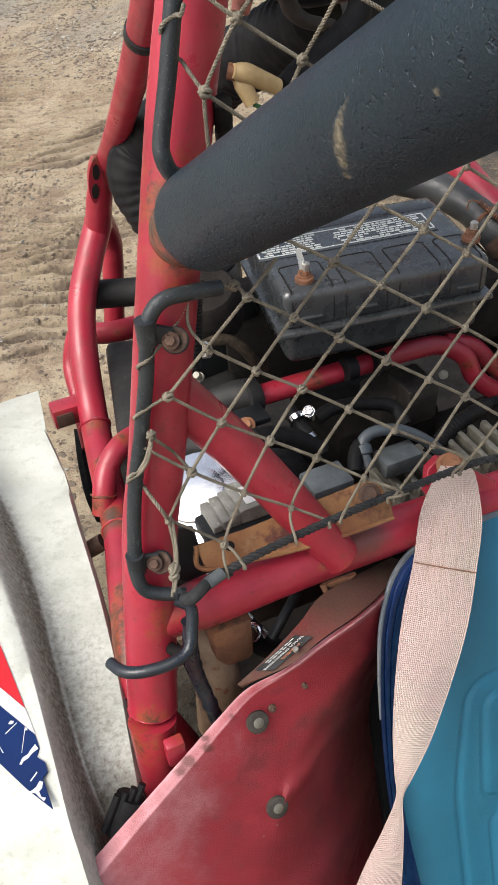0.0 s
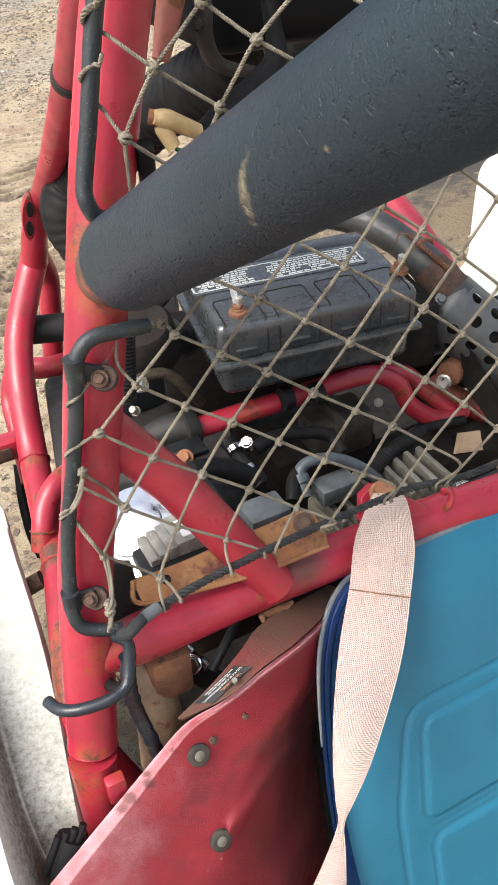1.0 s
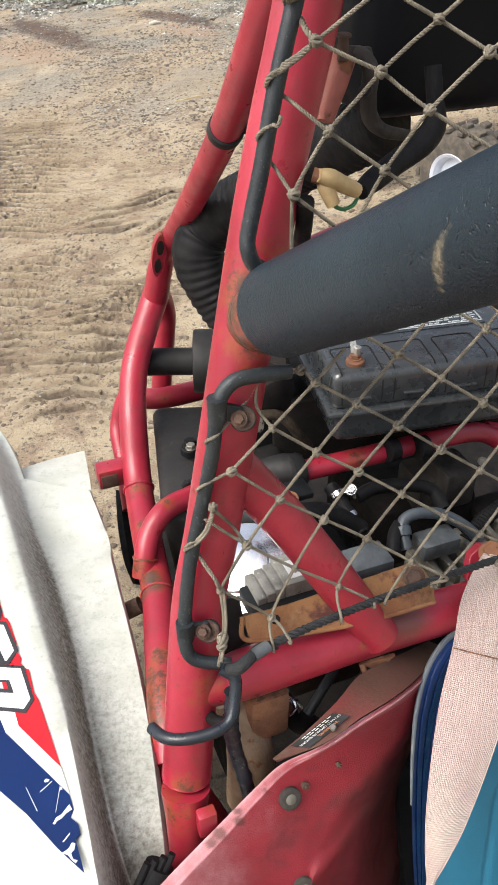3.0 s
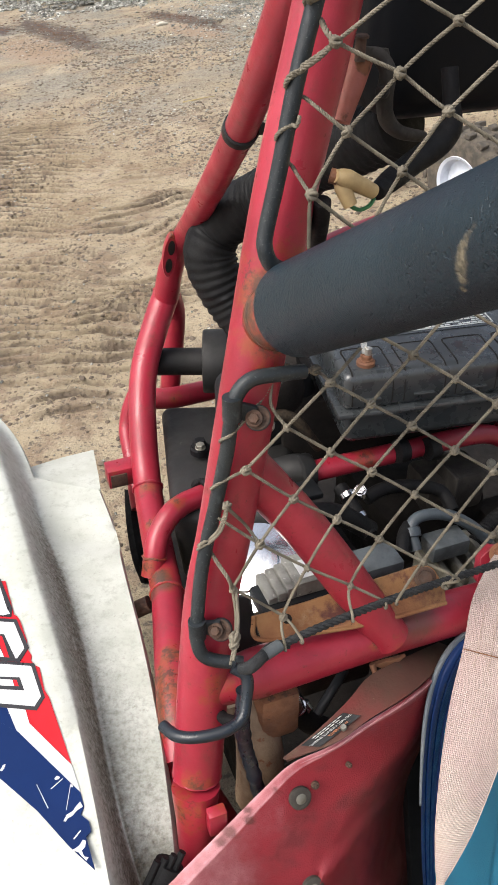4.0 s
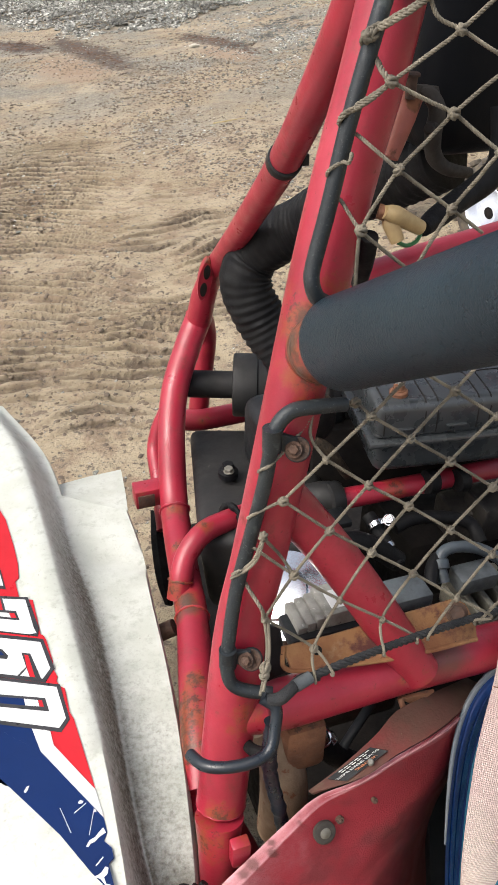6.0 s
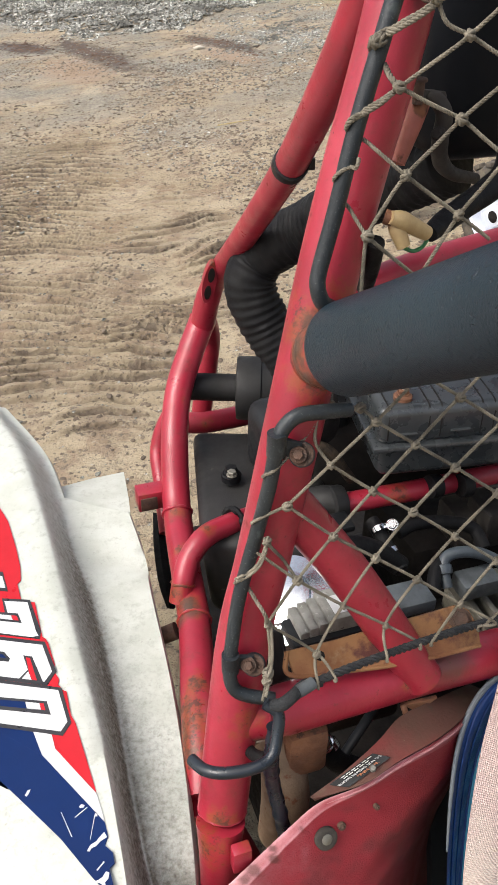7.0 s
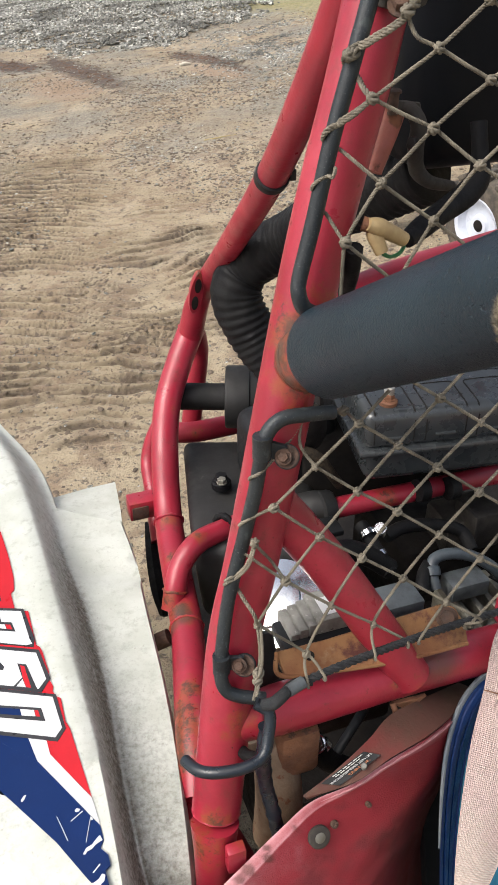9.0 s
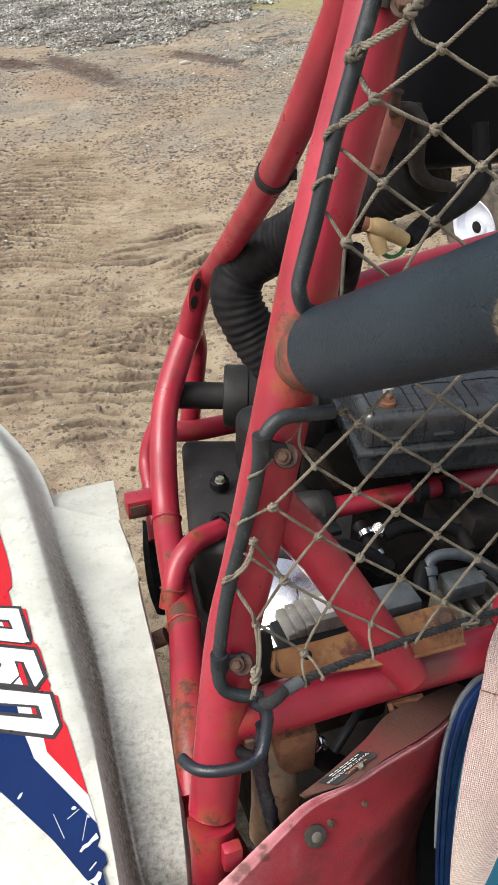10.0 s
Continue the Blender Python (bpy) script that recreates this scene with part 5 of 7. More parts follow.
# scratches and chips through the blue stripe
for chip in (
    [(-0.2905, 0.4136), (-0.2888, 0.4180), (-0.2865, 0.4188), (-0.2873, 0.4148), (-0.2889, 0.4124)],
    [(-0.2422, 0.3995), (-0.2406, 0.4018), (-0.2375, 0.4005), (-0.2383, 0.3986), (-0.2411, 0.3984)],
    [(-0.2308, 0.3617), (-0.2286, 0.3666), (-0.2242, 0.3689), (-0.2218, 0.3724), (-0.2185, 0.3763), (-0.2158, 0.3718), (-0.2206, 0.3690), (-0.2239, 0.3652), (-0.2274, 0.3637), (-0.2289, 0.3611)],
    [(-0.2219, 0.3374), (-0.2189, 0.3384), (-0.2160, 0.3403), (-0.2137, 0.3445), (-0.2109, 0.3433), (-0.2114, 0.3386), (-0.2138, 0.3362), (-0.2116, 0.3313), (-0.2080, 0.3301), (-0.2095, 0.3278), (-0.2134, 0.3315), (-0.2164, 0.3352)],
    [(-0.2445, 0.3909), (-0.2354, 0.3988), (-0.2349, 0.3983), (-0.2439, 0.3904)],
    [(-0.2281, 0.3921), (-0.2276, 0.3921), (-0.2291, 0.3708), (-0.2296, 0.3713)],
    [(-0.2570, 0.3961), (-0.2565, 0.3960), (-0.2443, 0.3742), (-0.2452, 0.3743)],
    [(-0.2215, 0.3461), (-0.2163, 0.3527), (-0.2157, 0.3517), (-0.2205, 0.3456)],
    [(-0.2282, 0.3931), (-0.2261, 0.3920), (-0.2255, 0.3899), (-0.2274, 0.3901)],
):
    sticker("chip", chip, decal_white, 0.0029, fender)
part("ribbed_bumper", add(*[sweep(spline([V((-0.1702, 0.3252, 0.6465)) + 0.002 * k * AX, V((-0.1525, 0.3418, 0.6685))], 3), [0.0125] * 4, 18) for k in range(1)],
     *[sweep(spline([V((-0.1738, 0.3230, 0.6592)) + s * AX, V((-0.1565, 0.3394, 0.6809)) + s * AX], 4), 0.0032, 8) for s in (-0.004, 0.003, 0.010, 0.017)]), rubber, buggy)


# ---- red body panel beside the seat ----
BLOTS = [((-0.0840, 0.3604, 0.6855), 0.0055), ((-0.1005, 0.3542, 0.6816), 0.0070), ((-0.0842, 0.3667, 0.6897), 0.0050), ((-0.1079, 0.3499, 0.6788), 0.0060), ((-0.0604, 0.3778, 0.6968), 0.0040)]


def build_panel():
    lip = [(-0.1986, 0.2959, 0.6519), (-0.1465, 0.3309, 0.6687), (-0.1042, 0.3577, 0.6839), (-0.0709, 0.3770, 0.6985), (-0.0430, 0.3908, 0.7104), (-0.0070, 0.3990, 0.7167), (0.0257, 0.4134, 0.7221), (0.0594, 0.4301, 0.7226), (0.0881, 0.4567, 0.7109), (0.1220, 0.5081, 0.6826)]
    fold = [(-0.1724, 0.2892, 0.6517), (-0.1300, 0.3203, 0.6642), (-0.0908, 0.3459, 0.6760), (-0.0601, 0.3663, 0.6885), (-0.0333, 0.3824, 0.6968), (0.0001, 0.3957, 0.7042), (0.0333, 0.4100, 0.7096), (0.0638, 0.4280, 0.7113), (0.0912, 0.4552, 0.7017), (0.1235, 0.5074, 0.6742)]
    mid = [(-0.0764, 0.2911, 0.5556), (-0.0575, 0.3169, 0.5841), (-0.0373, 0.3399, 0.6078), (-0.0203, 0.3607, 0.6285), (-0.0008, 0.3817, 0.6482), (0.0215, 0.3971, 0.6583), (0.0441, 0.4132, 0.6661), (0.0706, 0.4338, 0.6705), (0.0961, 0.4644, 0.6725), (0.1254, 0.5121, 0.6565)]
    right = [(0.0631, 0.3823, 0.2038), (0.0705, 0.4213, 0.2514), (0.0758, 0.4515, 0.3040), (0.0807, 0.4767, 0.3505), (0.0869, 0.5011, 0.3960), (0.0907, 0.5138, 0.4353), (0.0963, 0.5219, 0.4769), (0.1053, 0.5270, 0.5232), (0.1183, 0.5282, 0.5732), (0.1354, 0.5290, 0.6232)]
    # the lip is broad low down and pinches out under the flange
    fold = [tuple(V(p) + (V(q) - V(p)) * (0.66 - 0.045 * k)) for k, (p, q) in enumerate(zip(lip, fold))]
    cs = [spline([V(c[0]) + 1.5 * (V(c[0]) - V(c[1]))] + c, 8) for c in (lip, fold, mid, right)]
    rows, wear, silt_shade = [], [], []
    for i, (a, b, m, r) in enumerate(zip(*cs)):
        out = [a + V((0, 0.004, -0.02)), a + V((0, 0.001, -0.004)), a]
        w = [0.2, 0.6, 0.95]
        low = 1 - i / (len(cs[0]) - 1)
        for s in (0.35, 0.7, 0.92):
            out.append(a + (b - a) * s + V((0, 0, 0.0015)))
            w.append(0.66 + 0.34 * low if s > 0.9 else 0.42 + 0.45 * low)
        for s in np.linspace(0, 1, 14):
            p = b + (m - b) * s
            out.append(p + V((0, 0, -0.003 * math.sin(math.pi * s))))
            w.append((0.62 * low + 0.12) * (1 - 0.6 * s))
        for s in np.linspace(0.03, 1, 44):
            turn = m + (m - b) * 0.7
            p = m * (1 - s) ** 2 + turn * 2 * s * (1 - s) + r * s * s
            broad, slight = 0.30 + (0.89 - low) * 1.75, 0.05 + (0.67 - low) * 1.53
            rise = 2.0 * math.exp(-((s - broad) / 0.13) ** 2) + 0.5 * math.exp(-((s - slight) / 0.07) ** 2) - 0.9 * math.exp(-((s - broad - 0.24) / 0.08) ** 2)
            out.append(p + V((0.0, -0.008, 0.008)) * rise)
            w.append(max(0.0, 0.25 * low * (1 - 3 * s)))
        rows.append(out)
        wear.append(w)
        # dirt blots, then brown painted deeper towards the seat, dust and gap shade together
        spill = [max([0.0] + [1.5 * (1.1 - np.linalg.norm(V(p) - V(c)) / r) for c, r in BLOTS]) for p in out]
        silt_shade += [(spill[j] + max(0.0, (j - 17) / 46) * 0.55 + 0.40 * max(0.0, min(1.0, (j - 15) / 10)) * (1 - low) + 0.25 * (1 - low), 0, 0) for j in range(len(out))]
    return part("body_panel", thickened(rows, 0.0035, (0.3, 0.3, -1)), faded, buggy, "sun-faded red plastic side panel", smooth=65, wear=np.concatenate([np.array(wear).ravel()] * 2), extra=silt_shade + silt_shade)


panel = build_panel()
PN = unit(np.cross(V((-0.0396, 0.3378, 0.6050)) - V((-0.0404, 0.3791, 0.6763)), V((0.0215, 0.3971, 0.6583)) - V((-0.0404, 0.3791, 0.6763))))
PN = PN if PN[1] < 0 else -PN
for q, r, ring in (((-0.0398, 0.3746, 0.6836), 0.0098, grimy), ((-0.0392, 0.3359, 0.6090), 0.0098, grimy), ((-0.0259, 0.3831, 0.6859), 0.0034, rust_dark), ((0.0048, 0.3934, 0.6926), 0.0024, rust_dark)):
    part("rivet_washer", lathe([(r, -0.003), (r, 0.0006), (r * 0.9, 0.0013), (r * 0.62, 0.0014)], q, PN, 24), ring, panel)
    part("rivet", lathe([(r * 0.50, 0), (r * 0.47, 0.0018), (r * 0.25, 0.0026)], q, PN, 18), alu if r > 0.005 else rust_dark, panel)
outer = [(-0.0502, 0.3933, 0.7157), (-0.0210, 0.4055, 0.7275), (0.0106, 0.4250, 0.7374), (0.0322, 0.4454, 0.7393), (0.0636, 0.4659, 0.7301), (0.1105, 0.5117, 0.6903)]
inner = [(-0.0467, 0.3908, 0.7163), (-0.0040, 0.3965, 0.7234), (0.0261, 0.4109, 0.7286), (0.0595, 0.4276, 0.7290), (0.0880, 0.4542, 0.7173), (0.1220, 0.5048, 0.6880)]
tongue_rows = [[p + (q - p) * s for s in (0, 0.3, 0.6, 0.9, 1.0)] for p, q in zip(spline(outer, 6), spline(inner, 6))]
mud = [(1.1 * max(0.0, min(1.0, (k / len(tongue_rows) - 0.30) / 0.35)) * (1 - 0.35 * j / 4), 0, 0) for k in range(len(tongue_rows)) for j in range(5)]
tongue = part("panel_flange", thickened(tongue_rows, 0.003, (0, 0, -1)), dusty_red, panel, "dusty dark red flange", extra=mud + mud)
LAB = [V((-0.0338, 0.3970, 0.7244)), V((-0.0182, 0.3938, 0.7240)), V((0.0192, 0.4112, 0.7344)), V((0.0047, 0.4148, 0.7363))]
LAB_U, LAB_V = LAB[3] - LAB[0], LAB[1] - LAB[0]
sign = part("warning_label", plate(LAB, 0.001, (0, -0.5, 0.8), 0.0002), black, tongue, "small black warning label with worn print")


def lettering(text, at, along, up, height, material, holder):
    """Raised print in the built-in font, laid on a flat label."""
    cu = bpy.data.curves.new("print", "FONT")
    cu.body, cu.size, cu.extrude = text, height, 0.0002
    tmp = bpy.data.objects.new("print", cu)
    me = bpy.data.meshes.new_from_object(tmp)
    bpy.data.objects.remove(tmp)
    x, y = unit(along), unit(up)
    z = np.cross(x, y)
    co = np.array([v.co[:] for v in me.vertices])
    geo = (V(at) + co[:, :1] * x + co[:, 1:2] * y + co[:, 2:] * z, [list(q.vertices) for q in me.polygons])
    bpy.data.meshes.remove(me)
    part("print", geo, material, holder)


orange_print = surface("orange_print", (0.50, 0.16, 0.05), (0.44, 0.13, 0.04), 60, 0.5, bump=0.0)
TXT = LAB[3] + V((0, -0.0008, 0.0014))
lettering("WARNING", LAB[3] - LAB_U * 0.22 + LAB_V * 0.68 + V((0, -0.0008, 0.0014)), -LAB_U, LAB_V, 0.0042, orange_print, sign)
lettering("DO NOT OPERATE ENGINE", TXT - LAB_U * 0.04 + LAB_V * 0.42, -LAB_U, LAB_V, 0.0034, paper, sign)
for r in range(2):
    for k in range(6 - r):
        a = LAB[0] + LAB_U * (0.22 + 0.12 * k) + LAB_V * (0.08 + 0.15 * r) + V((0, -0.0008, 0.0012))
        part("print_bar", plate([a, a + LAB_U * 0.09, a + LAB_U * 0.09 + LAB_V * 0.06, a + LAB_V * 0.06], 0.0005, (0, -0.5, 0.8), 0.0001), paper, sign)
part("label_screw", lathe([(0.0028, -0.004), (0.0027, 0.005), (0.002, 0.0065)], (0.0033, 0.4050, 0.7298), (0, -0.45, 0.9), 12), pale_block, tongue)

# ---- seat ----
seat = thing("bucket_seat", (0.25, 0.35, 0.30), "blue vinyl bucket seat with grey-blue piping, faded and scuffed", "seat")


def pressed(x, y, left, top, bottom, corner):
    """How far a point lies outside a pressed panel with rounded corners that runs on to the far side."""
    dx, dy = left + corner - x, max(top + corner - y, y - bottom + corner)
    return math.hypot(max(dx, 0.0), max(dy, 0.0)) + min(max(dx, dy), 0.0) - corner


def build_seat():
    rim = [(0.1694, 0.5049, 0.7157), (0.1429, 0.4956, 0.7218), (0.1191, 0.4829, 0.7225), (0.0979, 0.4626, 0.7144), (0.0822, 0.4375, 0.6950), (0.0726, 0.4141, 0.6628), (0.0650, 0.3868, 0.6165), (0.0597, 0.3558, 0.5631), (0.0582, 0.3183, 0.4945), (0.0613, 0.2888, 0.4359)]
    rim = spline(rim, 8)
    down = unit(V((0.1894, 0.3890, 0.4616)) - V((0.2011, 0.5123, 0.7205)))
    face_n = np.cross(down, AX)
    face_n = face_n if face_n[1] < 0 else -face_n
    top, wide, tall = V((0.1996, 0.5081, 0.7199)), 0.42, 0.62
    # the cushion's face: a sheet with a soft crown, rounded upper corner and a raised panel
    rows = []
    start = top - AX * 0.106
    for v in np.linspace(0, 1, 230):
        row = []
        for u in np.linspace(0, 1, 170):
            inset = 0.060 * math.exp(-v * tall / 0.035)
            x = inset + (wide - inset) * u
            p = start + AX * (x - 0.021 * (1 - u) * min(1.0, max(0.0, (v - 0.08) / 0.34))) + down * (v * tall)
            du, dv = u * wide, v * tall
            crown = 0.022 * (1 - math.exp(-du / 0.022)) * (1 - math.exp(-dv / 0.03))
            outer_seam = pressed(x, dv, 0.052 + 0.012 * max(0.0, 1 - (dv - 0.14) / 0.1), 0.141, 0.60, 0.022)
            inner_seam = min(pressed(x, dv, 0.078, 0.158, 0.270, 0.014), pressed(x, dv, 0.082, 0.288, 0.60, 0.014), key=abs)
            groove = math.exp(-(outer_seam / 0.0024) ** 2) + math.exp(-(inner_seam / 0.0018) ** 2)
            swell = 0.0045 / (1 + math.exp(min(40.0, inner_seam / 0.0030))) + 0.002 / (1 + math.exp(min(40.0, outer_seam / 0.003)))
            row.append(p + face_n * (crown + swell - 0.0026 * groove))
        rows.append(row)
    part("cushion_face", smooth_grid(rows), blue, seat, smooth=180)
    a = np.array(rows)
    loop = np.vstack([a[::-1, 0], a[0, 1:]])
    part("piping", sweep(loop[: len(a) + 4] - face_n * 0.002, 0.0036, 10), navy, seat, "dark blue piping")
    part("top_piping", sweep(loop[len(a) + 2:] - face_n * 0.004, 0.0046, 10), piping_mat, seat, "grey-blue rubber piping")
    # the bolster swells out from the face to its rim, with two sewn seams
    side, edge, reach = [], [], (rim - start) @ down
    order = np.argsort(reach)
    for p in a[::-1, 0]:
        q = np.array([np.interp((p - start) @ down, reach[order], rim[order, k]) for k in range(3)])
        row = [p + (q - p) * f + face_n * (0.003 * math.sin(math.pi * f) - dip) for f, dip in ((0, 0), (0.14, 0), (0.30, 0), (0.44, 0), (0.47, 0.0022), (0.50, 0.0022), (0.53, 0), (0.66, 0), (0.74, 0), (0.77, 0.0020), (0.80, 0.0020), (0.83, 0), (0.93, 0), (1.0, 0))]
        side.append(row + [q - face_n * 0.005 + AX * 0.004, q - face_n * 0.02 + AX * 0.020, q - face_n * 0.05 + AX * 0.055])
        edge.append(q)
    part("side_bolster", smooth_grid(side), navy, seat, "dark blue vinyl edge", smooth=60)
    part("outer_piping", sweep(np.array(edge[-52:]) - 0.001 * face_n, np.linspace(0.0010, 0.0030, 52), 8), piping_mat, seat, "grey-blue rubber piping")
    top_edge = [[p - face_n * d + down * -o for d, o in ((0.0, 0.0), (0.004, 0.003), (0.012, 0.004), (0.03, 0.002), (0.06, -0.01))] for p in a[0]]
    part("top_edge", smooth_grid(top_edge), navy, seat, smooth=60)
    part("back_shell", plate([start - face_n * 0.075, start + AX * wide - face_n * 0.075, start + AX * wide + down * tall - face_n * 0.075, start + down * tall - face_n * 0.075], 0.01), black, seat)


build_seat()

# ---- harness strap ----
harness = thing("harness_strap", (0.17, 0.45, 0.6), "faded pink woven harness strap, stitched and twisting over the seat", "strap")


piping_light = surface("dull_thread", (0.44, 0.34, 0.28), (0.36, 0.27, 0.22), 60, 0.8, bump=0.2)


def build_strap():
    left = [(0.1645, 0.5293, 0.7804), (0.1548, 0.5199, 0.7743), (0.1352, 0.4966, 0.7597), (0.1191, 0.4629, 0.7377), (0.0969, 0.4204, 0.7201), (0.0786, 0.3786, 0.6991), (0.0672, 0.3462, 0.6746), (0.0614, 0.3231, 0.6525), (0.0585, 0.3112, 0.6379), (0.0422, 0.2943, 0.6188), (0.0210, 0.2783, 0.5941), (-0.0009, 0.2594, 0.5656)]
    right = [(0.1902, 0.5226, 0.7754), (0.1904, 0.5110, 0.7709), (0.1860, 0.4813, 0.7504), (0.1690, 0.4465, 0.7271), (0.1474, 0.4063, 0.7060), (0.1243, 0.3725, 0.6878), (0.0981, 0.3408, 0.6687), (0.0753, 0.3172, 0.6565), (0.0630, 0.3049, 0.6465), (0.0585, 0.2907, 0.6274), (0.0509, 0.2704, 0.5943), (0.0418, 0.2504, 0.5599)]
    a, b = spline(left, 10), spline(right, 10)
    rows, weave, length = [], [], 0.0
    for k in range(len(a)):
        if k:
            length += np.linalg.norm((a[k] + b[k]) / 2 - (a[k - 1] + b[k - 1]) / 2)
        across = np.linspace(0, 1, 15)
        lift = 0.0025 * math.sin(k * 0.22)
        rows.append([a[k] + (b[k] - a[k]) * s + V((0, -0.7, 0.7)) * (0.004 * math.sin(math.pi * s) + lift * (s - 0.5)) for s in across])
        weave += [(s * 0.046, length, 0) for s in across]
    part("webbing", thickened(rows, 0.0018, (0, 1, -1)), webbing, harness, smooth=60, extra=weave + weave)
    for e, s in ((a, 0.0), (b, 1.0)):
        part("selvage", sweep(np.array([r[0 if s == 0 else -1] for r in rows]), 0.0004, 6), webbing, harness, extra=[(0, 0.0013, 0)] * (6 * len(rows)))
    # stitched hem
    hem = [rows[30][j] + V((0, -0.0012, 0.0012)) for j in range(15)]
    part("hem_seam", sweep(hem, 0.0006, 6), rusty, harness)
    for j in (3, 6, 9, 12):
        path = [rows[k][j] + V((0, -0.0006, 0.0006)) + AX * 0.0018 * ((k % 2) - 0.5) for k in range(20, 34)]
        part("stitching", sweep(path, 0.00028, 5), piping_light, harness)


build_strap()

# ---- battery ----
battery = thing("battery", (0.1558, 0.7710, 0.7279), "black moulded battery with a printed label and corroded terminals", "battery")
B0 = V((0.0497, 0.7540, 0.8469))
B_U = V((0.3020, 0.7846, 0.8239)) - B0
B_L = np.linalg.norm(B_U)
B_U = B_U / B_L
B_R = unit(RE - B_U * (RE @ B_U))
B_W = np.cross(B_U, B_R)
BAX = np.array([B_U, B_R, B_W])


def bat(u, r, w):
    return B0 + B_U * u + B_R * r + B_W * w


case = part("case", block(bat(0.020, 0.004, -0.096), (B_L - 0.024, 0.165, 0.06), 0.012, BAX, 3), battery_mat, battery)
lid = part("lid", add(block(bat(0.016, 0, -0.048), (B_L - 0.016, 0.168, 0.048), 0.011, BAX, 4), block(bat(0.010, -0.006, -0.054), (B_L - 0.005, 0.182, 0.008), 0.0035, BAX)), battery_mat, battery)
for u, wide in ((0.027, 0.046), (0.087, 0.047), (0.148, 0.047), (0.208, 0.036)):
    groove = [(0.0006, -0.040), (0.0006, -0.014), (0.0035, -0.0045), (0.010, -0.0004), (0.040, -0.0002), (0.052, -0.0002)]
    left = [bat(u, r, w) for r, w in groove]
    right = [bat(u + wide, r, w) for r, w in groove]
    part("moulded_groove", sweep(spline(left + [bat(u + 0.006, 0.057, -0.0002), bat(u + wide - 0.006, 0.057, -0.0002)] + right[::-1], 4), 0.0010, 6), soot, lid, "dark moulded groove")
for u in (0.036, 0.098, 0.160, 0.216):
    part("moulded_rib", block(bat(u, -0.0035, -0.034), (0.024, 0.006, 0.003), 0.001, BAX), battery_mat, lid)
part("moulded_step", block(bat(0.022, 0.130, -0.02), (B_L - 0.030, 0.030, 0.0225), 0.006, BAX, 2), battery_mat, lid)
label = part("label", plate([bat(0.012, 0.076, 0.0010), bat(B_L * 0.88, 0.076, 0.0010), bat(B_L * 0.88, 0.122, 0.0010), bat(0.012, 0.122, 0.0010)], 0.001, B_W, 0.0001), battery_mat, lid, "grey label strip with white print")
lab_rng = random.Random(3)
for a, b in ((0.004, 0.0018), (0.0425, 0.0018)):
    part("label_border", plate([bat(0.013, 0.0765 + a, 0.0016), bat(B_L * 0.875, 0.0765 + a, 0.0016), bat(B_L * 0.875, 0.0765 + a + b, 0.0016), bat(0.013, 0.0765 + a + b, 0.0016)], 0.0005, B_W, 0.0001), paper, label)
for u0 in (0.013, B_L * 0.875 - 0.002):
    part("label_border", plate([bat(u0, 0.0805, 0.0016), bat(u0 + 0.002, 0.0805, 0.0016), bat(u0 + 0.002, 0.1205, 0.0016), bat(u0, 0.1205, 0.0016)], 0.0005, B_W, 0.0001), paper, label)
for row in range(7):
    u = 0.020 + 0.004 * (row % 3 == 1)
    while u < B_L * 0.845:
        step = lab_rng.uniform(0.004, 0.011)
        if not 0.082 < u < 0.105 and lab_rng.random() > 0.12:
            r0 = 0.0838 + row * 0.0050
            part("print_bar", plate([bat(u, r0, 0.0016), bat(u + step - 0.0014, r0, 0.0016), bat(u + step - 0.0014, r0 + 0.0026, 0.0016), bat(u, r0 + 0.0026, 0.0016)], 0.0005, B_W, 0.0001), paper, label)
        u += step
for u, r in ((0.047, 0.022), (B_L - 0.006, 0.042)):
    t = part("terminal", add(lathe([(0.0105, 0), (0.0105, 0.005), (0.008, 0.007)], bat(u, r, -0.001), B_W, 18), bolt(bat(u, r, 0.006), B_W, 0.0065, 0.005, 1.2)), rusty, battery, "corroded terminal post")
    part("terminal_bolt", lathe([(0.0045, 0.012), (0.0045, 0.020), (0.003, 0.021)], bat(u + 0.002, r, 0), B_W, 8), zinc, t)
# added dark filler under the battery, so no pale dirt shows past the tube
part("tray_filler", block(bat(-0.03, 0.10, -0.19), (B_L + 0.12, 0.12, 0.095), 0.006, BAX), soot, battery)
part("terminal_lug", plate([bat(0.042, 0.022, 0.013), bat(0.050, 0.020, 0.014), bat(0.046, 0.030, 0.034), bat(0.040, 0.030, 0.034)], 0.002, (0, -1, 0.2)), zinc, battery)

# ---- red tubes and gear round the engine ----
part("engine_tube", tube([(0.0190, 0.7595, 0.7178), (0.0300, 0.7632, 0.7165), (0.1317, 0.8006, 0.6979), (0.2207, 0.8398, 0.6770), (0.2678, 0.8596, 0.6594), (0.2987, 0.8608, 0.6331), (0.3125, 0.8566, 0.5984), (0.3477, 0.8575, 0.5644), (0.3978, 0.8738, 0.5508)], 0.0128, 20), red, buggy, wear=[((0.0867, 0.7782, 0.7127), 0.025), ((0.3006, 0.8554, 0.6269), 0.02)])
part("engine_tube_branch", tube([(0.2772, 0.8778, 0.6509), (0.3181, 0.8823, 0.6299), (0.3441, 0.8765, 0.5946), (0.3752, 0.8705, 0.5598)], 0.0118, 18), red, buggy, wear=[((0.3441, 0.8765, 0.5946), 0.03)])
part("engine_cradle", tube([(0.3601, 0.8973, 0.5902), (0.4280, 0.8836, 0.5347), (0.5354, 0.8761, 0.4601)], 0.017, 18), red, buggy, wear=[((0.3849, 0.8845, 0.5621), 0.09)])
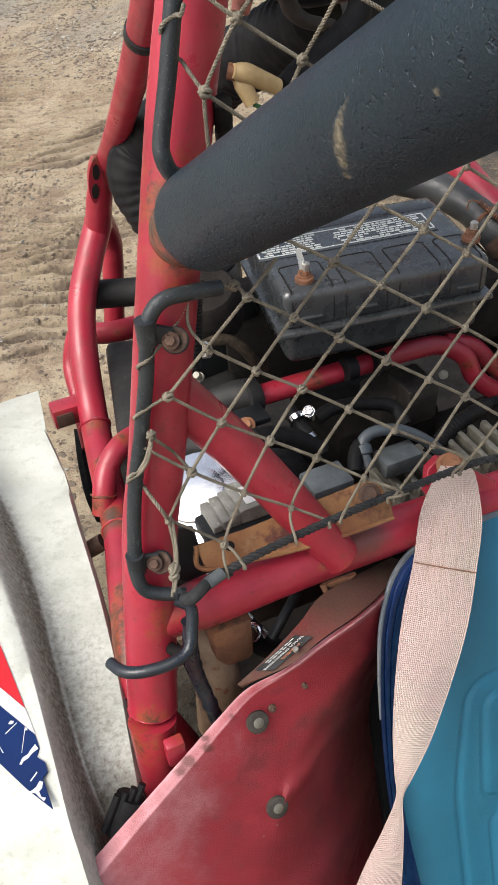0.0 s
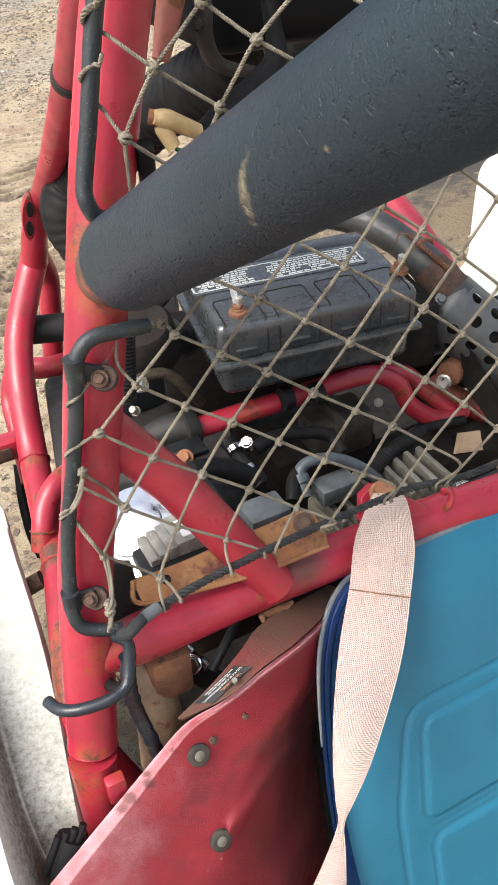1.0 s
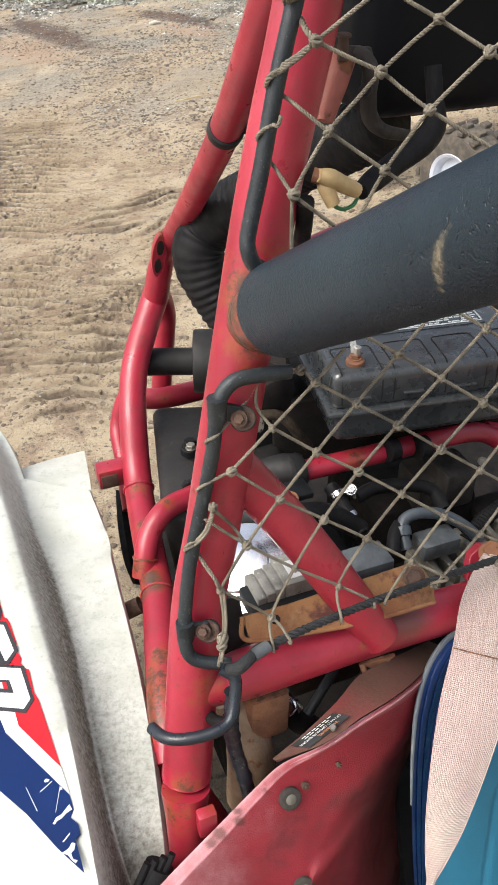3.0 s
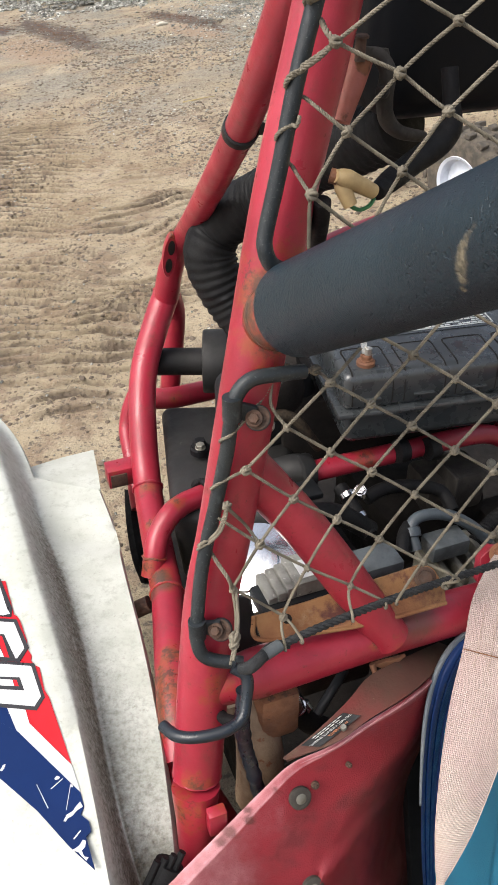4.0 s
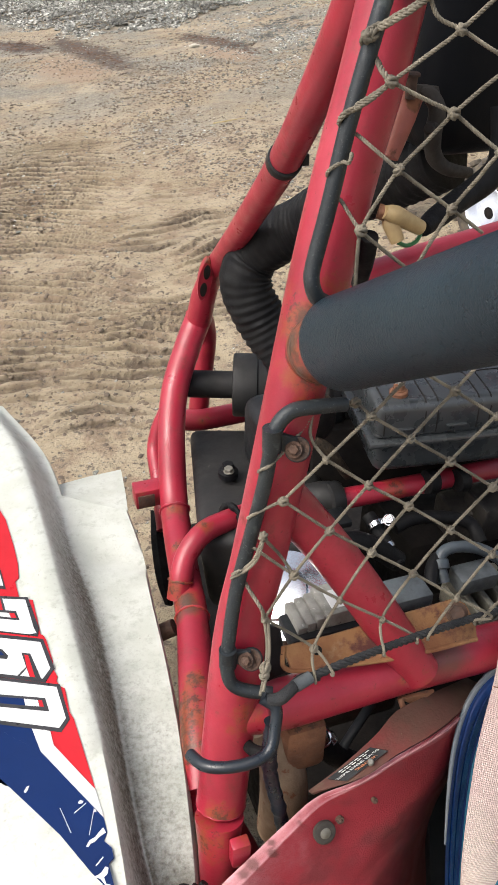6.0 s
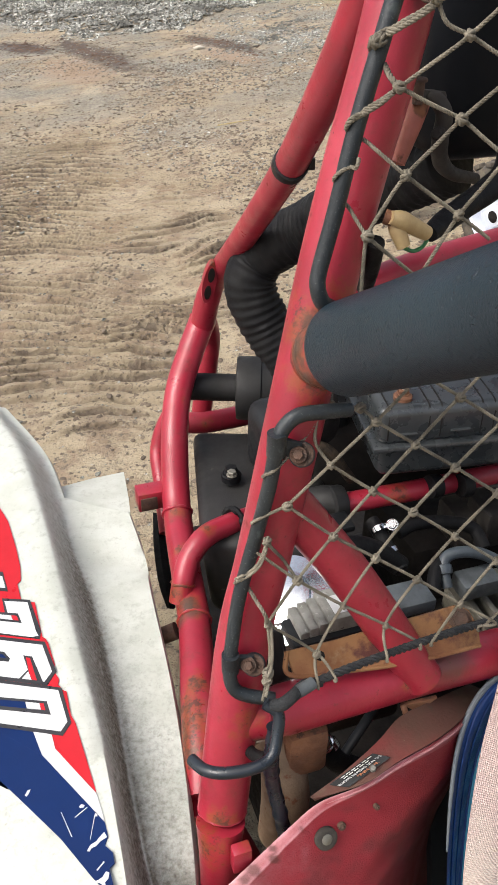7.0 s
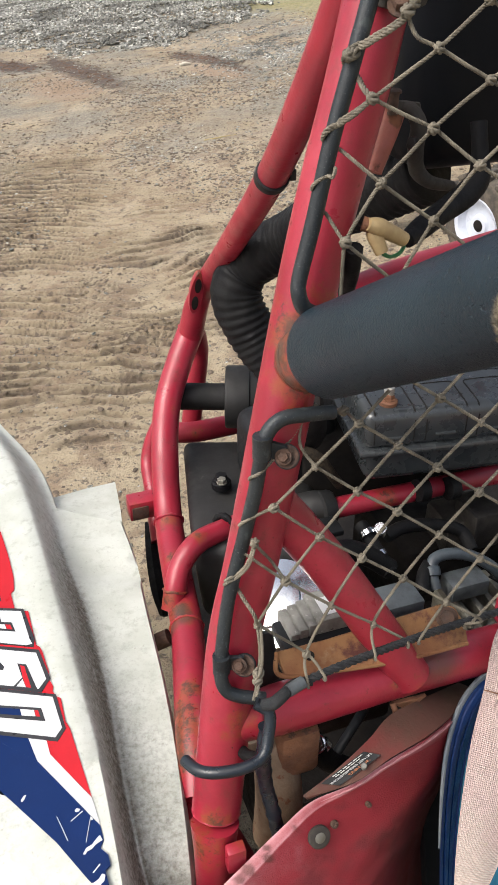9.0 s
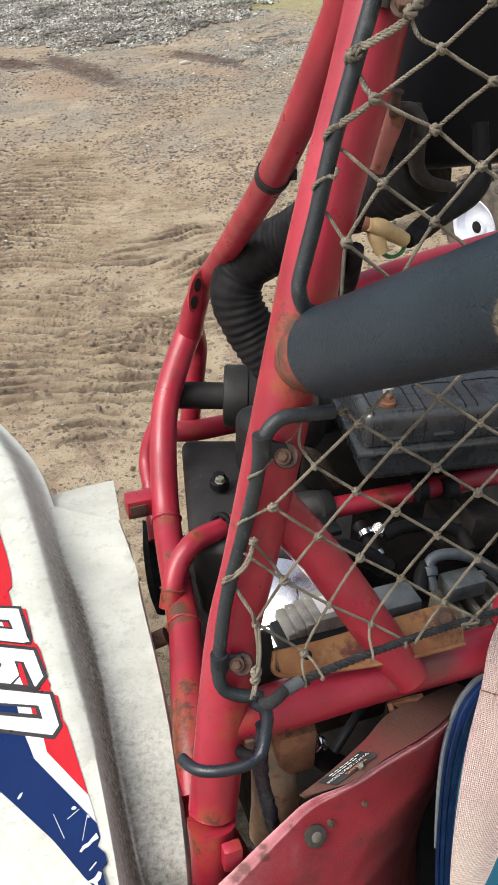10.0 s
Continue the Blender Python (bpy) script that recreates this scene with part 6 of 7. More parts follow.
part("far_stay", tube([(0.3382, 1.2165, 0.7981), (0.3714, 1.1267, 0.7726), (0.3907, 1.0397, 0.7489), (0.4094, 0.9638, 0.7227)], [0.022, 0.022, 0.0205, 0.014], 20), red, buggy)
for p in ((0.1341, 0.7857, 0.7116), (0.1741, 0.7977, 0.6994)):
    part("tube_clip", lathe([(0.0128, -0.007), (0.0146, -0.0065), (0.0150, 0), (0.0146, 0.0065), (0.0128, 0.007)], V(p) + V((0, 0.004, -0.004)), (0.92, 0.33, -0.18), 24), rubber, buggy)

engine = thing("engine", (0.2, 0.85, 0.25), "grimy dark engine with hoses and a finned aluminium cover", "engine")
part("crankcase", block(V((0.02, 0.66, 0.27)), (0.34, 0.30, 0.22), 0.02, seg=3), grimy, engine)
part("cylinder", block(V((0.10, 0.80, 0.46)), (0.16, 0.15, 0.13), 0.012), soot, engine)
part("sump", block(V((-0.06, 0.60, 0.18)), (0.45, 0.40, 0.10), 0.02), soot, engine)
FIN = V((0.1577, 0.6449, 0.6317)) - 0.022 * UP
fin_base = part("finned_cover", block(FIN - 0.03 * UP, (0.175, 0.075, 0.03), 0.004), alu, engine, "dull finned aluminium cover")
for k in range(9):
    part("fin", block(FIN + AX * (0.002 + 0.0192 * k), (0.0085, 0.07, 0.018), 0.003, seg=2), alu, fin_base)
part("fin_screw", bolt(V((0.3168, 0.6751, 0.6082)), UP, 0.006, 0.004), zinc, fin_base)
part("regulator_box", block((0.1412, 0.6583, 0.6432), (0.048, 0.03, 0.022), 0.003), grey_block, engine)
part("relay_box", block(V((0.0527, 0.5786, 0.7251)) - 0.014 * UP, (0.046, 0.035, 0.016), 0.003), grey_block, engine)
part("elbow_boot", add(tube([(-0.0485, 0.7757, 0.6982), (-0.0254, 0.7719, 0.7120), (0.0010, 0.7657, 0.7189), (0.0205, 0.7600, 0.7190)], [0.014, 0.0175, 0.0200, 0.0190], 22), lathe([(0.017, -0.010), (0.0215, -0.008), (0.0215, 0.004), (0.020, 0.007), (0.014, 0.008)], (0.0150, 0.7610, 0.7190), AX, 26)), tank_mat, engine)
part("mount_bracket", block((-0.0136, 0.6976, 0.7217), (0.045, 0.03, 0.008), 0.002), black, engine)
part("bracket_bolt", bolt((0.0014, 0.6972, 0.7308), (-0.1, -0.5, 0.85), 0.0065, 0.005, 1.5), rusty, engine)
part("dark_guard", plate([(0.0071, 0.6656, 0.7249), (0.0196, 0.6654, 0.7260), (0.0424, 0.6172, 0.7023), (0.0338, 0.6041, 0.7012), (0.0177, 0.6101, 0.7066)], 0.006), black, engine)
part("braided_hose", tube([(-0.0423, 0.7600, 0.7932), (-0.0226, 0.7641, 0.8003), (-0.0023, 0.7673, 0.7987), (0.0129, 0.7674, 0.7850), (0.0234, 0.7724, 0.7610), (0.0337, 0.7869, 0.7326)], 0.0064, 18), frayed, engine, "frayed brown braided hose")
part("hose_union", lathe([(0.006, -0.006), (0.0085, -0.004), (0.0085, 0.004), (0.006, 0.006)], (-0.0245, 0.7019, 0.8352), (0.8, -0.4, 0.3), 8), zinc, engine)
part("brass_nut", bolt((-0.0355, 0.6901, 0.8119), (-0.3, -0.5, 0.8), 0.0045, 0.008, 1.2), alu, engine)
part("flex_conduit", sweep(spline([(-0.0234, 0.6485, 0.9356), (-0.0300, 0.6383, 0.9070), (-0.0386, 0.6328, 0.8681)], 20), [0.010 + 0.001 * (k % 2) for k in range(41)], 14), rubber, engine)
part("reservoir", lathe([(0.030, -0.05), (0.033, -0.04), (0.034, 0.0), (0.030, 0.006), (0.010, 0.008)], (-0.0112, 0.7933, 0.8446), (-0.1, -0.3, 0.95), 26), soot, engine)
part("side_casting", block(V((0.1723, 0.8090, 0.6031)) - 0.035 * UP, (0.09, 0.06, 0.06), 0.008), grimy, engine)
part("casting_rib", block(V((0.2036, 0.7957, 0.6143)) - 0.03 * UP, (0.006, 0.05, 0.06), 0.002), grimy, engine)
part("casting_bolt", bolt((0.2651, 0.8437, 0.6244), (-0.1, -0.8, 0.6), 0.0048, 0.004, 1.3), alu, engine)
part("grey_hose", tube([(0.2158, 0.6915, 0.6356), (0.1956, 0.6951, 0.6595), (0.1700, 0.6957, 0.6793), (0.1454, 0.6942, 0.6869), (0.1284, 0.6902, 0.6852), (0.1225, 0.6810, 0.6772), (0.1242, 0.6646, 0.6619)], 0.0068, 16), grey_hose, engine)
part("hose_ring", lathe([(0.0060, -0.006), (0.0098, -0.005), (0.0102, 0.0), (0.0098, 0.005), (0.0060, 0.006)], (0.1226, 0.6800, 0.6760), (0.02, -0.70, -0.62), 22), grey_hose, engine)
part("hose_tail", tube([(0.1070, 0.6563, 0.6682), (0.1121, 0.6741, 0.6764), (0.1216, 0.6884, 0.6792)], 0.008, 14), rubber, engine)
part("black_hose", tube([(0.0046, 0.6788, 0.7248), (0.0308, 0.6913, 0.7115), (0.0548, 0.6985, 0.6917), (0.0784, 0.7014, 0.6666)], 0.0125, 16), rubber, engine)
part("breather_hose", tube([(0.0822, 0.7465, 0.6774), (0.1065, 0.7592, 0.6773), (0.1445, 0.7745, 0.6627), (0.1806, 0.7766, 0.6465), (0.1903, 0.7546, 0.6317)], 0.0085, 16), rubber, engine)
part("fuel_hose", tube([(0.0524, 0.7478, 0.6983), (0.0592, 0.7323, 0.6929), (0.0686, 0.7112, 0.6793), (0.0782, 0.6922, 0.6688)], 0.0088, 16), rubber, engine)
for p, q in (((0.0591, 0.7304, 0.6990), (0.0626, 0.7208, 0.6937)), ((0.0676, 0.7083, 0.6839), (0.0714, 0.7010, 0.6785))):
    part("hose_clamp", lathe([(0.0096, -0.0035), (0.0102, -0.003), (0.0102, 0.003), (0.0096, 0.0035)], p, V(q) - V(p), 20), chrome, engine)
part("clamp_screw", add(block(V((0.0715, 0.7261, 0.6922)), (0.008, 0.008, 0.012), 0.001), bolt(V((0.0738, 0.7308, 0.7043)), (-0.1, -0.6, 0.75), 0.006, 0.006, 1.2)), chrome, engine)
part("thin_cable", tube([(0.2191, 0.7246, 0.6170), (0.2622, 0.7670, 0.6103), (0.3157, 0.8104, 0.5903), (0.3789, 0.8290, 0.5731)], 0.0065, 12), rubber, engine)
part("corrugated_sleeve", sweep(spline([(0.2040, 0.7111, 0.6148), (0.2450, 0.7482, 0.6170), (0.3061, 0.7947, 0.6017)], 22), [0.009 + 0.0013 * (k % 2) for k in range(45)], 14), rubber, engine)
part("oil_cap_plate", plate([(0.3490, 0.7817, 0.5598), (0.3605, 0.7976, 0.5802), (0.3916, 0.8014, 0.5729), (0.3893, 0.7844, 0.5522)], 0.006), tan, engine)
# added dark block that hides bright ground behind the exhaust mount
part("rear_filler", block(V((0.3362, 0.9401, 0.5134)), (0.22, 0.03, 0.14), 0.01), soot, engine)
part("rear_casting", block(V((0.2779, 0.7728, 0.5408)) - 0.05 * UP, (0.2, 0.1, 0.05), 0.01), soot, engine)

# rusted rail, chrome cover and connectors behind the crossbar
bracket = thing("rusted_bracket", (0.0238, 0.4684, 0.8035), "rusted orange-brown steel bracket bolted behind the crossbar", "bracket")
part("rail", plate([(-0.0581, 0.4556, 0.8224), (-0.0170, 0.4678, 0.8168), (0.0433, 0.4883, 0.8109), (0.0900, 0.5040, 0.8065), (0.1010, 0.5040, 0.8020), (0.1090, 0.4940, 0.7870), (0.1090, 0.4855, 0.7760), (0.0452, 0.4665, 0.7850), (-0.0085, 0.4530, 0.7970), (-0.0477, 0.4418, 0.8071), (-0.0537, 0.4427, 0.8105)], 0.004), rusty_tan, bracket)
part("rail_edge", tube([(-0.0581, 0.4556, 0.8224), (-0.0563, 0.4420, 0.8095), (-0.0087, 0.4525, 0.7963), (0.0450, 0.4659, 0.7842), (0.1085, 0.4850, 0.7752)], 0.0022, 8), rusty_tan, bracket)
part("side_plate", plate([(-0.0763, 0.4875, 0.8146), (-0.0606, 0.4848, 0.8132), (-0.0597, 0.4766, 0.8035), (-0.0581, 0.4666, 0.7761), (-0.0726, 0.4640, 0.7713), (-0.0851, 0.4666, 0.7729)], 0.006), tank_mat, bracket, "dusty black side plate")
part("rail_bolt", bolt((0.0901, 0.4864, 0.8079), (-0.1, -0.65, 0.75), 0.007, 0.006, 1.35), rust_dark, bracket)
part("slot", lathe([(0.0040, 0), (0.0038, 0.0012), (0.0015, 0.0014)], (-0.0314, 0.4489, 0.8215), (-0.1, -0.6, 0.78), 14), soot, bracket)
cover = thing("chrome_cover", (-0.0543, 0.5586, 0.7459), "bright chrome domed cover with a grey connector beside it", "cover")
part("dome", lathe([(0.052, -0.05), (0.053, -0.012), (0.049, -0.004), (0.030, 0.0), (0.029, 0.004), (0.018, 0.007), (0.004, 0.008)], (-0.0598, 0.5739, 0.7636), (-0.20, -0.26, 0.94), 40), chrome, cover)
conn = thing("wiring_connectors", (-0.0313, 0.5053, 0.7944), "grey ribbed wiring connectors with a white sticker", "connector")
LOW = -0.010 * UP - 0.012 * RE
for k in range(3):
    part("connector_rib", block(V((-0.0490, 0.5095, 0.7842)) + LOW + AX * 0.0088 * k, (0.0084, 0.034, 0.019 + 0.003 * k), 0.0009), pale_block, conn)
part("connector_body", block(V((-0.0490, 0.5095, 0.7842)) + LOW + AX * 0.0262, (0.046, 0.038, 0.0275), 0.0016), pale_block, conn)
part("connector_base", block(V((-0.0552, 0.5010, 0.7833)) + LOW, (0.070, 0.035, 0.014), 0.003), black, conn)
STICK = V((-0.0490, 0.5095, 0.7842)) + LOW + 0.0281 * UP + 0.034 * AX + 0.006 * RE
part("sticker", plate([STICK, STICK + 0.020 * AX, STICK + 0.020 * AX + 0.022 * RE, STICK + 0.022 * RE], 0.001, UP, 0.0002), decal_white, conn)

# lower gap between the crossbar and the panel
lower_gear = thing("linkage", (-0.0631, 0.4471, 0.6738), "dusty tan and rusty linkage brackets with a taped cable", "linkage")
part("rusty_block", block(V((-0.0684, 0.4250, 0.6882)), (0.038, 0.03, 0.056), 0.007), rusty, lower_gear)
part("tan_arm", tube([(-0.0841, 0.4535, 0.7259), (-0.0726, 0.4457, 0.7023), (-0.0717, 0.4355, 0.6589), (-0.0796, 0.4296, 0.6038)], [0.015, 0.02, 0.022, 0.022], 16), tan, lower_gear)
part("hose_stub", tube([(-0.0665, 0.4524, 0.7267), (-0.0644, 0.4491, 0.7152)], 0.008, 14), rubber, lower_gear)
part("taped_cable", tube([(-0.0717, 0.4003, 0.8015), (-0.0773, 0.3935, 0.7723), (-0.0790, 0.3954, 0.7350), (-0.0760, 0.3916, 0.6990), (-0.0740, 0.3914, 0.6511)], [(0.0058 if k % 4 else 0.0064) + 0.0006 * (k % 3 == 0) for k in range(33)], 16), hook_mat, lower_gear)
part("cable_loop", tube([(-0.0972, 0.4153, 0.7570), (-0.0913, 0.4023, 0.7655), (-0.0814, 0.3935, 0.7718)], 0.005, 12), rubber, lower_gear)
for p in ((-0.0493, 0.4896, 0.6794), (-0.0325, 0.4652, 0.6835), (-0.0476, 0.4822, 0.6708)):
    part("linkage_nut", bolt(p, (-0.2, -0.6, 0.75), 0.0085, 0.010, 1.1), chrome, lower_gear)
part("link_hose", tube([(-0.0537, 0.4937, 0.6844), (-0.0393, 0.4791, 0.6802), (-0.0235, 0.4649, 0.6586), (0.0086, 0.4741, 0.6175)], 0.011, 16), rubber, lower_gear)
for p, q in (((-0.0401, 0.4804, 0.6820), (-0.0365, 0.4772, 0.6772)), ((-0.0297, 0.4709, 0.6677), (-0.0261, 0.4677, 0.6629))):
    part("hose_clamp", lathe([(0.0112, -0.004), (0.0122, -0.0035), (0.0122, 0.0035), (0.0112, 0.004)], p, V(q) - V(p), 22), chrome, lower_gear)
part("black_lever", tube([(-0.0153, 0.4462, 0.6941), (0.0026, 0.4622, 0.7075), (0.0155, 0.4775, 0.7117)], 0.0045, 12), black, lower_gear)
part("under_box", block((-0.0479, 0.5029, 0.6329), (0.10, 0.05, 0.05), 0.006), black, lower_gear)
# added dark slabs in place of deep shade, closing the gaps to the dirt
part("gap_filler", block(V((-0.10, 0.50, 0.42)), (0.42, 0.24, 0.10), 0.01), soot, engine)
part("belly_filler", block(V((-0.03, 0.43, 0.20)), (0.85, 0.92, 0.012), 0.004), soot, engine)
part("floor_filler", block(V((0.14, 0.0, 0.195)), (0.60, 0.42, 0.012), 0.004), soot, engine)
part("intake_housing", add(block((-0.0730, 0.8355, 0.6843), (0.12, 0.08, 0.10), 0.02, seg=3)), black, engine)

# ---- exhaust ----
exhaust = thing("exhaust", (0.4153, 0.9206, 0.6089), "sooty exhaust pipe with a perforated grey heat shield and a spring", "exhaust")
part("pipe", tube([(0.2787, 1.1035, 0.7809), (0.3186, 1.0680, 0.7744), (0.3573, 1.0107, 0.7572), (0.3839, 0.9611, 0.7321), (0.4088, 0.9305, 0.6983)], [0.024, 0.024, 0.022, 0.026, 0.028], 22), pipe_mat, exhaust)
part("rusted_collar", tube([(0.3801, 0.9660, 0.7375), (0.3920, 0.9504, 0.7218), (0.4020, 0.9381, 0.7083)], [0.0262, 0.0275, 0.0285], 22), rust_dark, exhaust)
part("pipe_clamp", sweep(np.array(bead((0.3709, 0.9919, 0.7440), V((0.3839, 0.9611, 0.7321)) - V((0.3573, 1.0107, 0.7572)), 0.026, 0.003)[0]).reshape(-1, 8, 3).mean(1), 0.004, 8, cap=False), rusty, exhaust)
SH = [V((0.4000, 0.9420, 0.6800)), V((0.4830, 0.8958, 0.5940))]


def build_shield():
    """A bowed steel guard with three rows of round holes through it."""
    ax = unit(SH[1] - SH[0])
    out_v = unit(V((0.3570, 0.8057, 0.7774)) - V((0.4130, 0.9404, 0.6872)))
    out_v = unit(out_v - ax * (out_v @ ax))
    sd = np.cross(ax, out_v)
    length, rad, nu, nv = 0.22, 0.050, 100, 84
    holes = [(0.040 + 0.034 * k + (0.017 if r % 2 else 0), -0.76 + 0.56 * r) for k in range(5) for r in range(4)]
    def at(u, g, rr):
        taper = 1 - 0.45 * max(0.0, 1 - u / 0.02) ** 2
        return SH[0] - ax * 0.03 + ax * u + rr * taper * (math.sin(g) * sd + math.cos(g) * out_v)
    pts, faces = [], []
    us, gs = np.linspace(0, length, nu), np.linspace(-1.45, 1.45, nv)

    def snapped(u, g):
        """Grid points close to a hole's edge move on to it."""
        for a, b in holes:
            du, dg = u - a, (g - b) * rad
            d = math.hypot(du, dg)
            if 0.0066 < d < 0.0100:
                return a + du * 0.0082 / d, b + dg * 0.0082 / d / rad
        return u, g

    for rr in (rad, rad - 0.002):
        pts += [at(*snapped(u, g), rr) for u in us for g in gs]
    for layer in (0, 1):
        o = layer * nu * nv
        for i in range(nu - 1):
            for j in range(nv - 1):
                cu, cg = (us[i] + us[i + 1]) / 2, (gs[j] + gs[j + 1]) / 2
                if any(((cu - a) / 0.0082) ** 2 + ((cg - b) * rad / 0.0082) ** 2 < 1 for a, b in holes):
                    continue
                q = [o + i * nv + j, o + i * nv + j + 1, o + (i + 1) * nv + j + 1, o + (i + 1) * nv + j]
                faces.append(q if layer == 0 else q[::-1])
    part("heat_shield", (pts, faces), shield_mat, exhaust, "perforated grey heat shield")
    part("silencer", sweep(spline([SH[0] - ax * 0.02, SH[0] + ax * 0.2], 6), 0.038, 22), soot, exhaust)


build_shield()
part("shield_bolt", bolt((0.3800, 0.9180, 0.7130), (-0.2, -0.7, 0.7), 0.006, 0.005, 1.5), shield_mat, exhaust)


def spring(a, b, r, turns, wire):
    path = []
    a, b = V(a), V(b)
    d = unit(b - a)
    u = unit(np.cross(d, (0, 0, 1)))
    v = np.cross(d, u)
    for k in range(turns * 8 + 1):
        g = 2 * math.pi * k / 8
        path.append(a + (b - a) * k / (turns * 8) + r * (math.cos(g) * u + math.sin(g) * v))
    return sweep(path, wire, 6)


part("spring", add(spring((0.3556, 0.9812, 0.7842), (0.3935, 0.9342, 0.7480), 0.0034, 22, 0.0011), sweep(spline([(0.3556, 0.9812, 0.7842), (0.3460, 0.9879, 0.7833), (0.3411, 0.9861, 0.7727)], 5), 0.0012, 6)), rusty, exhaust)
part("mount_plate", block((0.3439, 0.9092, 0.6260), (0.07, 0.05, 0.006), 0.001), shield_mat, exhaust)
part("mount_bolt", bolt((0.3504, 0.9107, 0.6443), UP, 0.009, 0.007), rusty, exhaust)
part("mount_bush", lathe([(0.018, -0.02), (0.019, 0), (0.017, 0.012), (0.008, 0.014)], (0.3835, 0.8874, 0.6123), (-0.5, -0.6, 0.3), 20), rusty, exhaust)
part("bush_nut", bolt((0.3630, 0.8622, 0.6189), (-0.5, -0.6, 0.3), 0.009, 0.01, 1.2), zinc, exhaust)
part("black_bracket", plate([(0.3982, 0.9022, 0.6632), (0.4102, 0.8709, 0.6427), (0.4527, 0.8072, 0.5400), (0.4353, 0.8213, 0.5235), (0.3931, 0.8658, 0.6032)], 0.006), soot, exhaust)

# added dark plate that carries the bracket's black over the bright ground behind
part("bracket_filler", plate([(0.4367, 0.9214, 0.6124), (0.5478, 0.9141, 0.6167), (0.5266, 0.8125, 0.4924), (0.4268, 0.8386, 0.5120)], 0.005), soot, exhaust)

# ---- far fender ----
def build_far_fender():
    """A bowed white guard whose inner edge curls in at its foot."""
    inner = spline([(0.6951, 1.4705, 0.6437), (0.6600, 1.4408, 0.6353), (0.6257, 1.3836, 0.6095), (0.5929, 1.3205, 0.5771), (0.5690, 1.2765, 0.5527), (0.5450, 1.2537, 0.5460), (0.5184, 1.2480, 0.5440), (0.4887, 1.2392, 0.5456)], 5)
    outer = spline([(0.9200, 1.4600, 0.6400), (0.8900, 1.4200, 0.6350), (0.8600, 1.3500, 0.6150), (0.8300, 1.2700, 0.5850), (0.8000, 1.1900, 0.5450), (0.7600, 1.1200, 0.5050), (0.7000, 1.0700, 0.4700), (0.6300, 1.0400, 0.4500)], 5)
    rows = [[p + (q - p) * s + V((0, 0, 0.02)) * math.sin(math.pi * s) for s in np.linspace(0, 1, 9)] for p, q in zip(inner, outer)]
    part("far_fender", thickened(rows, 0.004, (0, 0, -1)), white, buggy, "white plastic fender on the far side", wear=np.zeros(2 * 9 * len(rows)))


build_far_fender()

# ---- rear left: muffler, tank, air hose ----
muffler = thing("muffler", (-0.0764, 0.9989, 0.7169), "matt black tail pipe and muffler drum", "muffler")
DRUM = unit((0.985, -0.04, -0.12))
part("tail_pipe", tube([V((-0.0995, 1.0123, 0.7374)) - 0.075 * DRUM, V((-0.0995, 1.0123, 0.7374)) - 0.03 * DRUM, V((-0.0995, 1.0123, 0.7374)) + 0.01 * DRUM], 0.0195, 22, hollow=False), tank_mat, muffler)
part("drum", lathe([(0.028, 0), (0.043, 0.001), (0.045, 0.004), (0.045, 0.034), (0.0425, 0.036), (0.0425, 0.05), (0.0435, 0.13), (0.03, 0.135)], (-0.0995, 1.0123, 0.7374), DRUM, 32), tank_mat, muffler)
tank = thing("tank", (-0.1282, 0.8847, 0.6398), "black moulded tank with a bolt on its lid", "tank")
T_AX = unit((0.9824, -0.187, 0.0))
T_RE = unit((-0.070, 0.9975, 0.0))
part("body", block(V((-0.1752, 0.9891, 0.570)) - 0.245 * T_RE + 0.007 * T_AX, (0.17, 0.245, 0.122), 0.016, (T_AX, T_RE, V((0, 0, 1))), 4), tank_mat, tank)
part("lid_bolt", add(lathe([(0.013, 0), (0.013, 0.008), (0.011, 0.01)], (-0.1120, 0.8528, 0.6990), UP, 20), bolt(V((-0.1120, 0.8528, 0.6990)) + 0.01 * UP, UP, 0.008, 0.008, 1.2)), rubber, tank)
part("bolt_cap", bolt(V((-0.1099, 0.8436, 0.7120)), UP, 0.006, 0.005, 1.15), alu, tank)
part("sealing_ring", bead((-0.1100, 0.7700, 0.6965), V((-0.0900, 0.7900, 0.6860)) - V((-0.1352, 0.7471, 0.7041)), 0.017, 0.004), rubber, tank)

air_hose = thing("air_hose", (-0.0582, 0.8752, 0.9256), "black corrugated rubber air hose bending behind the post", "hose")
HOSE = [(0.0007, 0.8527, 0.8206), (-0.0212, 0.8731, 0.8516), (-0.0432, 0.8885, 0.8843), (-0.0586, 0.8971, 0.9153), (-0.0631, 0.9048, 0.9447), (-0.0494, 0.9099, 0.9694), (-0.0228, 0.8961, 0.9924), (0.0107, 0.8759, 1.0146), (0.0560, 0.8218, 1.0596), (0.0960, 0.7779, 1.0895), (0.1267, 0.7415, 1.1131)]


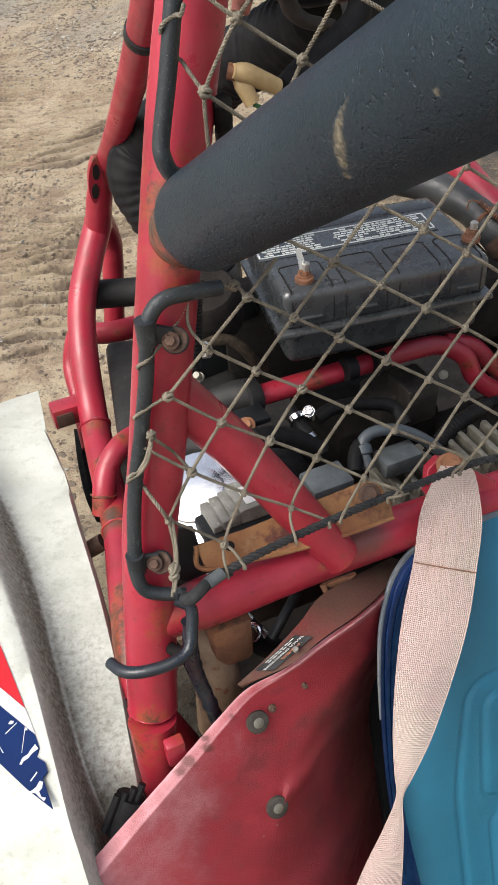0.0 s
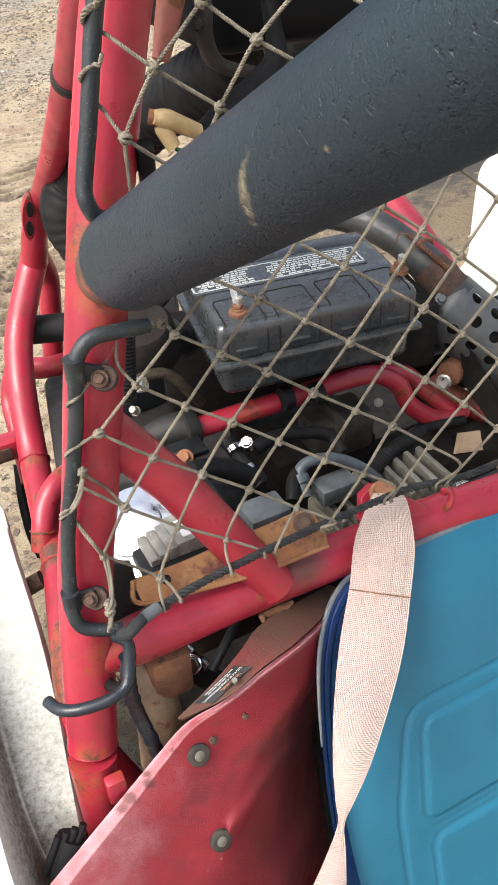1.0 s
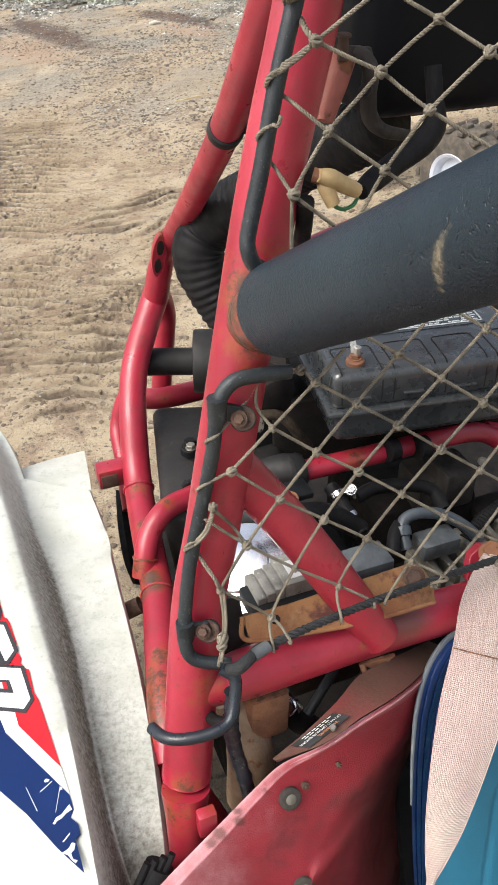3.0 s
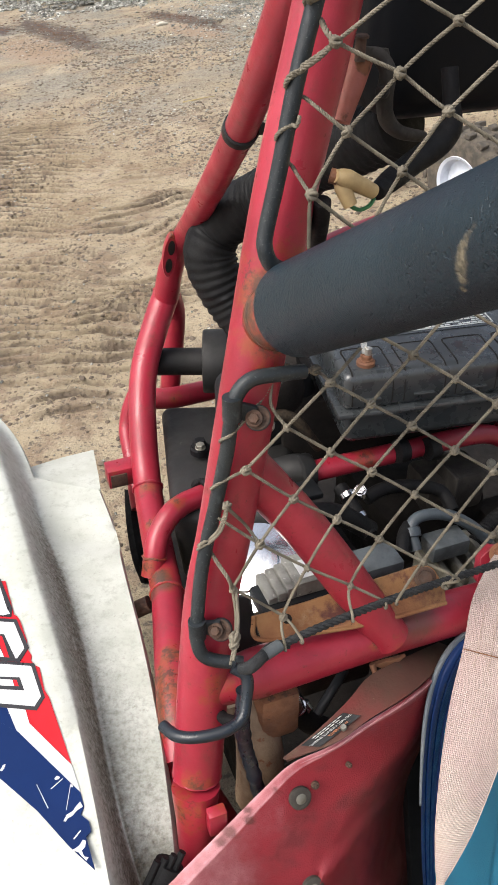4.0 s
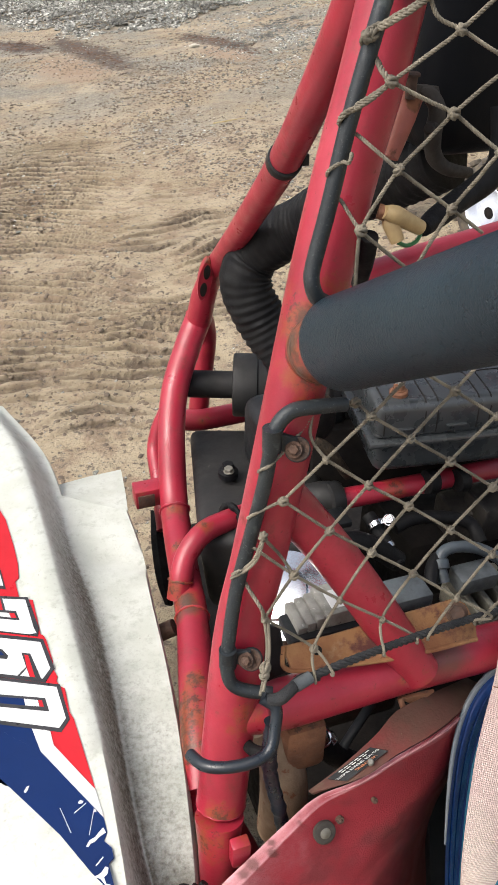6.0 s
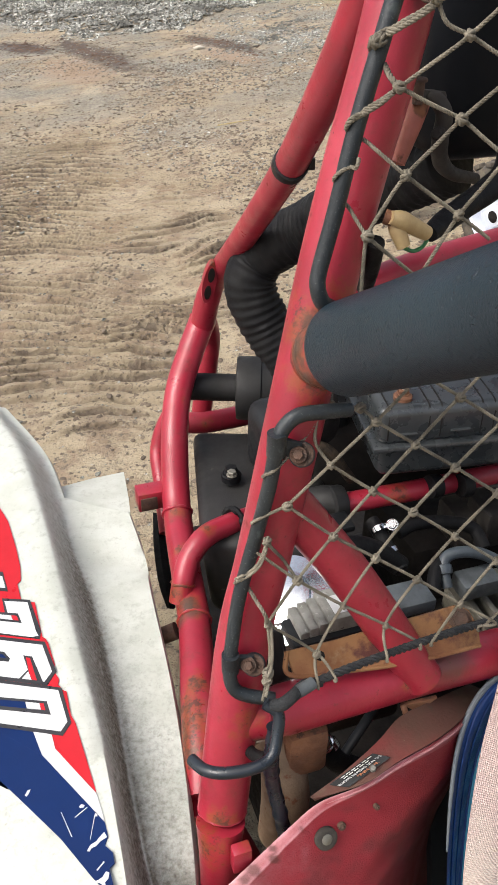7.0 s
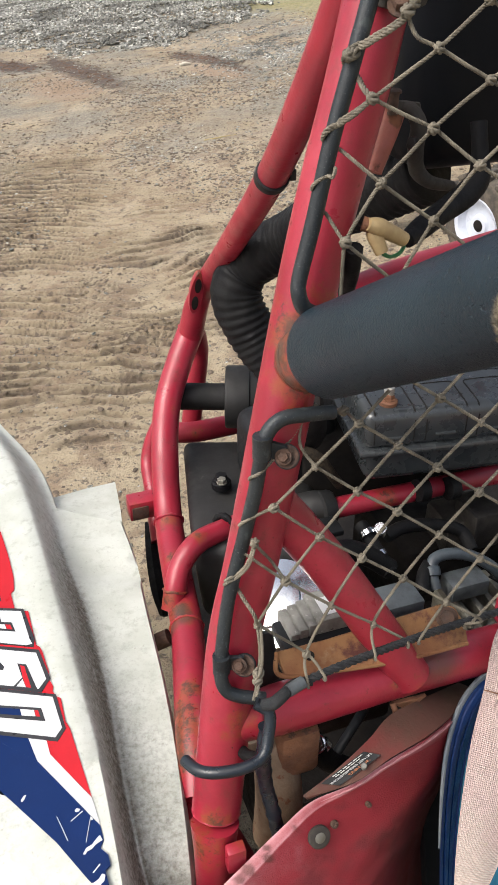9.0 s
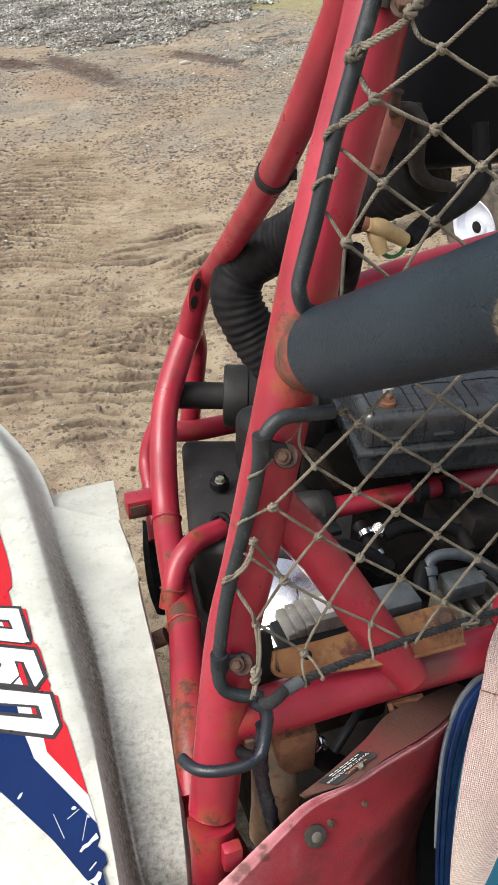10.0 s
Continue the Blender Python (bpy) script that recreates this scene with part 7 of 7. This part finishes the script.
def build_hose():
    path = spline(HOSE, 60)
    d = np.concatenate([[0], np.cumsum(np.linalg.norm(np.diff(path, axis=0), axis=1))])
    s = np.arange(0, d[-1], 0.0016)
    path = np.stack([np.interp(s, d, path[:, k]) for k in range(3)], 1)
    t, u, v = frames_along(path)
    n = 36
    pts = []
    for k in range(len(path)):
        for i in range(n):
            g = 2 * math.pi * i / n
            soft = 0.5 + 0.5 * noise.noise((math.cos(g) * 1.5, math.sin(g) * 1.5, s[k] * 22))
            r = 0.0300 + 0.0014 * soft * math.sin(2 * math.pi * (s[k] / 0.0098) + 2.0 * g) + 0.0022 * noise.noise((math.cos(g) * 2, math.sin(g) * 2 + 5, s[k] * 45))
            pts.append(path[k] + r * (math.cos(g) * u[k] + math.sin(g) * v[k]))
    faces = [[k * n + i, k * n + (i + 1) % n, (k + 1) * n + (i + 1) % n, (k + 1) * n + i] for k in range(len(path) - 1) for i in range(n)]
    faces += [list(range(n))[::-1], [(len(path) - 1) * n + i for i in range(n)]]
    part("corrugated_sleeve", (pts, faces), rubber, air_hose, smooth=180)
    for k in (6,):
        part("hose_band", sweep(np.array(bead(path[k], t[k], 0.0300, 0.002)[0]).reshape(-1, 8, 3).mean(1), 0.003, 8, cap=False), zinc, air_hose, "steel hose band")


build_hose()

# ---- air box behind the upper net ----
faded_red = surface("faded_orange_red_paint", (0.34, 0.10, 0.075), (0.24, 0.075, 0.05), 30, 0.6, bump=0.2, bscale=260, wear=(RUST, 55))
airbox = thing("airbox", (0.1473, 0.7447, 1.1348), "large black plastic air box with a metal rim and a cable", "air box")
part("box", block(V((0.0822, 0.6170, 1.1452)), (0.34, 0.20, 0.30), 0.03, seg=5), box_mat, airbox)
part("rim", tube([(0.0722, 0.5995, 1.2053), (0.0797, 0.5932, 1.2028), (0.0845, 0.5892, 1.1932), (0.0825, 0.5906, 1.1775), (0.0848, 0.5970, 1.1601), (0.0950, 0.6014, 1.1484), (0.1151, 0.6136, 1.1388)], [0.004, 0.0055, 0.006, 0.006, 0.006, 0.005, 0.004], 12), grimy, airbox)
part("rim_bolt", bolt((0.0799, 0.5841, 1.1823), (-0.5, -0.7, 0.4), 0.0035, 0.003, 1.5), grimy, airbox)
part("mount_tube", tube([(0.0662, 0.5929, 1.2029), (0.0597, 0.5843, 1.1904), (0.0496, 0.5742, 1.1689)], [0.0095, 0.0085, 0.0058], 18), faded_red, airbox, wear=[((0.0704, 0.5780, 1.2039), 0.012), ((0.0510, 0.5632, 1.1740), 0.01)])
part("mount_bolt", add(lathe([(0.0036, -0.012), (0.0036, 0.002), (0.0052, 0.002), (0.0052, 0.0035), (0.004, 0.0045)], (0.0659, 0.5827, 1.2163), UP, 22)), rust_dark, airbox)
part("mount_lug", plate([(0.0641, 0.5895, 1.2122), (0.0874, 0.5981, 1.2061), (0.0885, 0.5970, 1.2009), (0.0640, 0.5899, 1.2038)], 0.004), grimy, airbox)
part("loom", tube([(0.1294, 0.5992, 1.1883), (0.1292, 0.5918, 1.1685), (0.1278, 0.5865, 1.1519), (0.1170, 0.5800, 1.1428), (0.0949, 0.5636, 1.1373), (0.0775, 0.5485, 1.1336), (0.0649, 0.5350, 1.1320)], [0.006, 0.006, 0.0085, 0.0095, 0.0085, 0.008, 0.006], 14), rubber, airbox)
plug = thing("wire_plug", (0.0459, 0.5155, 1.1397), "yellowed nylon wire connectors hanging on a black loom", "connector")
part("housing", tube([(0.0351, 0.5114, 1.1553), (0.0428, 0.5137, 1.1513), (0.0611, 0.5258, 1.1363)], [0.0042, 0.0062, 0.0050], 16), cream, plug)
part("housing", tube([(0.0376, 0.5201, 1.1539), (0.0398, 0.5145, 1.1455), (0.0437, 0.5118, 1.1343)], [0.0038, 0.0056, 0.0046], 16), cream, plug)
part("plug_collar", tube([(0.0320, 0.5156, 1.1546), (0.0370, 0.5146, 1.1528)], 0.005, 10), rusty, plug)
part("green_wire", tube([(0.0446, 0.5133, 1.1328), (0.0504, 0.5157, 1.1291), (0.0578, 0.5226, 1.1283), (0.0621, 0.5289, 1.1302)], 0.0014, 8), surface("green_wire", (0.03, 0.16, 0.05), (0.02, 0.11, 0.04), 40, 0.5), plug)
part("black_wire", tube([(0.0261, 0.5143, 1.1387), (0.0246, 0.5247, 1.1184), (0.0234, 0.5530, 1.0889)], 0.006, 10), rubber, airbox)
part("top_lug", block((0.0486, 0.5193, 1.2786), (0.03, 0.02, 0.03), 0.004), grimy, rod)
part("top_lug_bolt", bolt((0.0578, 0.5129, 1.2812), (-0.1, -0.75, 0.62), 0.006, 0.006, 1.4), rust_dark, rod)

# ---- wheel under the fender that carries the frame ----
def wheel(at, axis, r, width, rim_r, tread):
    prof = [(rim_r, -width / 2), (r * 0.8, -width * 0.52), (r * 0.95, -width * 0.46), (r, -width * 0.30), (r, width * 0.30), (r * 0.95, width * 0.46), (r * 0.8, width * 0.52), (rim_r, width / 2)]
    tyre = lathe(prof, at, axis, 40, cap=False)
    a = unit(axis)
    u = unit(np.cross(a, (0, 0, 1)))
    v = np.cross(a, u)
    lugs = []
    for k in range(tread):
        g = 2 * math.pi * k / tread
        for s in (-0.36, 0.0, 0.36):
            gg = g + (0.5 if s == 0 else 0) * 2 * math.pi / tread
            d = math.cos(gg) * u + math.sin(gg) * v
            t = np.cross(a, d)
            lugs.append(block(V(at) + d * (r * 0.97) + a * (s * width - 0.12 * width) - t * 0.014, (0.24 * width, 0.028, 0.018), 0.003, (a, t, d), 1))
    disc = lathe([(rim_r * 1.02, -width * 0.5), (rim_r * 1.04, width * 0.49), (rim_r * 1.03, width * 0.54), (rim_r * 0.92, width * 0.5), (rim_r * 0.82, width * 0.30), (rim_r * 0.40, width * 0.34), (rim_r * 0.33, width * 0.42), (rim_r * 0.1, width * 0.43)], at, a, 36)
    return add(tyre, *lugs), disc


for at in ((-0.42, 0.72, 0.285), (0.95, 1.15, 0.285)):
    t, d = wheel(at, -AX, 0.275, 0.24, 0.11, 18)
    w = part("wheel", t, rubber, buggy, "knobbly black tyre")
    part("rim", d, zinc, w)
part("axle", tube([(-0.42, 0.72, 0.285), (0.95, 1.15, 0.285)], 0.02, 14), soot, buggy)
part("lower_frame", tube([(-0.1492, 0.4481, 0.6388), (-0.06, 0.45, 0.35), (0.1, 0.6, 0.25), (0.25, 0.93, 0.27)], 0.018, 16), red, buggy)

# ---- quad bike parked behind ----
quad = thing("quad_bike", (0.8521, 3.0143, 0.0000), "parked quad bike with white-rimmed knobbly wheels, mostly hidden", "quad bike")
Q0 = V((0.8707, 2.9867, 0.0000))
t, d = wheel(Q0 + V((0, 0, 0.178)), unit((-0.88, -0.47, 0)), 0.182, 0.15, 0.104, 18)
w = part("wheel", t, tyre_mat, quad, "dusty knobbly tyre")
part("rim", d, rim_white, w, "white steel rim")
part("hub", lathe([(0.024, 0.04), (0.022, 0.066), (0.014, 0.07)], Q0 + V((0, 0, 0.178)), (-0.88, -0.47, 0), 18), soot, w)
t, d = wheel(Q0 + V((1.05, 0.56, 0.178)), unit((-0.88, -0.47, 0)), 0.178, 0.15, 0.098, 18)
w = part("wheel", t, tyre_mat, quad, "dusty knobbly tyre")
part("rim", d, rim_white, w, "white steel rim")
part("frame_rail", tube([Q0 + V((0.1, 0.1, 0.25)), Q0 + V((0.5, 0.2, 0.3)), Q0 + V((1.2, 0.5, 0.3))], 0.03, 14), soot, quad)
part("foot_rest", block(Q0 + V((-0.42, 0.35, 0.16)), (0.25, 0.10, 0.05), 0.01), grey_block, quad)
part("bodywork", block(Q0 + V((-0.2, 0.3, 0.32)), (1.2, 0.5, 0.3), 0.06, seg=3), black, quad)
